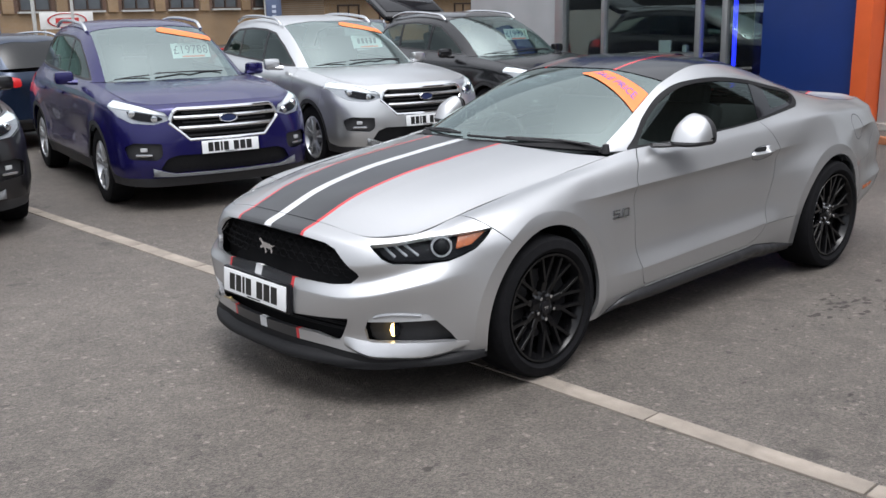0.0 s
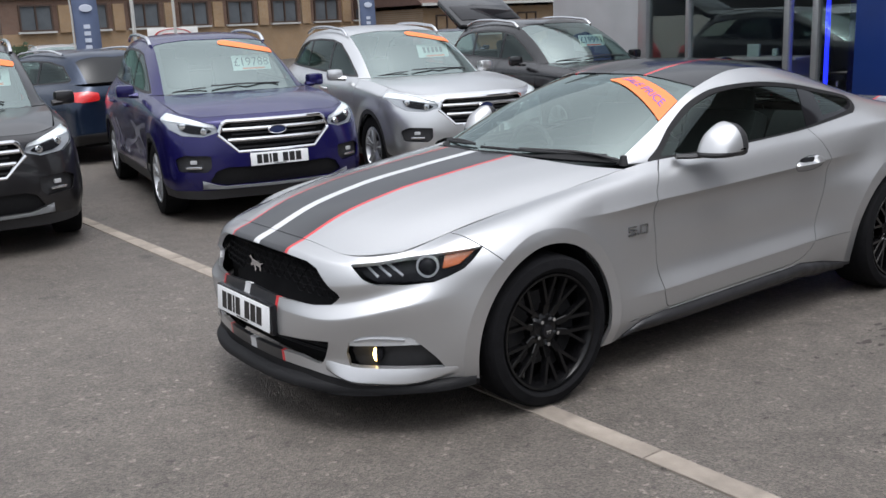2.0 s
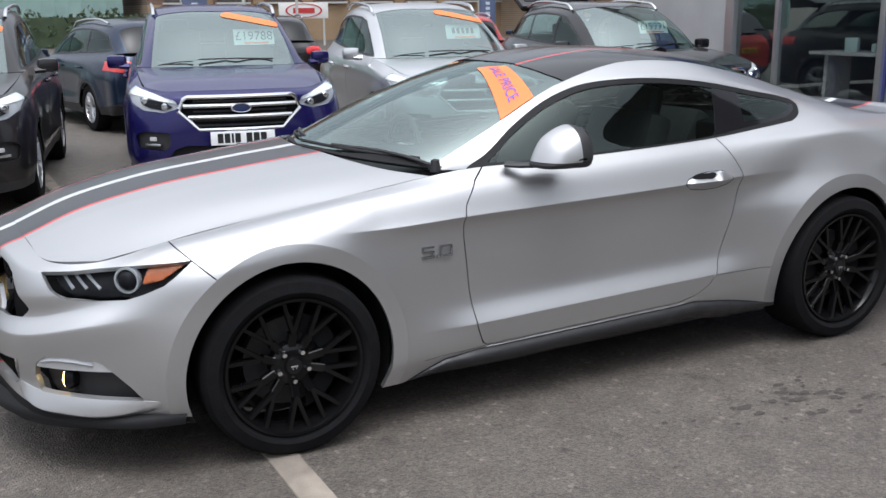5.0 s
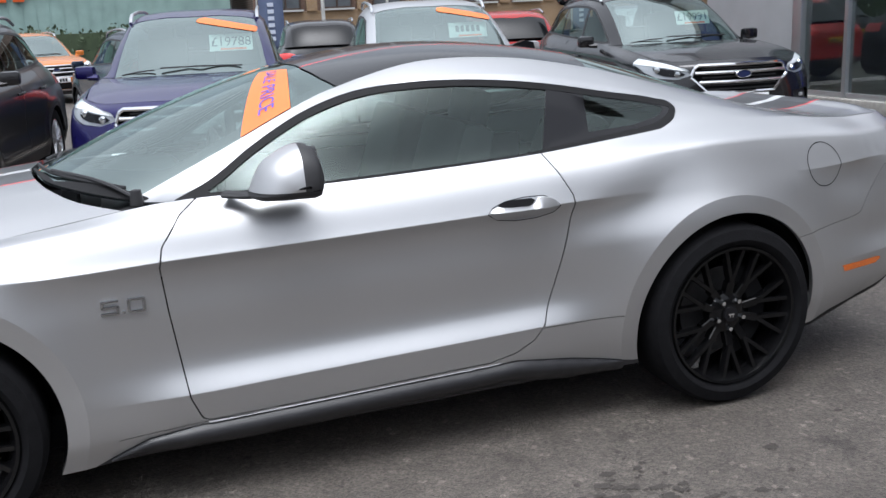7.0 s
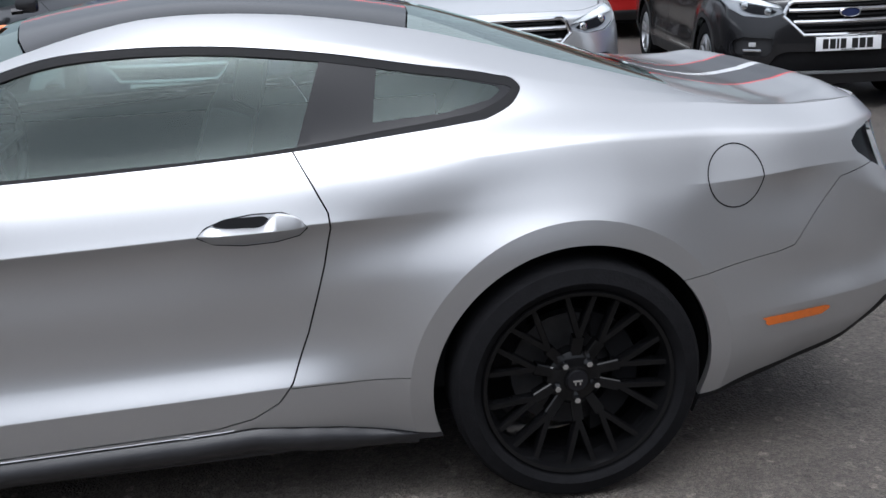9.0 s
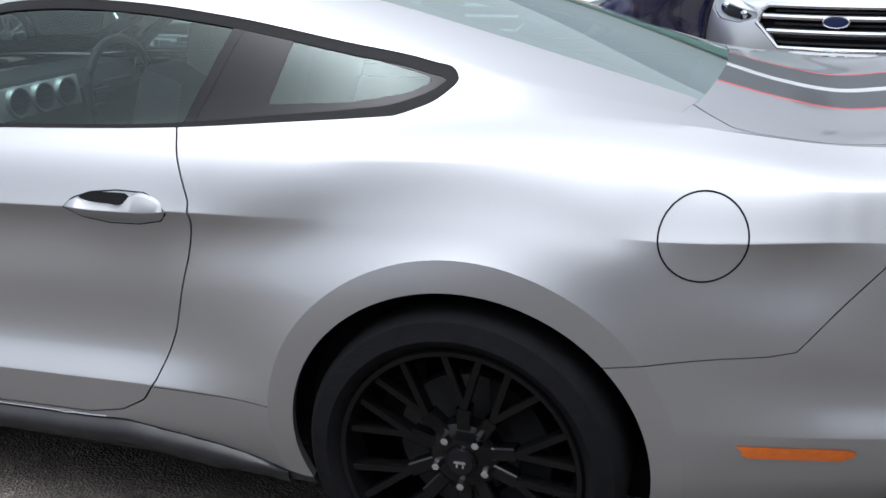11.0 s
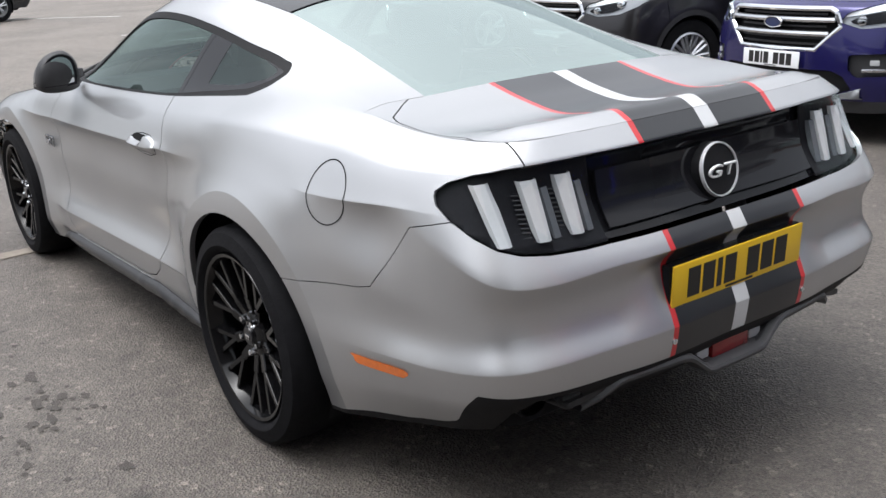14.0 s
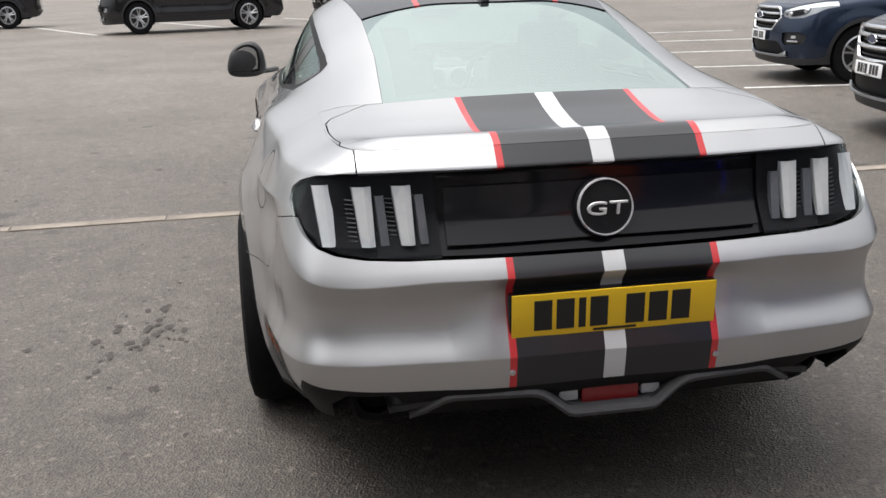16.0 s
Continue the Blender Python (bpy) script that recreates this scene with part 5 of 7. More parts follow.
    for ys, piv in (((-.62, -.45, -.25, -.02), (-.69, -.70, .972)), ((.06, .25, .45, .58), (-.93, .02, 1.0))):
        blade = [np.array(foot(y, .035 - .018 * k)) + (0, 0, .014) for k, y in zip(np.linspace(0, 1, 4), ys)]
        arm = [np.array(piv), (np.array(piv) + blade[1]) / 2 + (0, 0, .014), blade[2] + (0, 0, .008)]
        wp = part("wiper", tube(cr(np.array(arm), 4), .007, 6), M_PLASTIC, car, "black wiper arm and blade")
        part("wiper_blade", tube(cr(np.array(blade), 4), .005, 6, flat=1.5), M_PLASTIC, wp)
        part("wiper_pivot", moved(lathe([(.0, .03), (.016, .026), (.02, 0), (.022, -.02)], 12, "z"), Matrix.Translation(piv)), M_PLASTIC, wp)
    part("aerial_fin", prism([(.86, 1.335), (1.0, 1.315), (.99, 1.352), (.95, 1.362)], .03, (0, 2), -.015), M_GLOSSBLACK, car)
    for sd in (-1, 1):
        coupe_wheel(car, -1.357, sd * .80, .335, .255)
        coupe_wheel(car, 1.362, sd * .805, .346, .275)
    # cabin
    for sd in (-1, 1):
        seat = [box(.10, sd * .36, .50, .50, .48, .16, .05), moved(box(0, 0, 0, .14, .48, .62, .05), Matrix.Translation((.42, sd * .36, .80)) @ pose(0, 0, 0, 0, 18, 0)), moved(box(0, 0, 0, .09, .26, .16, .04), Matrix.Translation((.555, sd * .36, 1.13)) @ pose(0, 0, 0, 0, 12, 0))]
        part("front_seat", join(*seat), M_LEATHER, car, "black leather bucket seat")
        part("rear_seat", join(box(.98, sd * .33, .55, .42, .5, .14, .05), moved(box(0, 0, 0, .12, .5, .50, .05), Matrix.Translation((1.26, sd * .33, .78)) @ pose(0, 0, 0, 0, 28, 0))), M_LEATHER, car, "black rear seat")
    part("cabin_tub", join(box(.2, 0, .33, 2.2, 1.5, .05), box(.35, .775, .60, 1.8, .04, .56), box(.35, -.775, .60, 1.8, .04, .56), box(-.92, 0, .55, .06, 1.30, .62), box(1.58, 0, .80, .55, 1.3, .32, .04)), M_DARK, car)
    dashv = np.array([[(-.80, y, .90), (-.70, y, .945), (-.50, y, .94), (-.44, y, .88), (-.47, y, .72), (-.52, y, .55)] for y in np.linspace(-.64, .64, 9)])
    dash = part("dashboard", quads(dashv), M_LEATHER, car, "dark dashboard with three round vents", thick=.02)
    part("dash_trim", moved(box(0, 0, 0, .02, .40, .105, .012), Matrix.Translation((-.412, .03, .890)) @ pose(0, 0, 0, 0, -6, 0)), M_WHITEBAR, dash, "pale brushed aluminium dash panel")
    for k in range(3):
        hole = Matrix.Translation((-.398, -.085 + .115 * k, .893)) @ pose(0, 0, 0, 0, 0, 180)
        part("air_vent", moved(lathe([(.040, .004), (.042, -.010), (.048, -.012), (.052, -.004), (.053, .010)], 28, "x"), hole), M_ALLOY, dash, "round silver air vent")
        part("vent_slats", moved(join(lathe([(.0, -.003), (.041, -.003), (.041, .004)], 28, "x"), box(-.006, 0, 0, .006, .078, .006), box(-.006, 0, .018, .006, .07, .004), box(-.006, 0, -.018, .006, .07, .004)), hole), M_LEATHER, dash)
    wheel_path = [(-.33, .36 + .18 * math.cos(a), .88 + .17 * math.sin(a)) for a in np.linspace(0, 2 * np.pi, 28, endpoint=False)]
    part("steering_wheel", join(tube(wheel_path, .016, 8, True), box(-.34, .36, .87, .04, .15, .09, .02), tube([(-.33, .20, .88), (-.33, .52, .88)], .014, 6), tube([(-.34, .36, .86), (-.60, .36, .80)], .03, 8)), M_LEATHER, car, "black steering wheel")
    part("interior_mirror", box(-.20, 0, 1.245, .03, .24, .06, .015), M_GLOSSBLACK, car)
    # sale sticker inside the top corner of the windscreen
    CA, CB, CC, CD = [np.array(p) for p in ((-.185, .115), (-.105, .245), (-.165, .585), (-.36, .665))]
    stk = flip(clip((scr[0] + (-.001, 0, .002), scr[1]), poly([CA, CB, CC, CD], (0, 1)), -1))
    st = panel("sale_sticker", stk, M_ORANGE, car, SHELL["n"], "orange sale price sticker", 0)
    words = letters("SALE PRICE", 1.0, 0.0, M_BLUEINK, st, Matrix(), "sticker_text")
    co = np.array([v.co[:] for v in words.data.vertices])
    lo, hi = co.min(0), co.max(0)
    near = scr[0][(scr[0][:, 0] > -.45)]
    for v in words.data.vertices:
        u = .08 + .74 * (v.co.x - lo[0]) / (hi[0] - lo[0])
        w = .34 + .34 * (v.co.y - lo[1]) / (hi[1] - lo[1])
        p = (CA * (1 - w) + CB * w) * (1 - u) + (CD * (1 - w) + CC * w) * u
        q = near[np.argsort(np.hypot(near[:, 0] - p[0], near[:, 1] - p[1]))[:6]]
        A = np.c_[q[:, :2], np.ones(len(q))]
        k = np.linalg.lstsq(A, q[:, 2], rcond=None)[0]
        v.co = (p[0] - .002, -p[1], k[0] * p[0] + k[1] * p[1] + k[2] + .005)
    return car


def lathe_arc(cx, cz, r, y0, y1):
    """The inside of a wheel arch."""
    a = np.radians(np.linspace(-25, 205, 30))
    P = np.array([[(cx + rr * math.cos(t), y, cz + rr * math.sin(t)) for t in a] for rr, y in ((r + .004, y1), (r + .004, y0), (.05, y0 - .02))])
    return quads(P)


def letters(text, size, depth, mat, parent, m, name, sx=1.0, align="LEFT"):
    """Words in the built-in font, as a mesh."""
    cu = bpy.data.curves.new(name, "FONT")
    cu.body, cu.size, cu.extrude, cu.align_x = text, size, depth / 2, "CENTER" if align == "CENTER" else "LEFT"
    cu.resolution_u = 3
    if name == "badge_text":
        cu.align_x = "CENTER"
    tmp = bpy.data.objects.new(name, cu)
    scene.collection.objects.link(tmp)
    me = bpy.data.meshes.new_from_object(tmp.evaluated_get(bpy.context.evaluated_depsgraph_get()))
    bpy.data.objects.remove(tmp)
    me.transform(Matrix.Diagonal((sx, 1, 1, 1)))
    me.materials.clear()
    me.materials.append(mat)
    ob = new(name, me)
    ob.parent = parent
    ob.matrix_basis = m
    return ob


coupe()

# ---- parked cars ----
XS = [-1.62, -1.345, -1.0, -0.70, -0.25, 0.25, 0.75, 1.25, 1.65, 1.95]


def suv_line(nose, ys, zs, tail):
    return np.array(nose + list(zip(XS, ys, zs)) + tail, float)


SUV = np.stack([
    suv_line([(-2.16, 0, .93), (-2.13, .35, .93), (-2.02, .60, .925), (-1.86, .74, .95)], [.775, .79, .79, .795, .80, .80, .795, .775, .745, .70], [.985, 1.02, 1.05, 1.065, 1.08, 1.095, 1.11, 1.13, 1.15, 1.15], [(2.10, .66, 1.13), (2.17, .60, 1.12), (2.20, .35, 1.12), (2.21, 0, 1.12)]),
    suv_line([(-2.215, 0, .895), (-2.19, .35, .895), (-2.07, .64, .89), (-1.87, .82, .91)], [.875, .885, .88, .875, .875, .875, .875, .865, .84, .80], [.92, .95, .97, .98, .985, .99, 1.0, 1.01, 1.02, 1.02], [(2.17, .76, 1.0), (2.23, .66, 1.0), (2.25, .35, 1.0), (2.25, 0, 1.0)]),
    suv_line([(-2.25, 0, .78), (-2.225, .35, .78), (-2.11, .66, .77), (-1.92, .86, .77)], [.905, .915, .905, .90, .90, .90, .905, .915, .90, .86], [.78, .80, .80, .80, .80, .81, .82, .83, .84, .84], [(2.2, .82, .82), (2.24, .70, .80), (2.27, .35, .80), (2.27, 0, .80)]),
    suv_line([(-2.27, 0, .60), (-2.245, .35, .60), (-2.14, .68, .59), (-1.95, .87, .58)], [.915, .92, .895, .885, .885, .885, .89, .915, .905, .865], [.58, .58, .58, .58, .58, .58, .58, .59, .60, .60], [(2.2, .83, .58), (2.25, .7, .58), (2.28, .35, .58), (2.28, 0, .58)]),
    suv_line([(-2.27, 0, .42), (-2.245, .35, .42), (-2.14, .68, .41), (-1.96, .865, .40)], [.91, .915, .90, .905, .905, .905, .905, .915, .905, .86], [.40, .40, .40, .40, .40, .40, .40, .40, .41, .42], [(2.2, .83, .42), (2.26, .7, .42), (2.29, .35, .42), (2.29, 0, .42)]),
    suv_line([(-2.20, 0, .22), (-2.18, .35, .22), (-2.10, .66, .22), (-1.94, .83, .23)], [.87, .87, .86, .86, .86, .86, .86, .87, .86, .83], [.24, .24, .24, .24, .24, .24, .24, .25, .27, .28], [(2.1, .8, .28), (2.18, .66, .3), (2.2, .35, .3), (2.2, 0, .3)])], 1)
SUV_TOP = np.stack([np.array(g, float) for g in (
    [(-1.12, 0, 1.08), (-.60, 0, 1.38), (-.08, 0, 1.57), (.55, 0, 1.635), (1.2, 0, 1.62), (1.72, 0, 1.56), (2.12, 0, 1.17)],
    [(-1.06, .36, 1.075), (-.55, .35, 1.37), (-.06, .34, 1.562), (.55, .34, 1.628), (1.2, .34, 1.613), (1.7, .34, 1.553), (2.10, .36, 1.165)],
    [(-.84, .68, 1.065), (-.42, .63, 1.33), (.0, .585, 1.515), (.55, .585, 1.585), (1.2, .57, 1.57), (1.66, .54, 1.505), (2.05, .56, 1.16)],
    [(-.76, .745, 1.062), (-.34, .71, 1.28), (.06, .665, 1.455), (.55, .66, 1.515), (1.2, .645, 1.50), (1.63, .615, 1.435), (2.0, .63, 1.155)])], 1)
SUV_BONNET = [[(-2.16, 0, .932), (-2.13, .35, .932), (-2.02, .60, .927), (-1.86, .74, .952)], [(-1.85, 0, 1.005), (-1.84, .35, 1.0), (-1.76, .60, .99), (-1.66, .762, .98)],
              [(-1.5, 0, 1.05), (-1.49, .36, 1.045), (-1.42, .62, 1.03), (-1.34, .785, 1.022)], [(-1.13, 0, 1.072), (-1.07, .36, 1.068), (-.9, .66, 1.06), (-.78, .785, 1.06)]]
_suv = {}


def suv_geometry(n=12):
    if _suv:
        return _suv
    D = mirror_ends(SUV, n)
    G = cr(SUV_TOP, n)
    k0, k1 = 7 * n, 13 * n
    low = [7, 7, 7, 7, 6]
    W = np.tile(np.array([1, .2, .25, .1, .4, 0.]), (len(D), 1))
    a, b = across(D[: k0 + 1], W[: k0 + 1], low), across(D[k1:], W[k1:], low)
    Dm = np.concatenate([G, D[k0: k1 + 1]], 1)
    Wm = np.concatenate([np.tile(np.array([0, 0, .3, .5]), (len(G), 1)), W[k0: k1 + 1]], 1)
    mid = across(Dm, Wm, [6, 6, 5, 9] + low)
    sp = 26
    S = np.concatenate([a[:-1], mid[:, sp:], b[1:]])
    for cx in (-1.345, 1.345):
        d = np.hypot(S[..., 0] - cx, S[..., 2] - .345)
        S[..., 1] += np.where(S[..., 1] > .6, .015 * np.clip((.53 - d) / .1, 0, 1), 0)
    B = patch(SUV_BONNET, [0, .4, .2, 0], 10, 8)
    _suv.update(S=S, G=mid[:, : sp + 1], B=B, n=Normals(S, mid[:, : sp + 1], B))
    return _suv


def alloy_wheel(parent, x, y, r, width, spokes=5, name="wheel"):
    w = new(name)
    w.parent = parent
    w.matrix_basis = Matrix.Translation((x, y, r)) if y < 0 else Matrix.Translation((x, y, r)) @ pose(0, 0, 0, 0, 0, 180)
    hw, rr = width / 2, r * .66
    part("tyre", lathe([(rr, hw * .8), (r - .05, hw), (r - .012, hw * .9), (r, hw * .5), (r, -hw * .5), (r - .012, -hw * .9), (r - .05, -hw), (rr + .012, -hw * .95), (rr, -hw * .82)], 40), M_RUBBER, w, "black rubber tyre")
    part("rim", lathe([(rr + .004, -hw * .84), (rr - .014, -hw * .92), (rr - .03, -hw * .6), (rr - .04, hw * .2)], 40), M_ALLOY, w, "silver alloy rim")
    y0 = -hw * .72
    sp = [lathe([(0, y0 - .006), (.03, y0 - .005), (.065, y0 + .006), (.07, y0 + .04)], 24)]
    for i in range(spokes):
        a = radians(90 + 360 / spokes * i)
        for s in (-1, 1):
            p = [(q * math.cos(a + s * e), y0 + d, q * math.sin(a + s * e)) for q, e, d in ((.05, .25, .005), (rr * .55, .16, -.004), (rr - .012, .20, -.006))]
            sp.append(tube(p, .016, 5, flat=.9))
    part("hub", sp[0], M_ALLOY, w)
    for s in sp[1:]:
        part("spoke", s, M_ALLOY, w)
    part("brake_disc", lathe([(0, .0), (rr - .05, .0), (rr - .05, .02)], 24), M_BRAKE, w)
    return w


def suv(at, body, label, price="", group="", plate=True, scale=(1, 1, 1), wheels=5, hatch_open=False, card_bars=False, sticker=True, category="car", name="suv_car"):
    g = suv_geometry()
    nrm = g["n"]
    car = thing(name, label, category, group, at=at)
    hub = car
    if scale != (1, 1, 1):
        car.scale = scale
    S, G, B = quads(g["S"]), quads(g["G"]), quads(g["B"])

    def two(nm, vf, m, lab="", thick=.008):
        return [panel(nm, h, m, hub, nrm, lab, thick) for h in (vf, flip(vf))]

    def one(nm, vf, m, lab="", thick=.008):
        return panel(nm, join(vf, flip(vf)), m, hub, nrm, lab, thick)
    FA, RA = circle(-1.345, .345, .375), circle(1.345, .345, .375)
    skirt = clip(clip(S, FA, 1), RA, 1)
    arch = lambda V: np.minimum(np.minimum(FA(V), RA(V)) - .045, V[:, 2] - np.interp(V[:, 0], [-2.3, -1.9, -1.6, 1.6, 2.1, 2.3], [.30, .30, .36, .36, .42, .46]))
    clad = clip(skirt, arch, -1)
    paintd = clip(skirt, arch, 1)
    one("cladding", clad, M_PLASTIC, "black plastic wheel arch and sill cladding")
    HL = poly([(.485, .80), (.52, .862), (.68, .918), (.80, .955), (.868, .97), (.885, .90), (.86, .83), (.78, .775), (.62, .760)], (1, 2))
    hl = lambda V: np.where(V[:, 0] < -1.62, HL(V), 1)
    GRL = poly([(-.3, .885), (0, .885), (.42, .885), (.455, .865), (.495, .775), (.34, .622), (0, .618), (-.3, .62)], (1, 2))
    gr = lambda V: np.where(V[:, 0] < -1.9, GRL(V), 1)
    FG = poly([(.575, .60), (.78, .61), (.85, .575), (.83, .47), (.62, .455), (.575, .50)], (1, 2))
    fg = lambda V: np.where(V[:, 0] < -1.7, FG(V), 1)
    LI = poly([(-.3, .490), (0, .490), (.46, .495), (.545, .465), (.60, .375), (.50, .338), (0, .334), (-.3, .334)], (1, 2))
    li = lambda V: np.where(V[:, 0] < -1.9, LI(V), 1)
    TL = poly([(.50, .92), (.50, 1.03), (.62, 1.06), (.90, 1.04), (.90, .93), (.72, .90)], (1, 2))
    tl = lambda V: np.where(V[:, 0] > 1.85, TL(V), 1)
    body_p = paintd
    for fn in (hl, gr, fg, li, tl):
        body_p = clip(body_p, fn, 1)
    dr = lambda V: np.abs(V[:, 0] - 0) * 0 + V[:, 0]
    nose = clip(body_p, lambda V: V[:, 0] + 1.60, -1)
    one("front_bumper", nose, body, "", .015)
    flank = clip(clip(body_p, lambda V: V[:, 0] + 1.596, 1), lambda V: V[:, 0] - 1.9, -1)
    d1 = poly([(-.82, 1.3), (-.84, .95), (-.80, .40), (-.70, .37), (.16, .37), (.20, .42), (.20, 1.3)])
    d2 = poly([(.21, 1.3), (.21, .42), (.25, .37), (.86, .37), (.92, .50), (1.02, .72), (1.12, .95), (1.12, 1.3)])
    two("front_door", clip(flank, lambda V: d1(V) + .003, -1), body)
    two("rear_door", clip(flank, lambda V: d2(V) + .003, -1), body)
    rest = clip(clip(flank, lambda V: d1(V) - .003, 1), lambda V: d2(V) - .003, 1)
    two("front_wing", clip(rest, dr, -1), body)
    two("rear_wing", clip(rest, dr, 1), body)
    one("rear_bumper", clip(body_p, lambda V: V[:, 0] - 1.904, 1), body, "", .015)
    one("bonnet", B, body, "", .012)
    # front openings
    back = clip(S, lambda V: V[:, 0] + 1.75, -1)
    one("grille_back", (clip(back, lambda V: V[:, 2] - .90, -1)[0] * (1, .97, 1) + (.05, 0, 0), clip(back, lambda V: V[:, 2] - .90, -1)[1]), M_DARK, "", 0)
    hexa = [(.42, .885), (.455, .865), (.495, .775), (.34, .622)]
    loop = [(y, z) for y, z in hexa] + [(-y, z) for y, z in hexa[::-1]]
    loop = np.array([(-2.252 + .30 * y * y + (.89 - z) * -.03 - .004, y, z) for y, z in loop])
    dense = np.concatenate([np.linspace(a, b, 6)[:-1] for a, b in zip(loop, np.roll(loop, -1, 0))])
    dense[:, 0] = -2.252 + .30 * dense[:, 1] ** 2 - (.89 - dense[:, 2]) * .10 + .012
    gl = part("grille", tube(dense, .018, 8, True), M_CHROME, car, "chrome-framed grille with two broad bars")
    for z, w in ((.815, .455), (.725, .42)):
        ys = np.linspace(-w, w, 13)
        part("grille_bar", tube([(-2.240 + .30 * y * y - (.89 - z) * .10, y, z) for y in ys], .021, 8, flat=.95), M_SATIN, gl)
    part("badge", moved(lathe([(0, -.010), (.045, -.008), (.052, 0)], 24, "x"), Matrix.Translation((-2.275, 0, .795)) @ Matrix.Diagonal((1, 1.55, .72, 1))), M_NAVYBADGE, gl, "plain dark blue oval badge")
    part("badge_ring", moved(lathe([(.046, -.012), (.050, -.013), (.054, -.008), (.054, 0)], 24, "x"), Matrix.Translation((-2.275, 0, .795)) @ Matrix.Diagonal((1, 1.55, .72, 1))), M_CHROME, gl)
    for z in (.655, .695, .77, .85):
        ys = np.linspace(-.38, .38, 9)
        part("grille_slat", tube([(-2.215 + .30 * y * y - (.89 - z) * .10, y, z) for y in ys], .008, 5), M_PLASTIC, gl)
    lamp = clip(clip(S, lambda V: V[:, 0] + 1.6, -1), hl, -1)
    fogf = clip(clip(S, lambda V: V[:, 0] + 1.6, -1), fg, -1)
    lif = clip(S, li, -1)
    one("lower_intake", (lif[0] + (.03, 0, 0), lif[1]), M_SATINBLACK, "black lower intake", 0)
    blade = np.array([[(-2.262 + .25 * y * y, y, zt), (-2.278 + .25 * y * y, y, zt - .006), (-2.276 + .25 * y * y, y, zb), (-2.24 + .25 * y * y, y, zb - .008)] for y, zt, zb in [(q, .336 + .34 * max(0, abs(q) - .50), .312 + .06 * max(0, abs(q) - .50)) for q in np.linspace(-.66, .66, 23)]])
    part("skid_strip", quads(blade), M_DULLALLOY, car, "silver lower bumper blade", thick=.006)
    tlf = clip(clip(S, lambda V: V[:, 0] - 1.8, 1), tl, -1)
    for sd in (1, -1):
        f = (lambda vf: vf) if sd > 0 else flip
        h = panel("headlamp", f((lamp[0] + (.02, -.012, 0), lamp[1])), M_GUIDE, hub, nrm, "clear headlamp with bright reflectors", .004)
        brow = clip(lamp, lambda V: V[:, 2] - np.interp(V[:, 1], [.48, .62, .75, .90], [.828, .850, .882, .905]), 1)
        panel("light_strip", f((brow[0] + (.012, -.008, 0), brow[1])), M_WHITEBAR, h, nrm, "bright upper lamp strip", .004)
        panel("lens", f((lamp[0] + (.002, 0, 0), lamp[1])), M_LENS, h, nrm, "", 0).visible_shadow = False
        dark = clip(lamp, poly([(.53, .80), (.60, .84), (.74, .870), (.80, .872), (.78, .82), (.72, .795), (.62, .782)], (1, 2)), -1)
        panel("reflector", f((dark[0] + (.014, -.008, 0), dark[1])), M_LAMPDARK, h, nrm, "", 0)
        for yy, zz in ((.62, .815), (.755, .84)):
            i = np.argmin(np.hypot(lamp[0][:, 1] - yy, lamp[0][:, 2] - zz))
            part("projector", f(moved(lathe([(0, -.02), (.028, -.014), (.036, 0), (.040, .012)], 16, "x"), Matrix.Translation(lamp[0][i] + (.02, -.01, 0)) @ pose(0, 0, 0, 0, 0, -30))), M_CHROME, h)
        fo = panel("fog_lamp", f((fogf[0] + (.03, -.015, 0), fogf[1])), M_PLASTIC, hub, nrm, "black fog lamp recess with bright bezel", .004)
        i = np.argmin(np.hypot(fogf[0][:, 1] - .71, fogf[0][:, 2] - .535))
        k = fogf[0][i] + (.015, -.01, 0)
        part("bezel", f(moved(box(0, 0, 0, .03, .15, .022, .006), Matrix.Translation(k + np.array((0, 0, -.035))) @ pose(0, 0, 0, 0, 0, -35))), M_SATIN, fo)
        part("reflector", f(moved(box(0, 0, 0, .02, .06, .035, .008), Matrix.Translation(k + np.array((0.004, 0, .012))) @ pose(0, 0, 0, 0, 0, -35))), M_WHITELENS, fo)
        panel("tail_lamp", f((tlf[0] + (.004, .002, 0), tlf[1])), M_REDLENS, hub, nrm, "red tail lamp", .02)
    if plate:
        number_plate(car, Matrix.Translation((-2.292, 0, .552)) @ pose(0, 0, 0, -3, 0, -90), M_PLATEW, "white front number plate with dark bars")
    number_plate(car, Matrix.Translation((2.288, 0, .80)) @ pose(0, 0, 0, 5, 0, 90), M_PLATEY, "yellow rear number plate with dark bars")
    # glass and roof
    SG = poly([(-.70, 1.075), (-.30, 1.30), (.02, 1.445), (.30, 1.49), (.75, 1.505), (1.25, 1.485), (1.60, 1.415), (1.86, 1.21), (1.80, 1.175), (1.2, 1.145), (.2, 1.105), (-.5, 1.075)])
    sg = lambda V: np.where(V[:, 1] > .60, SG(V), 1)
    iny = lambda V: V[:, 1] - np.interp(V[:, 0], [-1.15, -.84, -.42, 0, .55, 1.2, 1.66, 2.06], [.70, .672, .62, .575, .575, .56, .53, .55])
    sl = lambda V: V[:, 0] - np.interp(V[:, 1], [0, .35, .58], [-.10, -.07, .0])
    bl = lambda V: V[:, 0] - np.interp(V[:, 1], [0, .5], [1.80, 1.74])
    cen, rail = clip(G, iny, -1), clip(G, iny, 1)
    scr = clip(cen, sl, -1)
    ws = one("windscreen", (scr[0] - (0, 0, .004), scr[1]), M_SUVSCREEN, "pale reflecting windscreen", 0)
    ws.visible_shadow = False
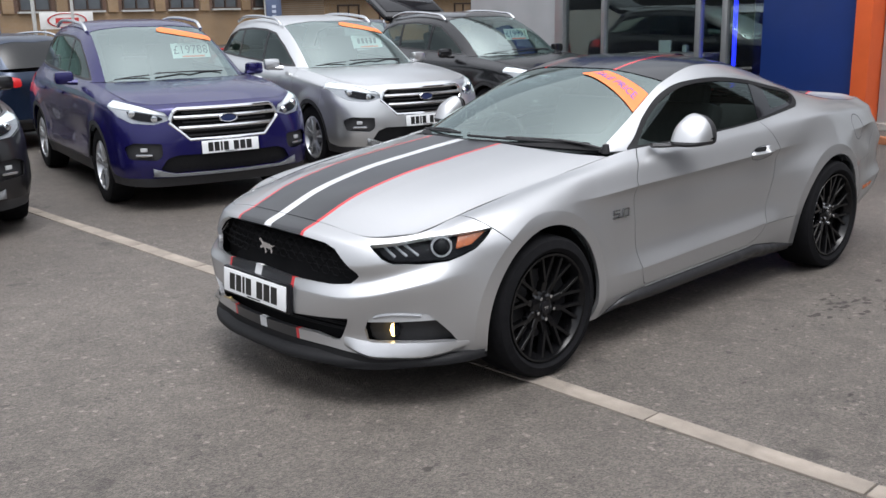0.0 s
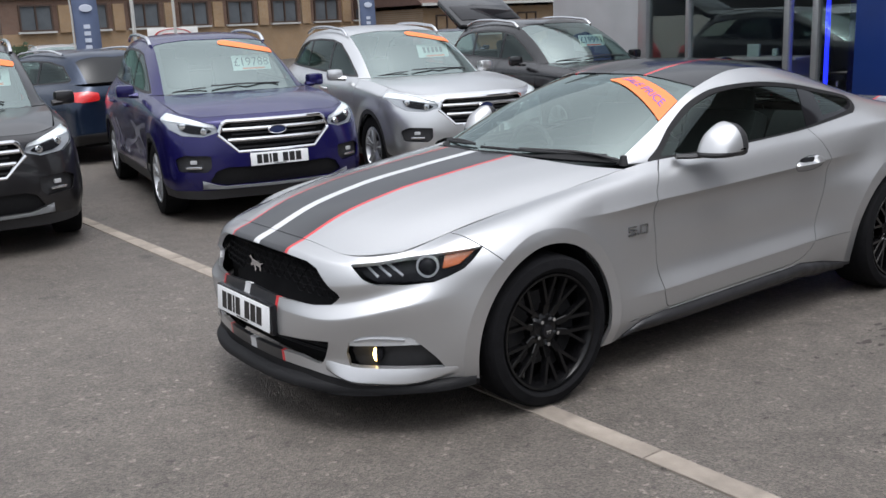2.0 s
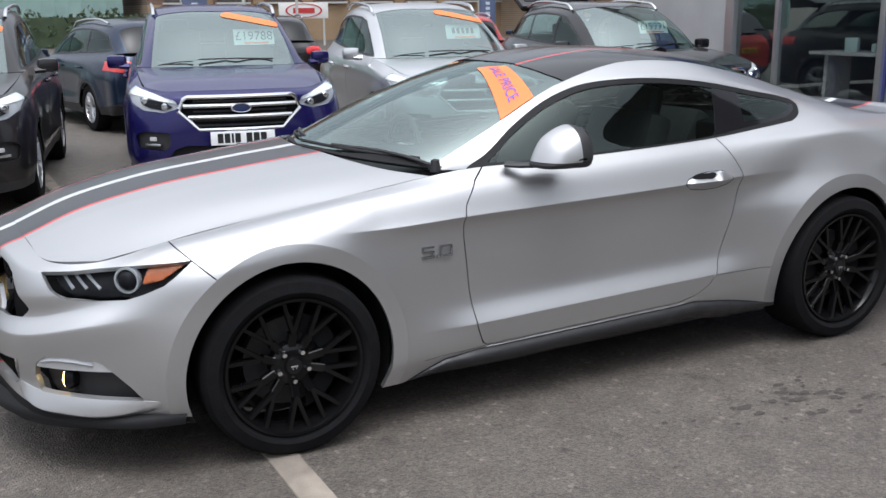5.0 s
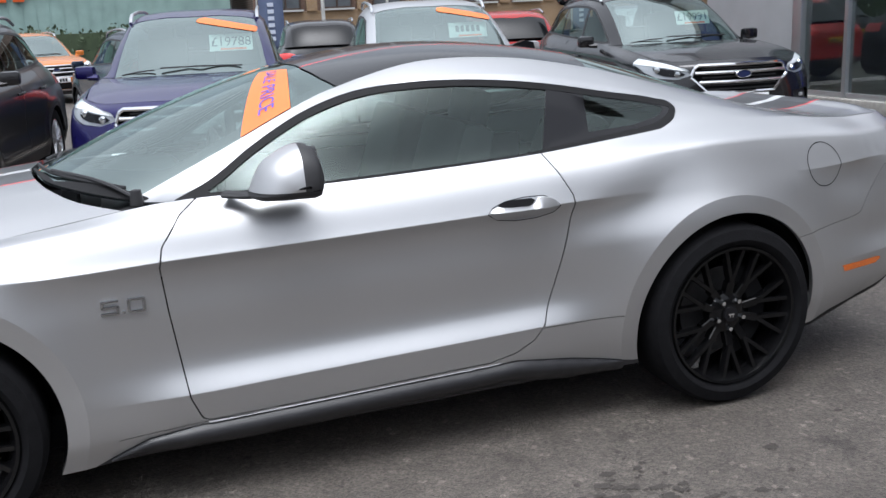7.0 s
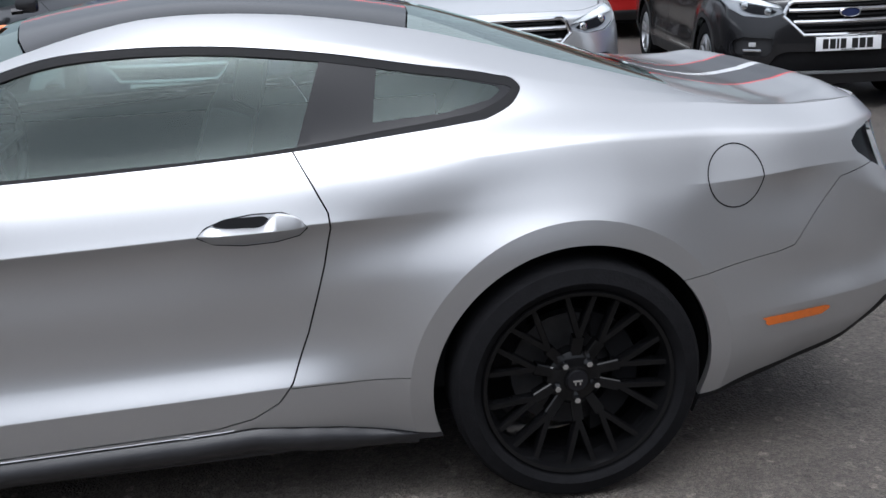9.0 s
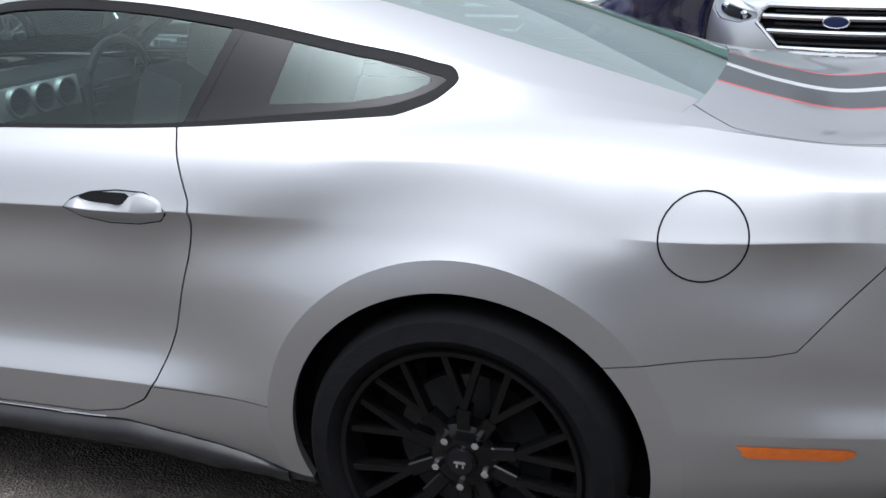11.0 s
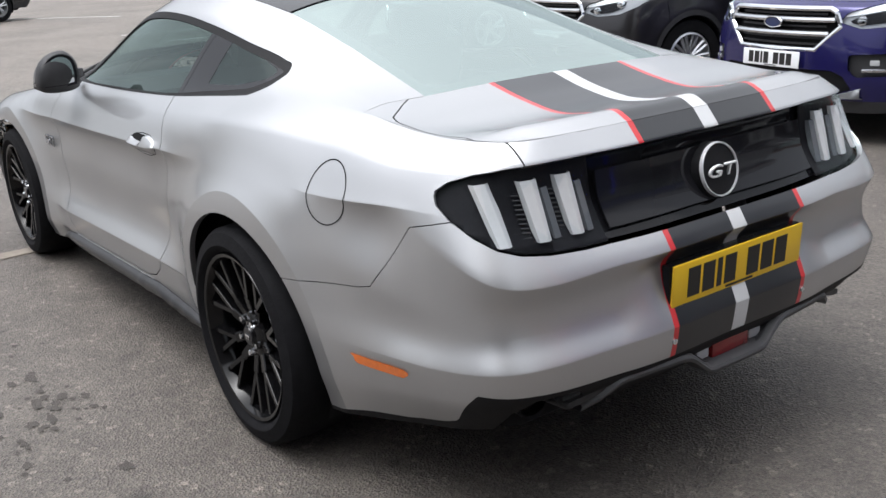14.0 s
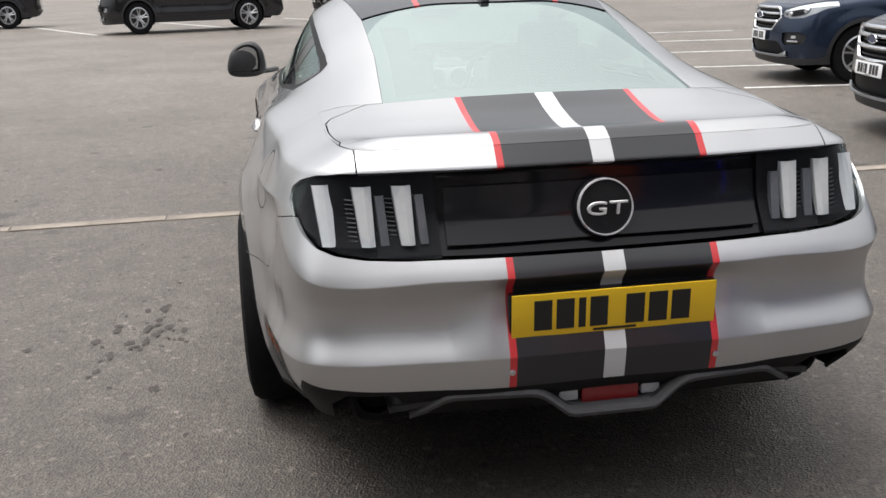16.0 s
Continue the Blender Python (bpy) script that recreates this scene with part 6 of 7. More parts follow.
    edge = lambda V: np.minimum(np.minimum(-sl(V), -iny(V)), V[:, 2] - 1.07) - .045
    one("windscreen_border", clip((scr[0] - (0, 0, .008), scr[1]), edge, -1), M_GLOSSBLACK, "", 0)
    one("roof", clip(clip(cen, lambda V: sl(V) - .004, 1), lambda V: bl(V) + .003, -1), body, "", .01)
    rw = clip(cen, lambda V: bl(V) - .003, 1)
    if not hatch_open:
        one("rear_window", (rw[0] - (.004, 0, 0), rw[1]), M_DARKGLASS, "dark rear window", 0)
    pil = clip(rail, sg, 1)
    two("roof_rail_panel", pil, body)
    wf = clip(clip(G, sg, -1), lambda V: sg(V) + .022, 1)
    two("window_frame", (wf[0] - (0, .002, 0), wf[1]), M_PLASTIC)
    gls = clip(G, lambda V: sg(V) + .02, -1)
    for x0, x1, nm in ((-1, .185, "front_door_glass"), (.235, .985, "rear_door_glass"), (1.035, 2, "quarter_glass")):
        gg = clip(clip(gls, lambda V: V[:, 0] - x0, 1), lambda V: V[:, 0] - x1, -1)
        for o in two(nm, (gg[0] - (0, .006, 0), gg[1]), M_GLASS, "", 0):
            o.visible_shadow = False
    for x0, x1 in ((.18, .24), (.98, 1.04)):
        gg = clip(clip(gls, lambda V: V[:, 0] - x0, 1), lambda V: V[:, 0] - x1, -1)
        two("window_post", (gg[0] - (0, .003, 0), gg[1]), M_GLOSSBLACK, "", 0)
    for sd in (1, -1):
        f = (lambda vf: vf) if sd > 0 else flip
        part("roof_bar", f(tube(cr(np.array([(.02, .60, 1.525), (.12, .60, 1.585), (.35, .602, 1.615), (.8, .60, 1.64), (1.25, .59, 1.625), (1.48, .575, 1.575)]), 4), .018, 8)), M_SATIN, car, "silver roof rail")
        part("door_mirror", f(join(moved(box(0, 0, 0, .11, .18, .125, .04), Matrix.Translation((-.50, .975, 1.105)) @ pose(0, 0, 0, 0, 0, -10)), tube([(-.55, .86, 1.06), (-.53, .95, 1.065)], .03, 6))), body, car, "door mirror housing")
        for x in (.0, .9):
            part("door_handle", f(tube([(x, .90, .93), (x + .03, .925, .935), (x + .17, .925, .94), (x + .20, .90, .94)], .014, 6)), body, car)
        for ax in (-1.345, 1.345):
            part("wheel_arch_liner", f(lathe_arc(ax, .345, .372, .60, .88)), M_DARK, car)
        alloy_wheel(car, -1.345, sd * .79, .345, .23, wheels)
        alloy_wheel(car, 1.345, sd * .79, .345, .23, wheels)
        part("front_seat", join(box(.15, sd * .38, .72, .5, .5, .16, .05), moved(box(0, 0, 0, .14, .5, .62, .05), Matrix.Translation((.47, sd * .38, 1.06)) @ pose(0, 0, 0, 0, 14, 0)), box(.58, sd * .38, 1.40, .09, .27, .17, .04)), M_LEATHER, car, "dark front seat")
    part("underbody", box(0, 0, .33, 3.9, 1.30, .20, .03), M_DARK, car)
    part("cabin_tub", join(box(.4, 0, .55, 2.6, 1.55, .06), box(-.95, 0, .75, .08, 1.55, .5), box(-.72, 0, 1.0, .45, 1.36, .14, .05), box(1.5, 0, .95, .5, 1.4, .5, .05)), M_LEATHER, car, "dark dashboard and floor")
    part("wiper", tube([(-.955, -.45, 1.122), (-1.04, -.1, 1.136), (-1.035, .25, 1.134)], .007, 5), M_PLASTIC, car, "black wiper blade")
    part("wiper", tube([(-1.035, .3, 1.120), (-.97, .45, 1.108), (-.88, .60, 1.082)], .006, 5), M_PLASTIC, car, "black wiper blade")
    part("interior_mirror", box(-.16, 0, 1.44, .06, .16, .09, .02), M_GLOSSBLACK, car)
    if sticker:
        area = poly([(.02, 1.515), (.08, 1.56), (.60, 1.45), (.60, 1.40)], (1, 2))
        panel("sale_sticker", flip(clip((scr[0] + (-.002, 0, .001), scr[1]), area, -1)), M_ORANGE, hub, nrm, "orange strip sticker", 0)
    if price or card_bars:
        c = np.array((-.355, -.345, 1.312))
        tilt = Matrix.Translation(c) @ pose(0, 0, 0, 62, 0, -90)
        card = part("price_card", box(0, 0, 0, .40, .17, .002), M_CARD, car, "pale price card behind the windscreen", at=tilt)
        part("card_strip", box(.02, -.066, .0016, .24, .02, .0012), M_ORANGE, card)
        if price:
            letters("£" + price, .135, .0008, M_CARDINK, card, Matrix.Translation((0, -.035, .002)), "price_text", sx=.92, align="CENTER")
        else:
            part("price_mark", join(*[box(-.11 + .055 * k, .012, .0016, .035, .07, .001) for k in range(5)]), M_CARDINK, card)
    if hatch_open:
        hx = moved(box(.40, 0, 0, .85, 1.16, .10, .04), Matrix.Translation((1.74, 0, 1.56)) @ pose(0, 0, 0, 0, -28, 0))
        th = part("tailgate", hx, body, car, "raised open tailgate")
        part("rear_window", moved(box(.33, 0, .052, .45, 1.0, .02, .005), Matrix.Translation((1.74, 0, 1.56)) @ pose(0, 0, 0, 0, -28, 0)), M_GLOSSBLACK, th)
    return car


def stand(fx, fy, heading, sx=1.0):
    """Pose of a car whose nose is at (fx, fy) and points along heading (degrees from +x)."""
    h = radians(heading)
    cx, cy = fx - 2.29 * sx * math.cos(h), fy - 2.29 * sx * math.sin(h)
    return pose(cx, cy, 0, 0, 0, heading + 180)


P_BLUE = paint("deep_blue_paint", (0.010, 0.008, 0.085), 0.40, 0.25, coat=0.5, coat_rough=0.03)
P_PALE = paint("moondust_paint", (0.66, 0.67, 0.68), 0.85, 0.28)
P_BLACK = paint("black_paint", (0.016, 0.016, 0.018), 0.4, 0.2, coat=0.55, coat_rough=0.04)
P_GREY = paint("dark_grey_paint", (0.026, 0.025, 0.027), 0.6, 0.28, coat=0.5, coat_rough=0.05)
P_NAVY = paint("navy_paint", (0.016, 0.028, 0.055), 0.5, 0.25)
P_RED = paint("red_paint", (0.40, 0.016, 0.014), 0.3, 0.25)
P_ORNG = paint("orange_paint", (0.62, 0.20, 0.03), 0.3, 0.25)
ROW = "sport utility cars in the display row"
suv(stand(-.20, 3.82, -100), P_BLUE, "deep blue sport utility car with price card, on asphalt", "19788", ROW)
suv(stand(2.25, 3.96, -100), P_PALE, "pale silver sport utility car with price card, on asphalt", "", ROW, card_bars=True)
suv(stand(5.08, 4.08, -99), P_BLACK, "black sport utility car with raised tailgate, on asphalt", "19991", ROW, hatch_open=True, sticker=False)
suv(stand(-2.75, 4.0, -100), P_GREY, "dark grey sport utility car with price card, on asphalt", "", ROW, card_bars=True, wheels=10)
suv(stand(-7.0, 5.2, -100), P_NAVY, "navy sport utility car beside the display row", "", ROW, sticker=False)
BEHIND = "hatchbacks parked behind the row"
HB = (.97, .97, .90)
suv(stand(-.38, 13.6, 100), P_NAVY, "navy hatchback parked tail-on behind the blue car", "", BEHIND, scale=HB, sticker=False, name="hatchback_car", wheels=7)
suv(stand(6.4, 14.6, 78), P_RED, "red hatchback parked tail-on behind the row", "", BEHIND, scale=HB, sticker=False, name="hatchback_car")
suv(stand(3.7, 17.0, 80), P_BLACK, "black hatchback parked tail-on behind the row", "", BEHIND, scale=HB, sticker=False, name="hatchback_car")
suv(stand(9.5, 14.5, -130), P_NAVY, "navy hatchback with window card behind the row", "", BEHIND, scale=HB, sticker=False, name="hatchback_car")
suv(stand(-1.5, 18.0, -75), P_ORNG, "orange hatchback parked behind the row", "", BEHIND, scale=HB, sticker=False, name="hatchback_car")
suv(stand(3.4, 22.0, -95), P_PALE, "pale hatchback parked far behind the row", "", BEHIND, scale=HB, sticker=False, name="hatchback_car")
FAR = "dark vans at the far side of the lot"
VAN = (1.1, 1.05, 1.25)
for x, y, h in ((-24.0, -5.6, -80), (-26.5, 0.4, -80), (-30.0, -13.5, -80)):
    suv(stand(x, y, h, 1.1), P_BLACK, "black van parked at the far side of the lot", "", FAR, scale=VAN, sticker=False, name="van", category="van")

# ---- showroom ----
M_WALLGREY = material("pale_grey_cladding", (0.42, 0.43, 0.44), 0.5, vary=0.06, scale=3, stain=0.08)
M_FRAME = material("grey_aluminium", (0.45, 0.46, 0.47), 0.35, 0.7, vary=0.05)
M_BLUEWALL = material("royal_blue_panel", (0.008, 0.032, 0.17), 0.35, vary=0.08, scale=2, stain=0.1)
M_ORANGEWALL = material("orange_panel", (0.78, 0.13, 0.03), 0.4, vary=0.06, scale=3, stain=0.1)
M_SHOPGLASS = glass("shop_glass", (0.80, 0.82, 0.82), 0.0, 2.1)
M_NAVYWALL = material("navy_partition", (0.012, 0.014, 0.05), 0.4, vary=0.1)
M_SHOPDARK = material("dim_shop_wall", (0.48, 0.44, 0.41), 0.7, vary=0.15, scale=2)
M_LED = glow("blue_light_strip", (0.02, 0.03, 1.0), 2.2)
M_DESK = material("white_desk", (0.7, 0.7, 0.68), 0.4, vary=0.04)
M_SIGN = material("white_sign_letters", (0.55, 0.6, 0.7), 0.5)
XF = 8.5


def showroom():
    b = thing("showroom", "glass-fronted car showroom with royal blue and orange portal", "showroom", kind="structure")
    part("floor_slab", box(XF + 5, 4.6, .03, 10.2, 9.0, .10), M_CONCRETE, b)
    part("plinth", box(XF - .06, 5.6, .08, .18, 4.2, .16, .01), M_CONCRETE, b)
    part("roof_slab", box(XF + 5, 5, 5.2, 10.4, 12, .4), M_WALLGREY, b)
    part("back_wall", box(XF + 9.9, 5, 2.6, .2, 12, 5.0), M_SHOPDARK, b)
    part("end_wall", box(XF + 5, 9.6, 2.6, 10, .2, 5.0), M_WALLGREY, b)
    part("end_wall", box(XF + 5, 1.2, 2.6, 10, .2, 5.0), M_SHOPDARK, b)
    part("ceiling", box(XF + 5, 5.4, 3.6, 9.6, 8.2, .1), M_SHOPDARK, b)
    part("grey_pier", box(XF + .1, 8.55, 2.6, .3, 2.0, 5.2, .01), M_WALLGREY, b)
    part("grey_pier", box(XF - .02, 7.46, 2.6, .14, .18, 5.2, .01), M_FRAME, b)
    for y, w in ((6.54, .07), (4.74, .085), (4.28, .09)):
        part("mullion", box(XF, y, 2.6, .12, w, 5.0, .008), M_FRAME, b, "grey aluminium mullion")
    for y0, y1 in ((6.58, 7.37), (4.79, 6.50), (4.33, 4.69), (3.62, 4.23)):
        part("pane", box(XF, (y0 + y1) / 2, 1.9, .012, y1 - y0, 3.5), M_SHOPGLASS, b, "reflecting shop window").visible_shadow = False
    part("transom", box(XF, 5.5, .18, .08, 3.8, .10, .006), M_FRAME, b)
    part("fascia", box(XF - .05, 5.6, 4.4, .25, 4.2, 1.6, .01), M_BLUEWALL, b)
    portal = part("blue_portal", box(XF + .15, 2.90, 2.7, .7, 1.36, 5.4, .01), M_BLUEWALL, b, "royal blue portal panel")
    part("portal_edge", box(XF + .12, 2.10, 2.7, .8, .22, 5.4, .01), M_ORANGEWALL, portal, "orange portal edge")
    part("grey_return", box(XF + .5, 1.75, 2.7, .8, .46, 5.4, .01), M_WALLGREY, b)
    part("navy_partition", box(XF + 1.1, 3.95, 1.6, .1, .95, 3.2), M_NAVYWALL, b)
    part("light_strip", box(XF + .55, 4.46, 1.4, .04, .05, 2.4), M_LED, b, "blue light strip")
    letters("discover", .14, .006, M_SIGN, b, Matrix.Translation((XF + 1.04, 4.36, 1.78)) @ pose(0, 0, 0, 90, 0, -90), "wall_text")
    part("desk", join(box(XF + .9, 5.75, .88, .6, 1.5, .05, .01), box(XF + 1.0, 5.2, .45, .5, .06, .85), box(XF + 1.0, 6.3, .45, .5, .06, .85)), M_DESK, b, "white reception desk")
    part("leaflet_stand", join(box(XF + .8, 5.9, 1.0, .06, .22, .20, .01), box(XF + .8, 5.5, .97, .08, .08, .12, .02)), M_CARD, b)


showroom()


def desk_chair(x, y):
    c = thing("office_chair", "dark padded chair inside the showroom", "chair", "showroom chairs", at=Matrix.Translation((x, y, .08)))
    part("seat", box(0, 0, .45, .48, .48, .10, .04), M_LEATHER, c)
    part("backrest", box(.2, 0, .82, .08, .46, .55, .04), M_LEATHER, c)
    part("stem", tube([(0, 0, .05), (0, 0, .42)], .03, 8), M_CHROME, c)
    part("base", lathe([(0, .06), (.25, .03), (.26, .0)], 16, "z"), M_CHROME, c)


desk_chair(XF + 1.9, 5.1)
desk_chair(XF + 1.9, 4.62)


# ---- brick block behind the lot ----
def brick(name, a, b, mortar, sc):
    m = bpy.data.materials.new(name)
    m.use_nodes = True
    nt = m.node_tree
    bs = nt.nodes["Principled BSDF"]
    bs.inputs["Roughness"].default_value = .9
    tc = nt.nodes.new("ShaderNodeTexCoord")
    sp = nt.nodes.new("ShaderNodeSeparateXYZ")
    cb = nt.nodes.new("ShaderNodeCombineXYZ")
    nt.links.new(tc.outputs["Object"], sp.inputs[0])
    nt.links.new(sp.outputs["X"], cb.inputs["X"])
    nt.links.new(sp.outputs["Z"], cb.inputs["Y"])
    bt = nt.nodes.new("ShaderNodeTexBrick")
    bt.inputs["Color1"].default_value, bt.inputs["Color2"].default_value, bt.inputs["Mortar"].default_value = (*a, 1), (*b, 1), (*mortar, 1)
    bt.inputs["Scale"].default_value = sc
    bt.inputs["Mortar Size"].default_value = .03
    nt.links.new(cb.outputs[0], bt.inputs["Vector"])
    n = nt.nodes.new("ShaderNodeTexNoise")
    n.inputs["Scale"].default_value = .7
    nt.links.new(tc.outputs["Object"], n.inputs["Vector"])
    mr = nt.nodes.new("ShaderNodeMapRange")
    mr.inputs["To Min"].default_value, mr.inputs["To Max"].default_value = .7, 1.3
    nt.links.new(n.outputs["Fac"], mr.inputs["Value"])
    sc_ = nt.nodes.new("ShaderNodeVectorMath")
    sc_.operation = "SCALE"
    nt.links.new(bt.outputs[0], sc_.inputs[0])
    nt.links.new(mr.outputs[0], sc_.inputs["Scale"])
    nt.links.new(sc_.outputs[0], bs.inputs["Base Color"])
    return m


M_BUFF = brick("buff_brick", (.31, .20, .10), (.26, .16, .075), (.30, .25, .20), 4.5)
M_BROWN = brick("brown_brick", (.16, .09, .06), (.12, .065, .045), (.17, .14, .12), 4.5)
M_WINFRAME = material("dark_brown_frame", (.05, .03, .022), .5, vary=.15)
M_PANE = material("dim_window_pane", (.09, .10, .11), .08, vary=.3, scale=1.5, coat=.5)
M_ROOFTILE = material("brown_roof_tiles", (.085, .05, .04), .85, vary=.25, scale=5, bump=.4, bump_scale=9)
M_TEAL = material("teal_cladding", (.25, .36, .335), .6, vary=.1, scale=2, stain=.12)
M_GREYTRIM = material("pale_trim", (.45, .45, .43), .6, vary=.1)


def window(parent, x, y, z, w, h):
    f = part("window", join(box(x, y, z + h / 2 - .04, w, .12, .08), box(x, y, z - h / 2 + .04, w, .12, .08), box(x - w / 2 + .04, y, z, .08, .12, h - .16), box(x + w / 2 - .04, y, z, .08, .12, h - .16), box(x, y, z, .07, .12, h - .16)), M_WINFRAME, parent, smooth=0)
    for s in (-1, 1):
        part("pane", box(x + s * w / 4, y + .03, z, w / 2 - .1, .02, h - .16), M_PANE, f, smooth=0)
    part("sill", box(x, y - .08, z - h / 2 - .05, w + .2, .22, .09), M_GREYTRIM, f, smooth=0)


def brick_block():
    b = thing("brick_building", "two-storey buff and brown brick offices with brown window frames", "building")
    y = 46.0
    part("wall", box(26, y + 4, .95, 38, 8, 1.9), M_BUFF, b, "buff brick lower wall", smooth=0)
    part("wall", box(26, y + 4, 4.6, 38, 7.9, 5.4), M_BROWN, b, "brown brick upper wall", smooth=0)
    for k in range(14):
        x = 8.6 + 2.65 * k
        part("pier", box(x + 1.32, y - .02, 2.55, .55, .18, 1.3), M_BUFF, b, smooth=0)
        window(b, x, y + .0, 2.62, 1.55, 1.25)
        window(b, x, y + .0, 5.3, 1.55, 1.35)
    part("string_course", box(26, y - .03, 3.9, 38, .14, .8), M_BUFF, b, smooth=0)
    part("roof", prism([(y - .6, 7.2), (y + 9, 7.2), (y + 4.2, 10.2)], 39, (1, 2), 6.5), M_ROOFTILE, b, smooth=0)
    w = thing("brick_wing", "single-storey brick wing with low brown tiled roof", "building")
    y = 40.0
    part("wall", box(38, y + 3, 1.2, 22, 6, 2.4), M_BUFF, w, smooth=0)
    for k in range(7):
        window(w, 28.6 + 2.9 * k, y - .01, 1.5, 1.5, 1.1)
    part("roof", prism([(y - .7, 2.6), (y + 6.7, 2.6), (y + 3, 5.2)], 23, (1, 2), 26.5), M_ROOFTILE, w, smooth=0)
    part("gutter", box(38, y - .72, 2.6, 23, .12, .14), M_GREYTRIM, w, smooth=0)


brick_block()


def teal_shed():
    s = thing("teal_shed", "long teal clad retail shed with orange letter shapes", "building")
    y = 47.0
    part("wall", box(-14, y + 5, 3.5, 40, 10, 7), M_TEAL, s, smooth=0)
    for k in range(66):
        part("rib", box(-33.7 + .6 * k, y - .02, 3.5, .06, .06, 7), M_TEAL, s, smooth=0)
    part("eaves", box(-14, y - .1, 7.0, 40.4, .5, .4), M_GREYTRIM, s, smooth=0)
    sign = part("sign_band", box(-6.5, y - .08, 3.3, 9, .08, .25), M_TEAL, s, smooth=0)
    for k in range(9):
        part("letter_shape", box(-10 + .78 * k, y - .16, 3.3, .5, .08, .8 if k % 3 else .95, .03), M_ORANGEWALL, sign, "orange letter block")


teal_shed()


def hedge():
    """A clipped hedge of many small leaves before the teal shed."""
    rng = np.random.default_rng(5)
    V, F = [], []
    for k in range(5200):
        x, z = rng.uniform(-30, 7.5), rng.uniform(0, 1) ** .8
        top = 1.55 + .18 * math.sin(x * 1.7) + .1 * math.sin(x * 5.1)
        y = 44.2 + rng.uniform(-.7, .7) + (rng.uniform(-.1, .1))
        c = np.array((x, y, z * top + rng.normal(0, .04)))
        a = rng.normal(size=3)
        a /= np.linalg.norm(a)
        bvec = np.cross(a, rng.normal(size=3))
        bvec /= np.linalg.norm(bvec)
        s = rng.uniform(.07, .15)
        i = len(V)
        V += [c - a * s, c + bvec * s * .6, c + a * s, c - bvec * s * .6]
        F.append((i, i + 1, i + 2, i + 3))
    m = material("hedge_leaves", (.035, .055, .025), .6, vary=.4, scale=3)
    core = box(-11, 44.2, .7, 37, .9, 1.3)
    tagged(part("hedge", join((np.array(V), F), core), m, smooth=0, fix=False), "dark green clipped hedge", "hedge", kind="stuff")


hedge()


def feather_flag(x, y, h=3.6, turn=0):
    f = thing("feather_flag", "tall grey-blue feather banner with pale lettering bars", "flag", "forecourt feather flags", at=pose(x, y, 0, 0, 0, turn))
    part("pole", tube(cr(np.array([(0, 0, 0), (0, 0, h * .6), (.03, 0, h * .88), (.3, 0, h), (.55, 0, h * .97)]), 5), .022, 8), M_GREYTRIM, f)
    P = np.array([[(.03 + .0 * z, .012 * math.sin(z * 3), z), (.35, .04 * math.sin(z * 2.2 + 1), z), (min(.66, .66 - .0 * z), .03 * math.sin(z * 2 + 2), z + .05)] for z in np.linspace(.7, h - .15, 14)])
    part("banner", quads(P), M_FLAG, f, thick=.006)
    part("foot", box(.0, 0, .05, .5, .5, .10, .03), M_PLASTIC, f)
    part("mark", moved(lathe([(0, -.02), (.16, -.015), (.17, 0)], 20), Matrix.Translation((.35, -.05, 2.35)) @ Matrix.Diagonal((1, 1, .55, 1))), M_SIGN, f)
    for k in range(6):
        part("letter_bar", box(.33, -.055, 1.9 - .17 * k, .16, .01, .10), M_SIGN, f)


M_FLAG = material("grey_blue_banner", (.10, .13, .22), .7, vary=.1, scale=4)
feather_flag(3.3, 21.7)
feather_flag(14.5, 26.2)
feather_flag(-4.5, 22.0)


def hanging_board():
    b = thing("sign_board", "white roadside sign board with red oval", "sign", at=Matrix.Translation((12.4, 38.5, -.75)))
    part("board", box(0, 0, 2.3, 2.3, .06, .7, .01), M_DESK, b)
    part("oval", moved(lathe([(.78, -.05), (.86, -.05), (.86, -.03)], 32), Matrix.Translation((0, 0, 2.3)) @ Matrix.Diagonal((1, 1, .36, 1))), M_RED, b, "red oval outline")
    part("letter_bar", box(0, -.045, 2.3, 1.0, .02, .22), M_RED, b)
    for s in (-1, 1):
        part("post", box(s * .95, .05, 1.35, .08, .08, 1.3), M_GREYTRIM, b)


M_RED = material("sign_red", (.45, .03, .03), .5, vary=.1)
hanging_board()


def lamp_post(x, y):
    p = thing("lamp_post", "slim pale steel lamp post", "lamp post", "lamp posts", at=Matrix.Translation((x, y, 0)))
    part("pole", tube([(0, 0, 0), (0, 0, 3), (0, 0, 6)], .05, 10), M_GREYTRIM, p)
    part("lantern", box(0, -.25, 6.0, .2, .6, .1, .03), M_FRAME, p)


lamp_post(5.3, 23.0)
lamp_post(9.2, 30.0)


# ---- unseen walls, added to darken what the coupe's paint and glass reflect ----
M_RENDERWALL = material("grey_render", (.13, .12, .115), .9, vary=.12, scale=1.5, stain=.15)
M_DARKBRICK = material("dark_brown_wall", (.055, .045, .04), .9, vary=.2, scale=3, stain=.2)
tagged(part("unseen_wall_south", box(3.4, -10.6, 2.0, 14.0, .3, 4.0, .01), M_RENDERWALL, smooth=0), "plain grey rendered wall, added unseen to darken reflections", "wall", kind="structure")
tagged(part("unseen_wall_east", box(10.5, -8.6, 6.5, .3, 10.0, 13.0, .01), M_DARKBRICK, smooth=0), "plain tall dark brown wall, added unseen to darken reflections", "wall", kind="structure")


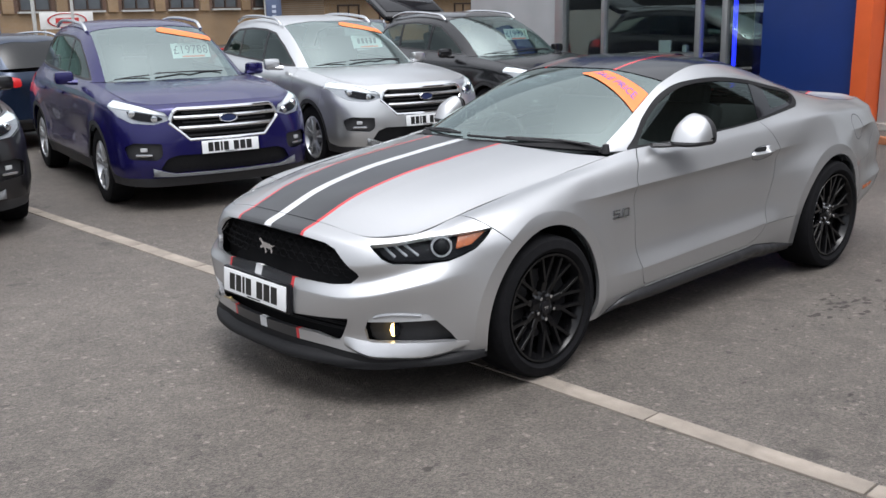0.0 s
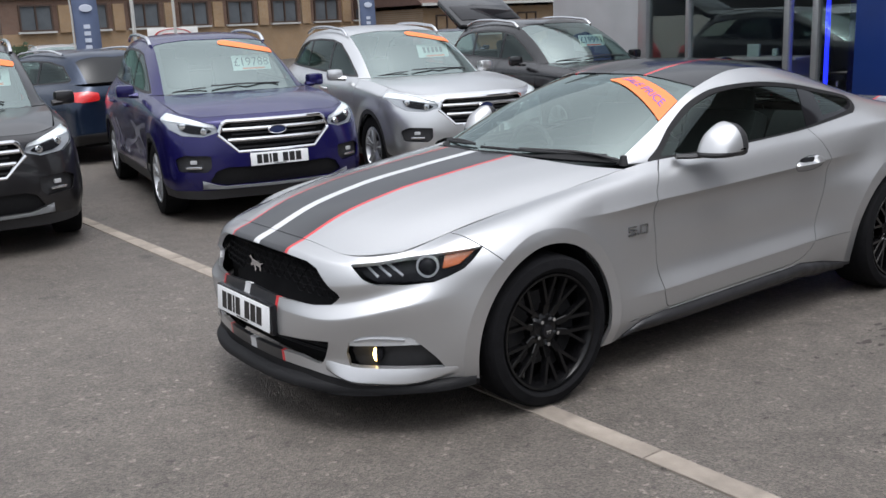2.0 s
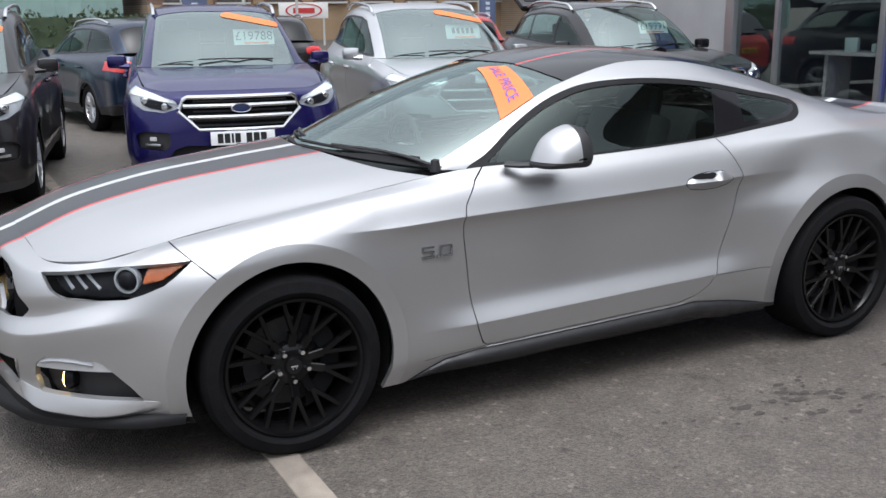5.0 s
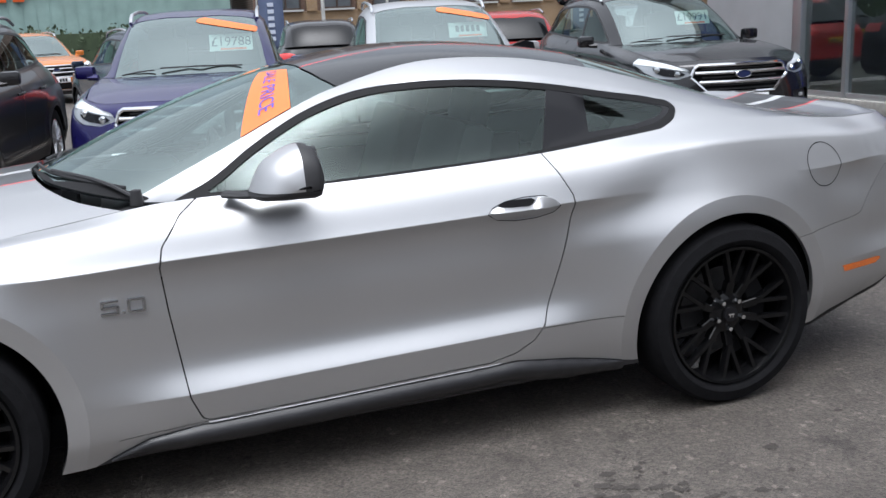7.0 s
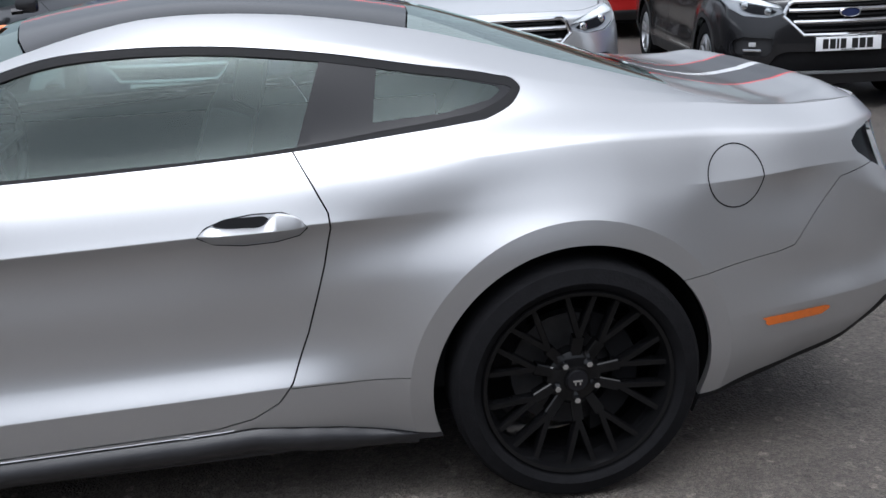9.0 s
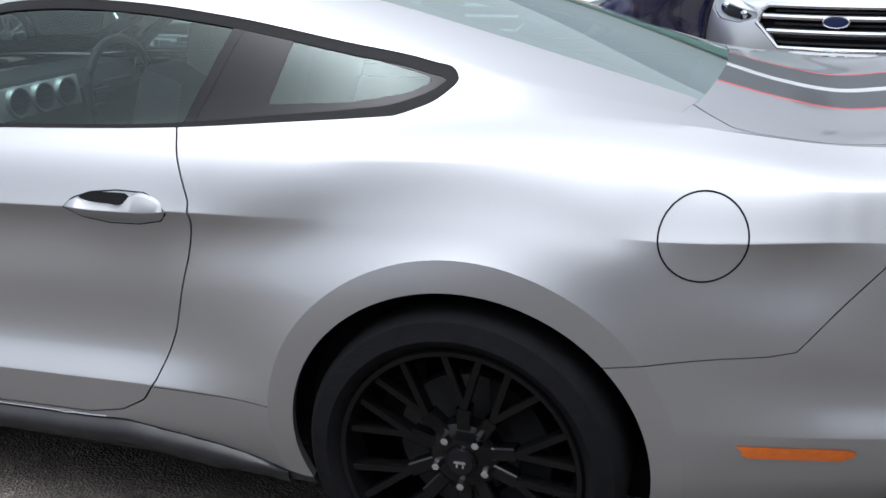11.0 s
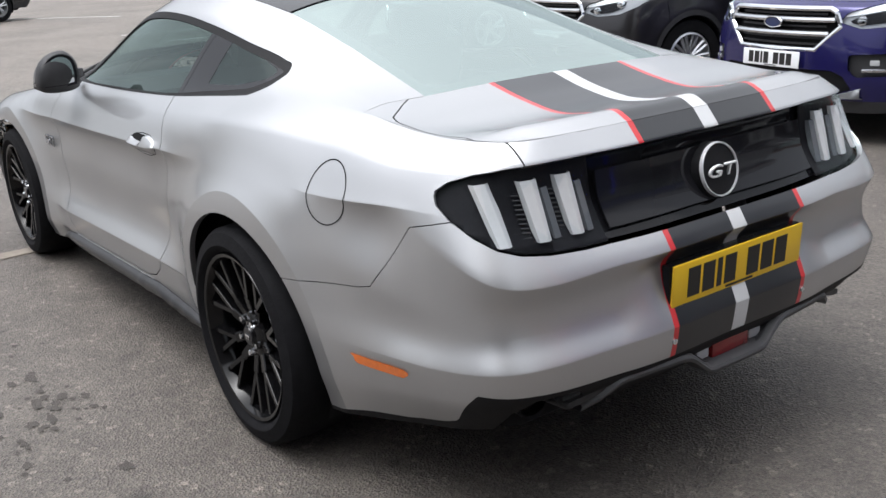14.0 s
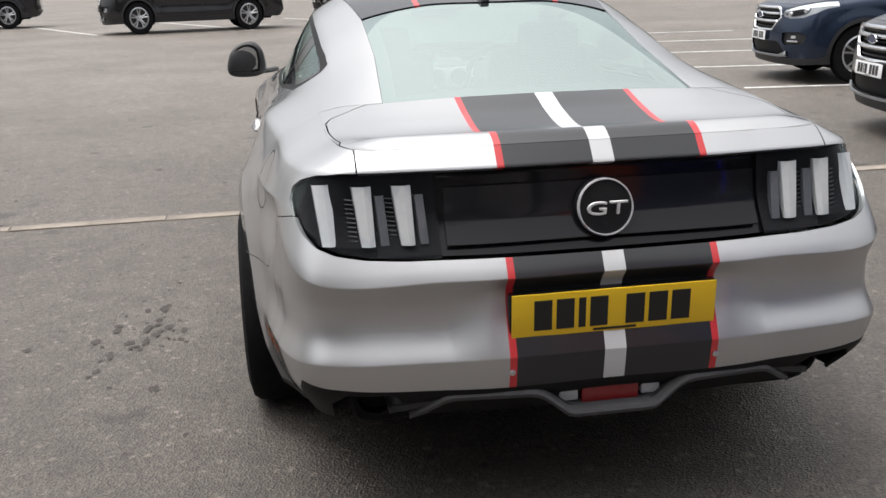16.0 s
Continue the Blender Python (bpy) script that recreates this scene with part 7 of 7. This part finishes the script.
# ---- damp spots beside the coupe ----
def damp_spots():
    rng = np.random.default_rng(11)
    V, F = [], []
    spots = [(rng.normal(.64, .22), rng.normal(-1.38, .10), abs(rng.normal(0, .012)) + .004) for _ in range(46)]
    spots += [(.60, -1.40, .022), (.68, -1.36, .018), (.50, -1.36, .016), (.80, -1.42, .015), (-3.05, -1.75, .03), (-2.2, -2.6, .018), (1.25, -1.30, .018)]
    spots += [(rng.uniform(-3.5, 3.5), rng.uniform(-3.0, -1.1), abs(rng.normal(0, .007)) + .004) for _ in range(60)]
    for at, (x, y, r) in enumerate(spots):
        n, i = 11, len(V)
        ph = rng.uniform(.6, 1.3, n)
        long_x = rng.uniform(1.0, 1.9)
        for k in range(n):
            a = 2 * math.pi * k / n
            V.append((x + r * long_x * ph[k] * math.cos(a), y + r * ph[k] * math.sin(a), .0025 + .00002 * at))
        F.append(tuple(range(i, i + n)))
    m = material("damp_asphalt", (.048, .042, .037), .8, vary=.3, scale=120, bump=.5, bump_scale=220)
    tagged(part("damp_spots", (np.array(V), F), m, smooth=0, fix=False), "small dark damp spots on the asphalt", "stains", kind="stuff")


damp_spots()


# ---- painted bay lines and kerb ----
def bay_line(x0, y0, x1, y1, w=.09):
    d = np.array((x1 - x0, y1 - y0))
    ln = np.hypot(*d)
    tagged(part("bay_line", moved(box(0, 0, .004, ln, w, .004), pose((x0 + x1) / 2, (y0 + y1) / 2, 0, 0, 0, math.degrees(math.atan2(d[1], d[0])))), M_WHITELINE, smooth=0), "worn white painted parking bay line", "marking", "bay lines", "structure")


for k in range(4):
    bay_line(-23.6, -5.6 + 4.2 * k, -30.5, -8.9 + 4.2 * k)
for k in range(6):
    x = -3.55 - 2.55 * k if k else 3.70
    bay_line(x, 4.6, x + .75, 9.0)


def brick_kerb():
    """A low brick kerb by the portal."""
    k = thing("brick_kerb", "low orange-brown brick kerb beside the portal", "kerb", kind="structure")
    m = material("kerb_brick", (.34, .13, .06), .85, vary=.25, scale=12, bump=.4, bump_scale=60)
    me = None
    for i in range(14):
        o = part("brick", box(0, 0, 0, .10, .21, .09, .008), m, k, at=pose(7.35 - .06 * i, 2.0 - .19 * i, .045, 0, 0, -17)) if me is None else new("brick", me)
        if me is not None:
            o.parent = k
            o.matrix_basis = pose(7.35 - .06 * i, 2.0 - .19 * i, .045, 0, 0, -17)
        me = o.data


brick_kerb()
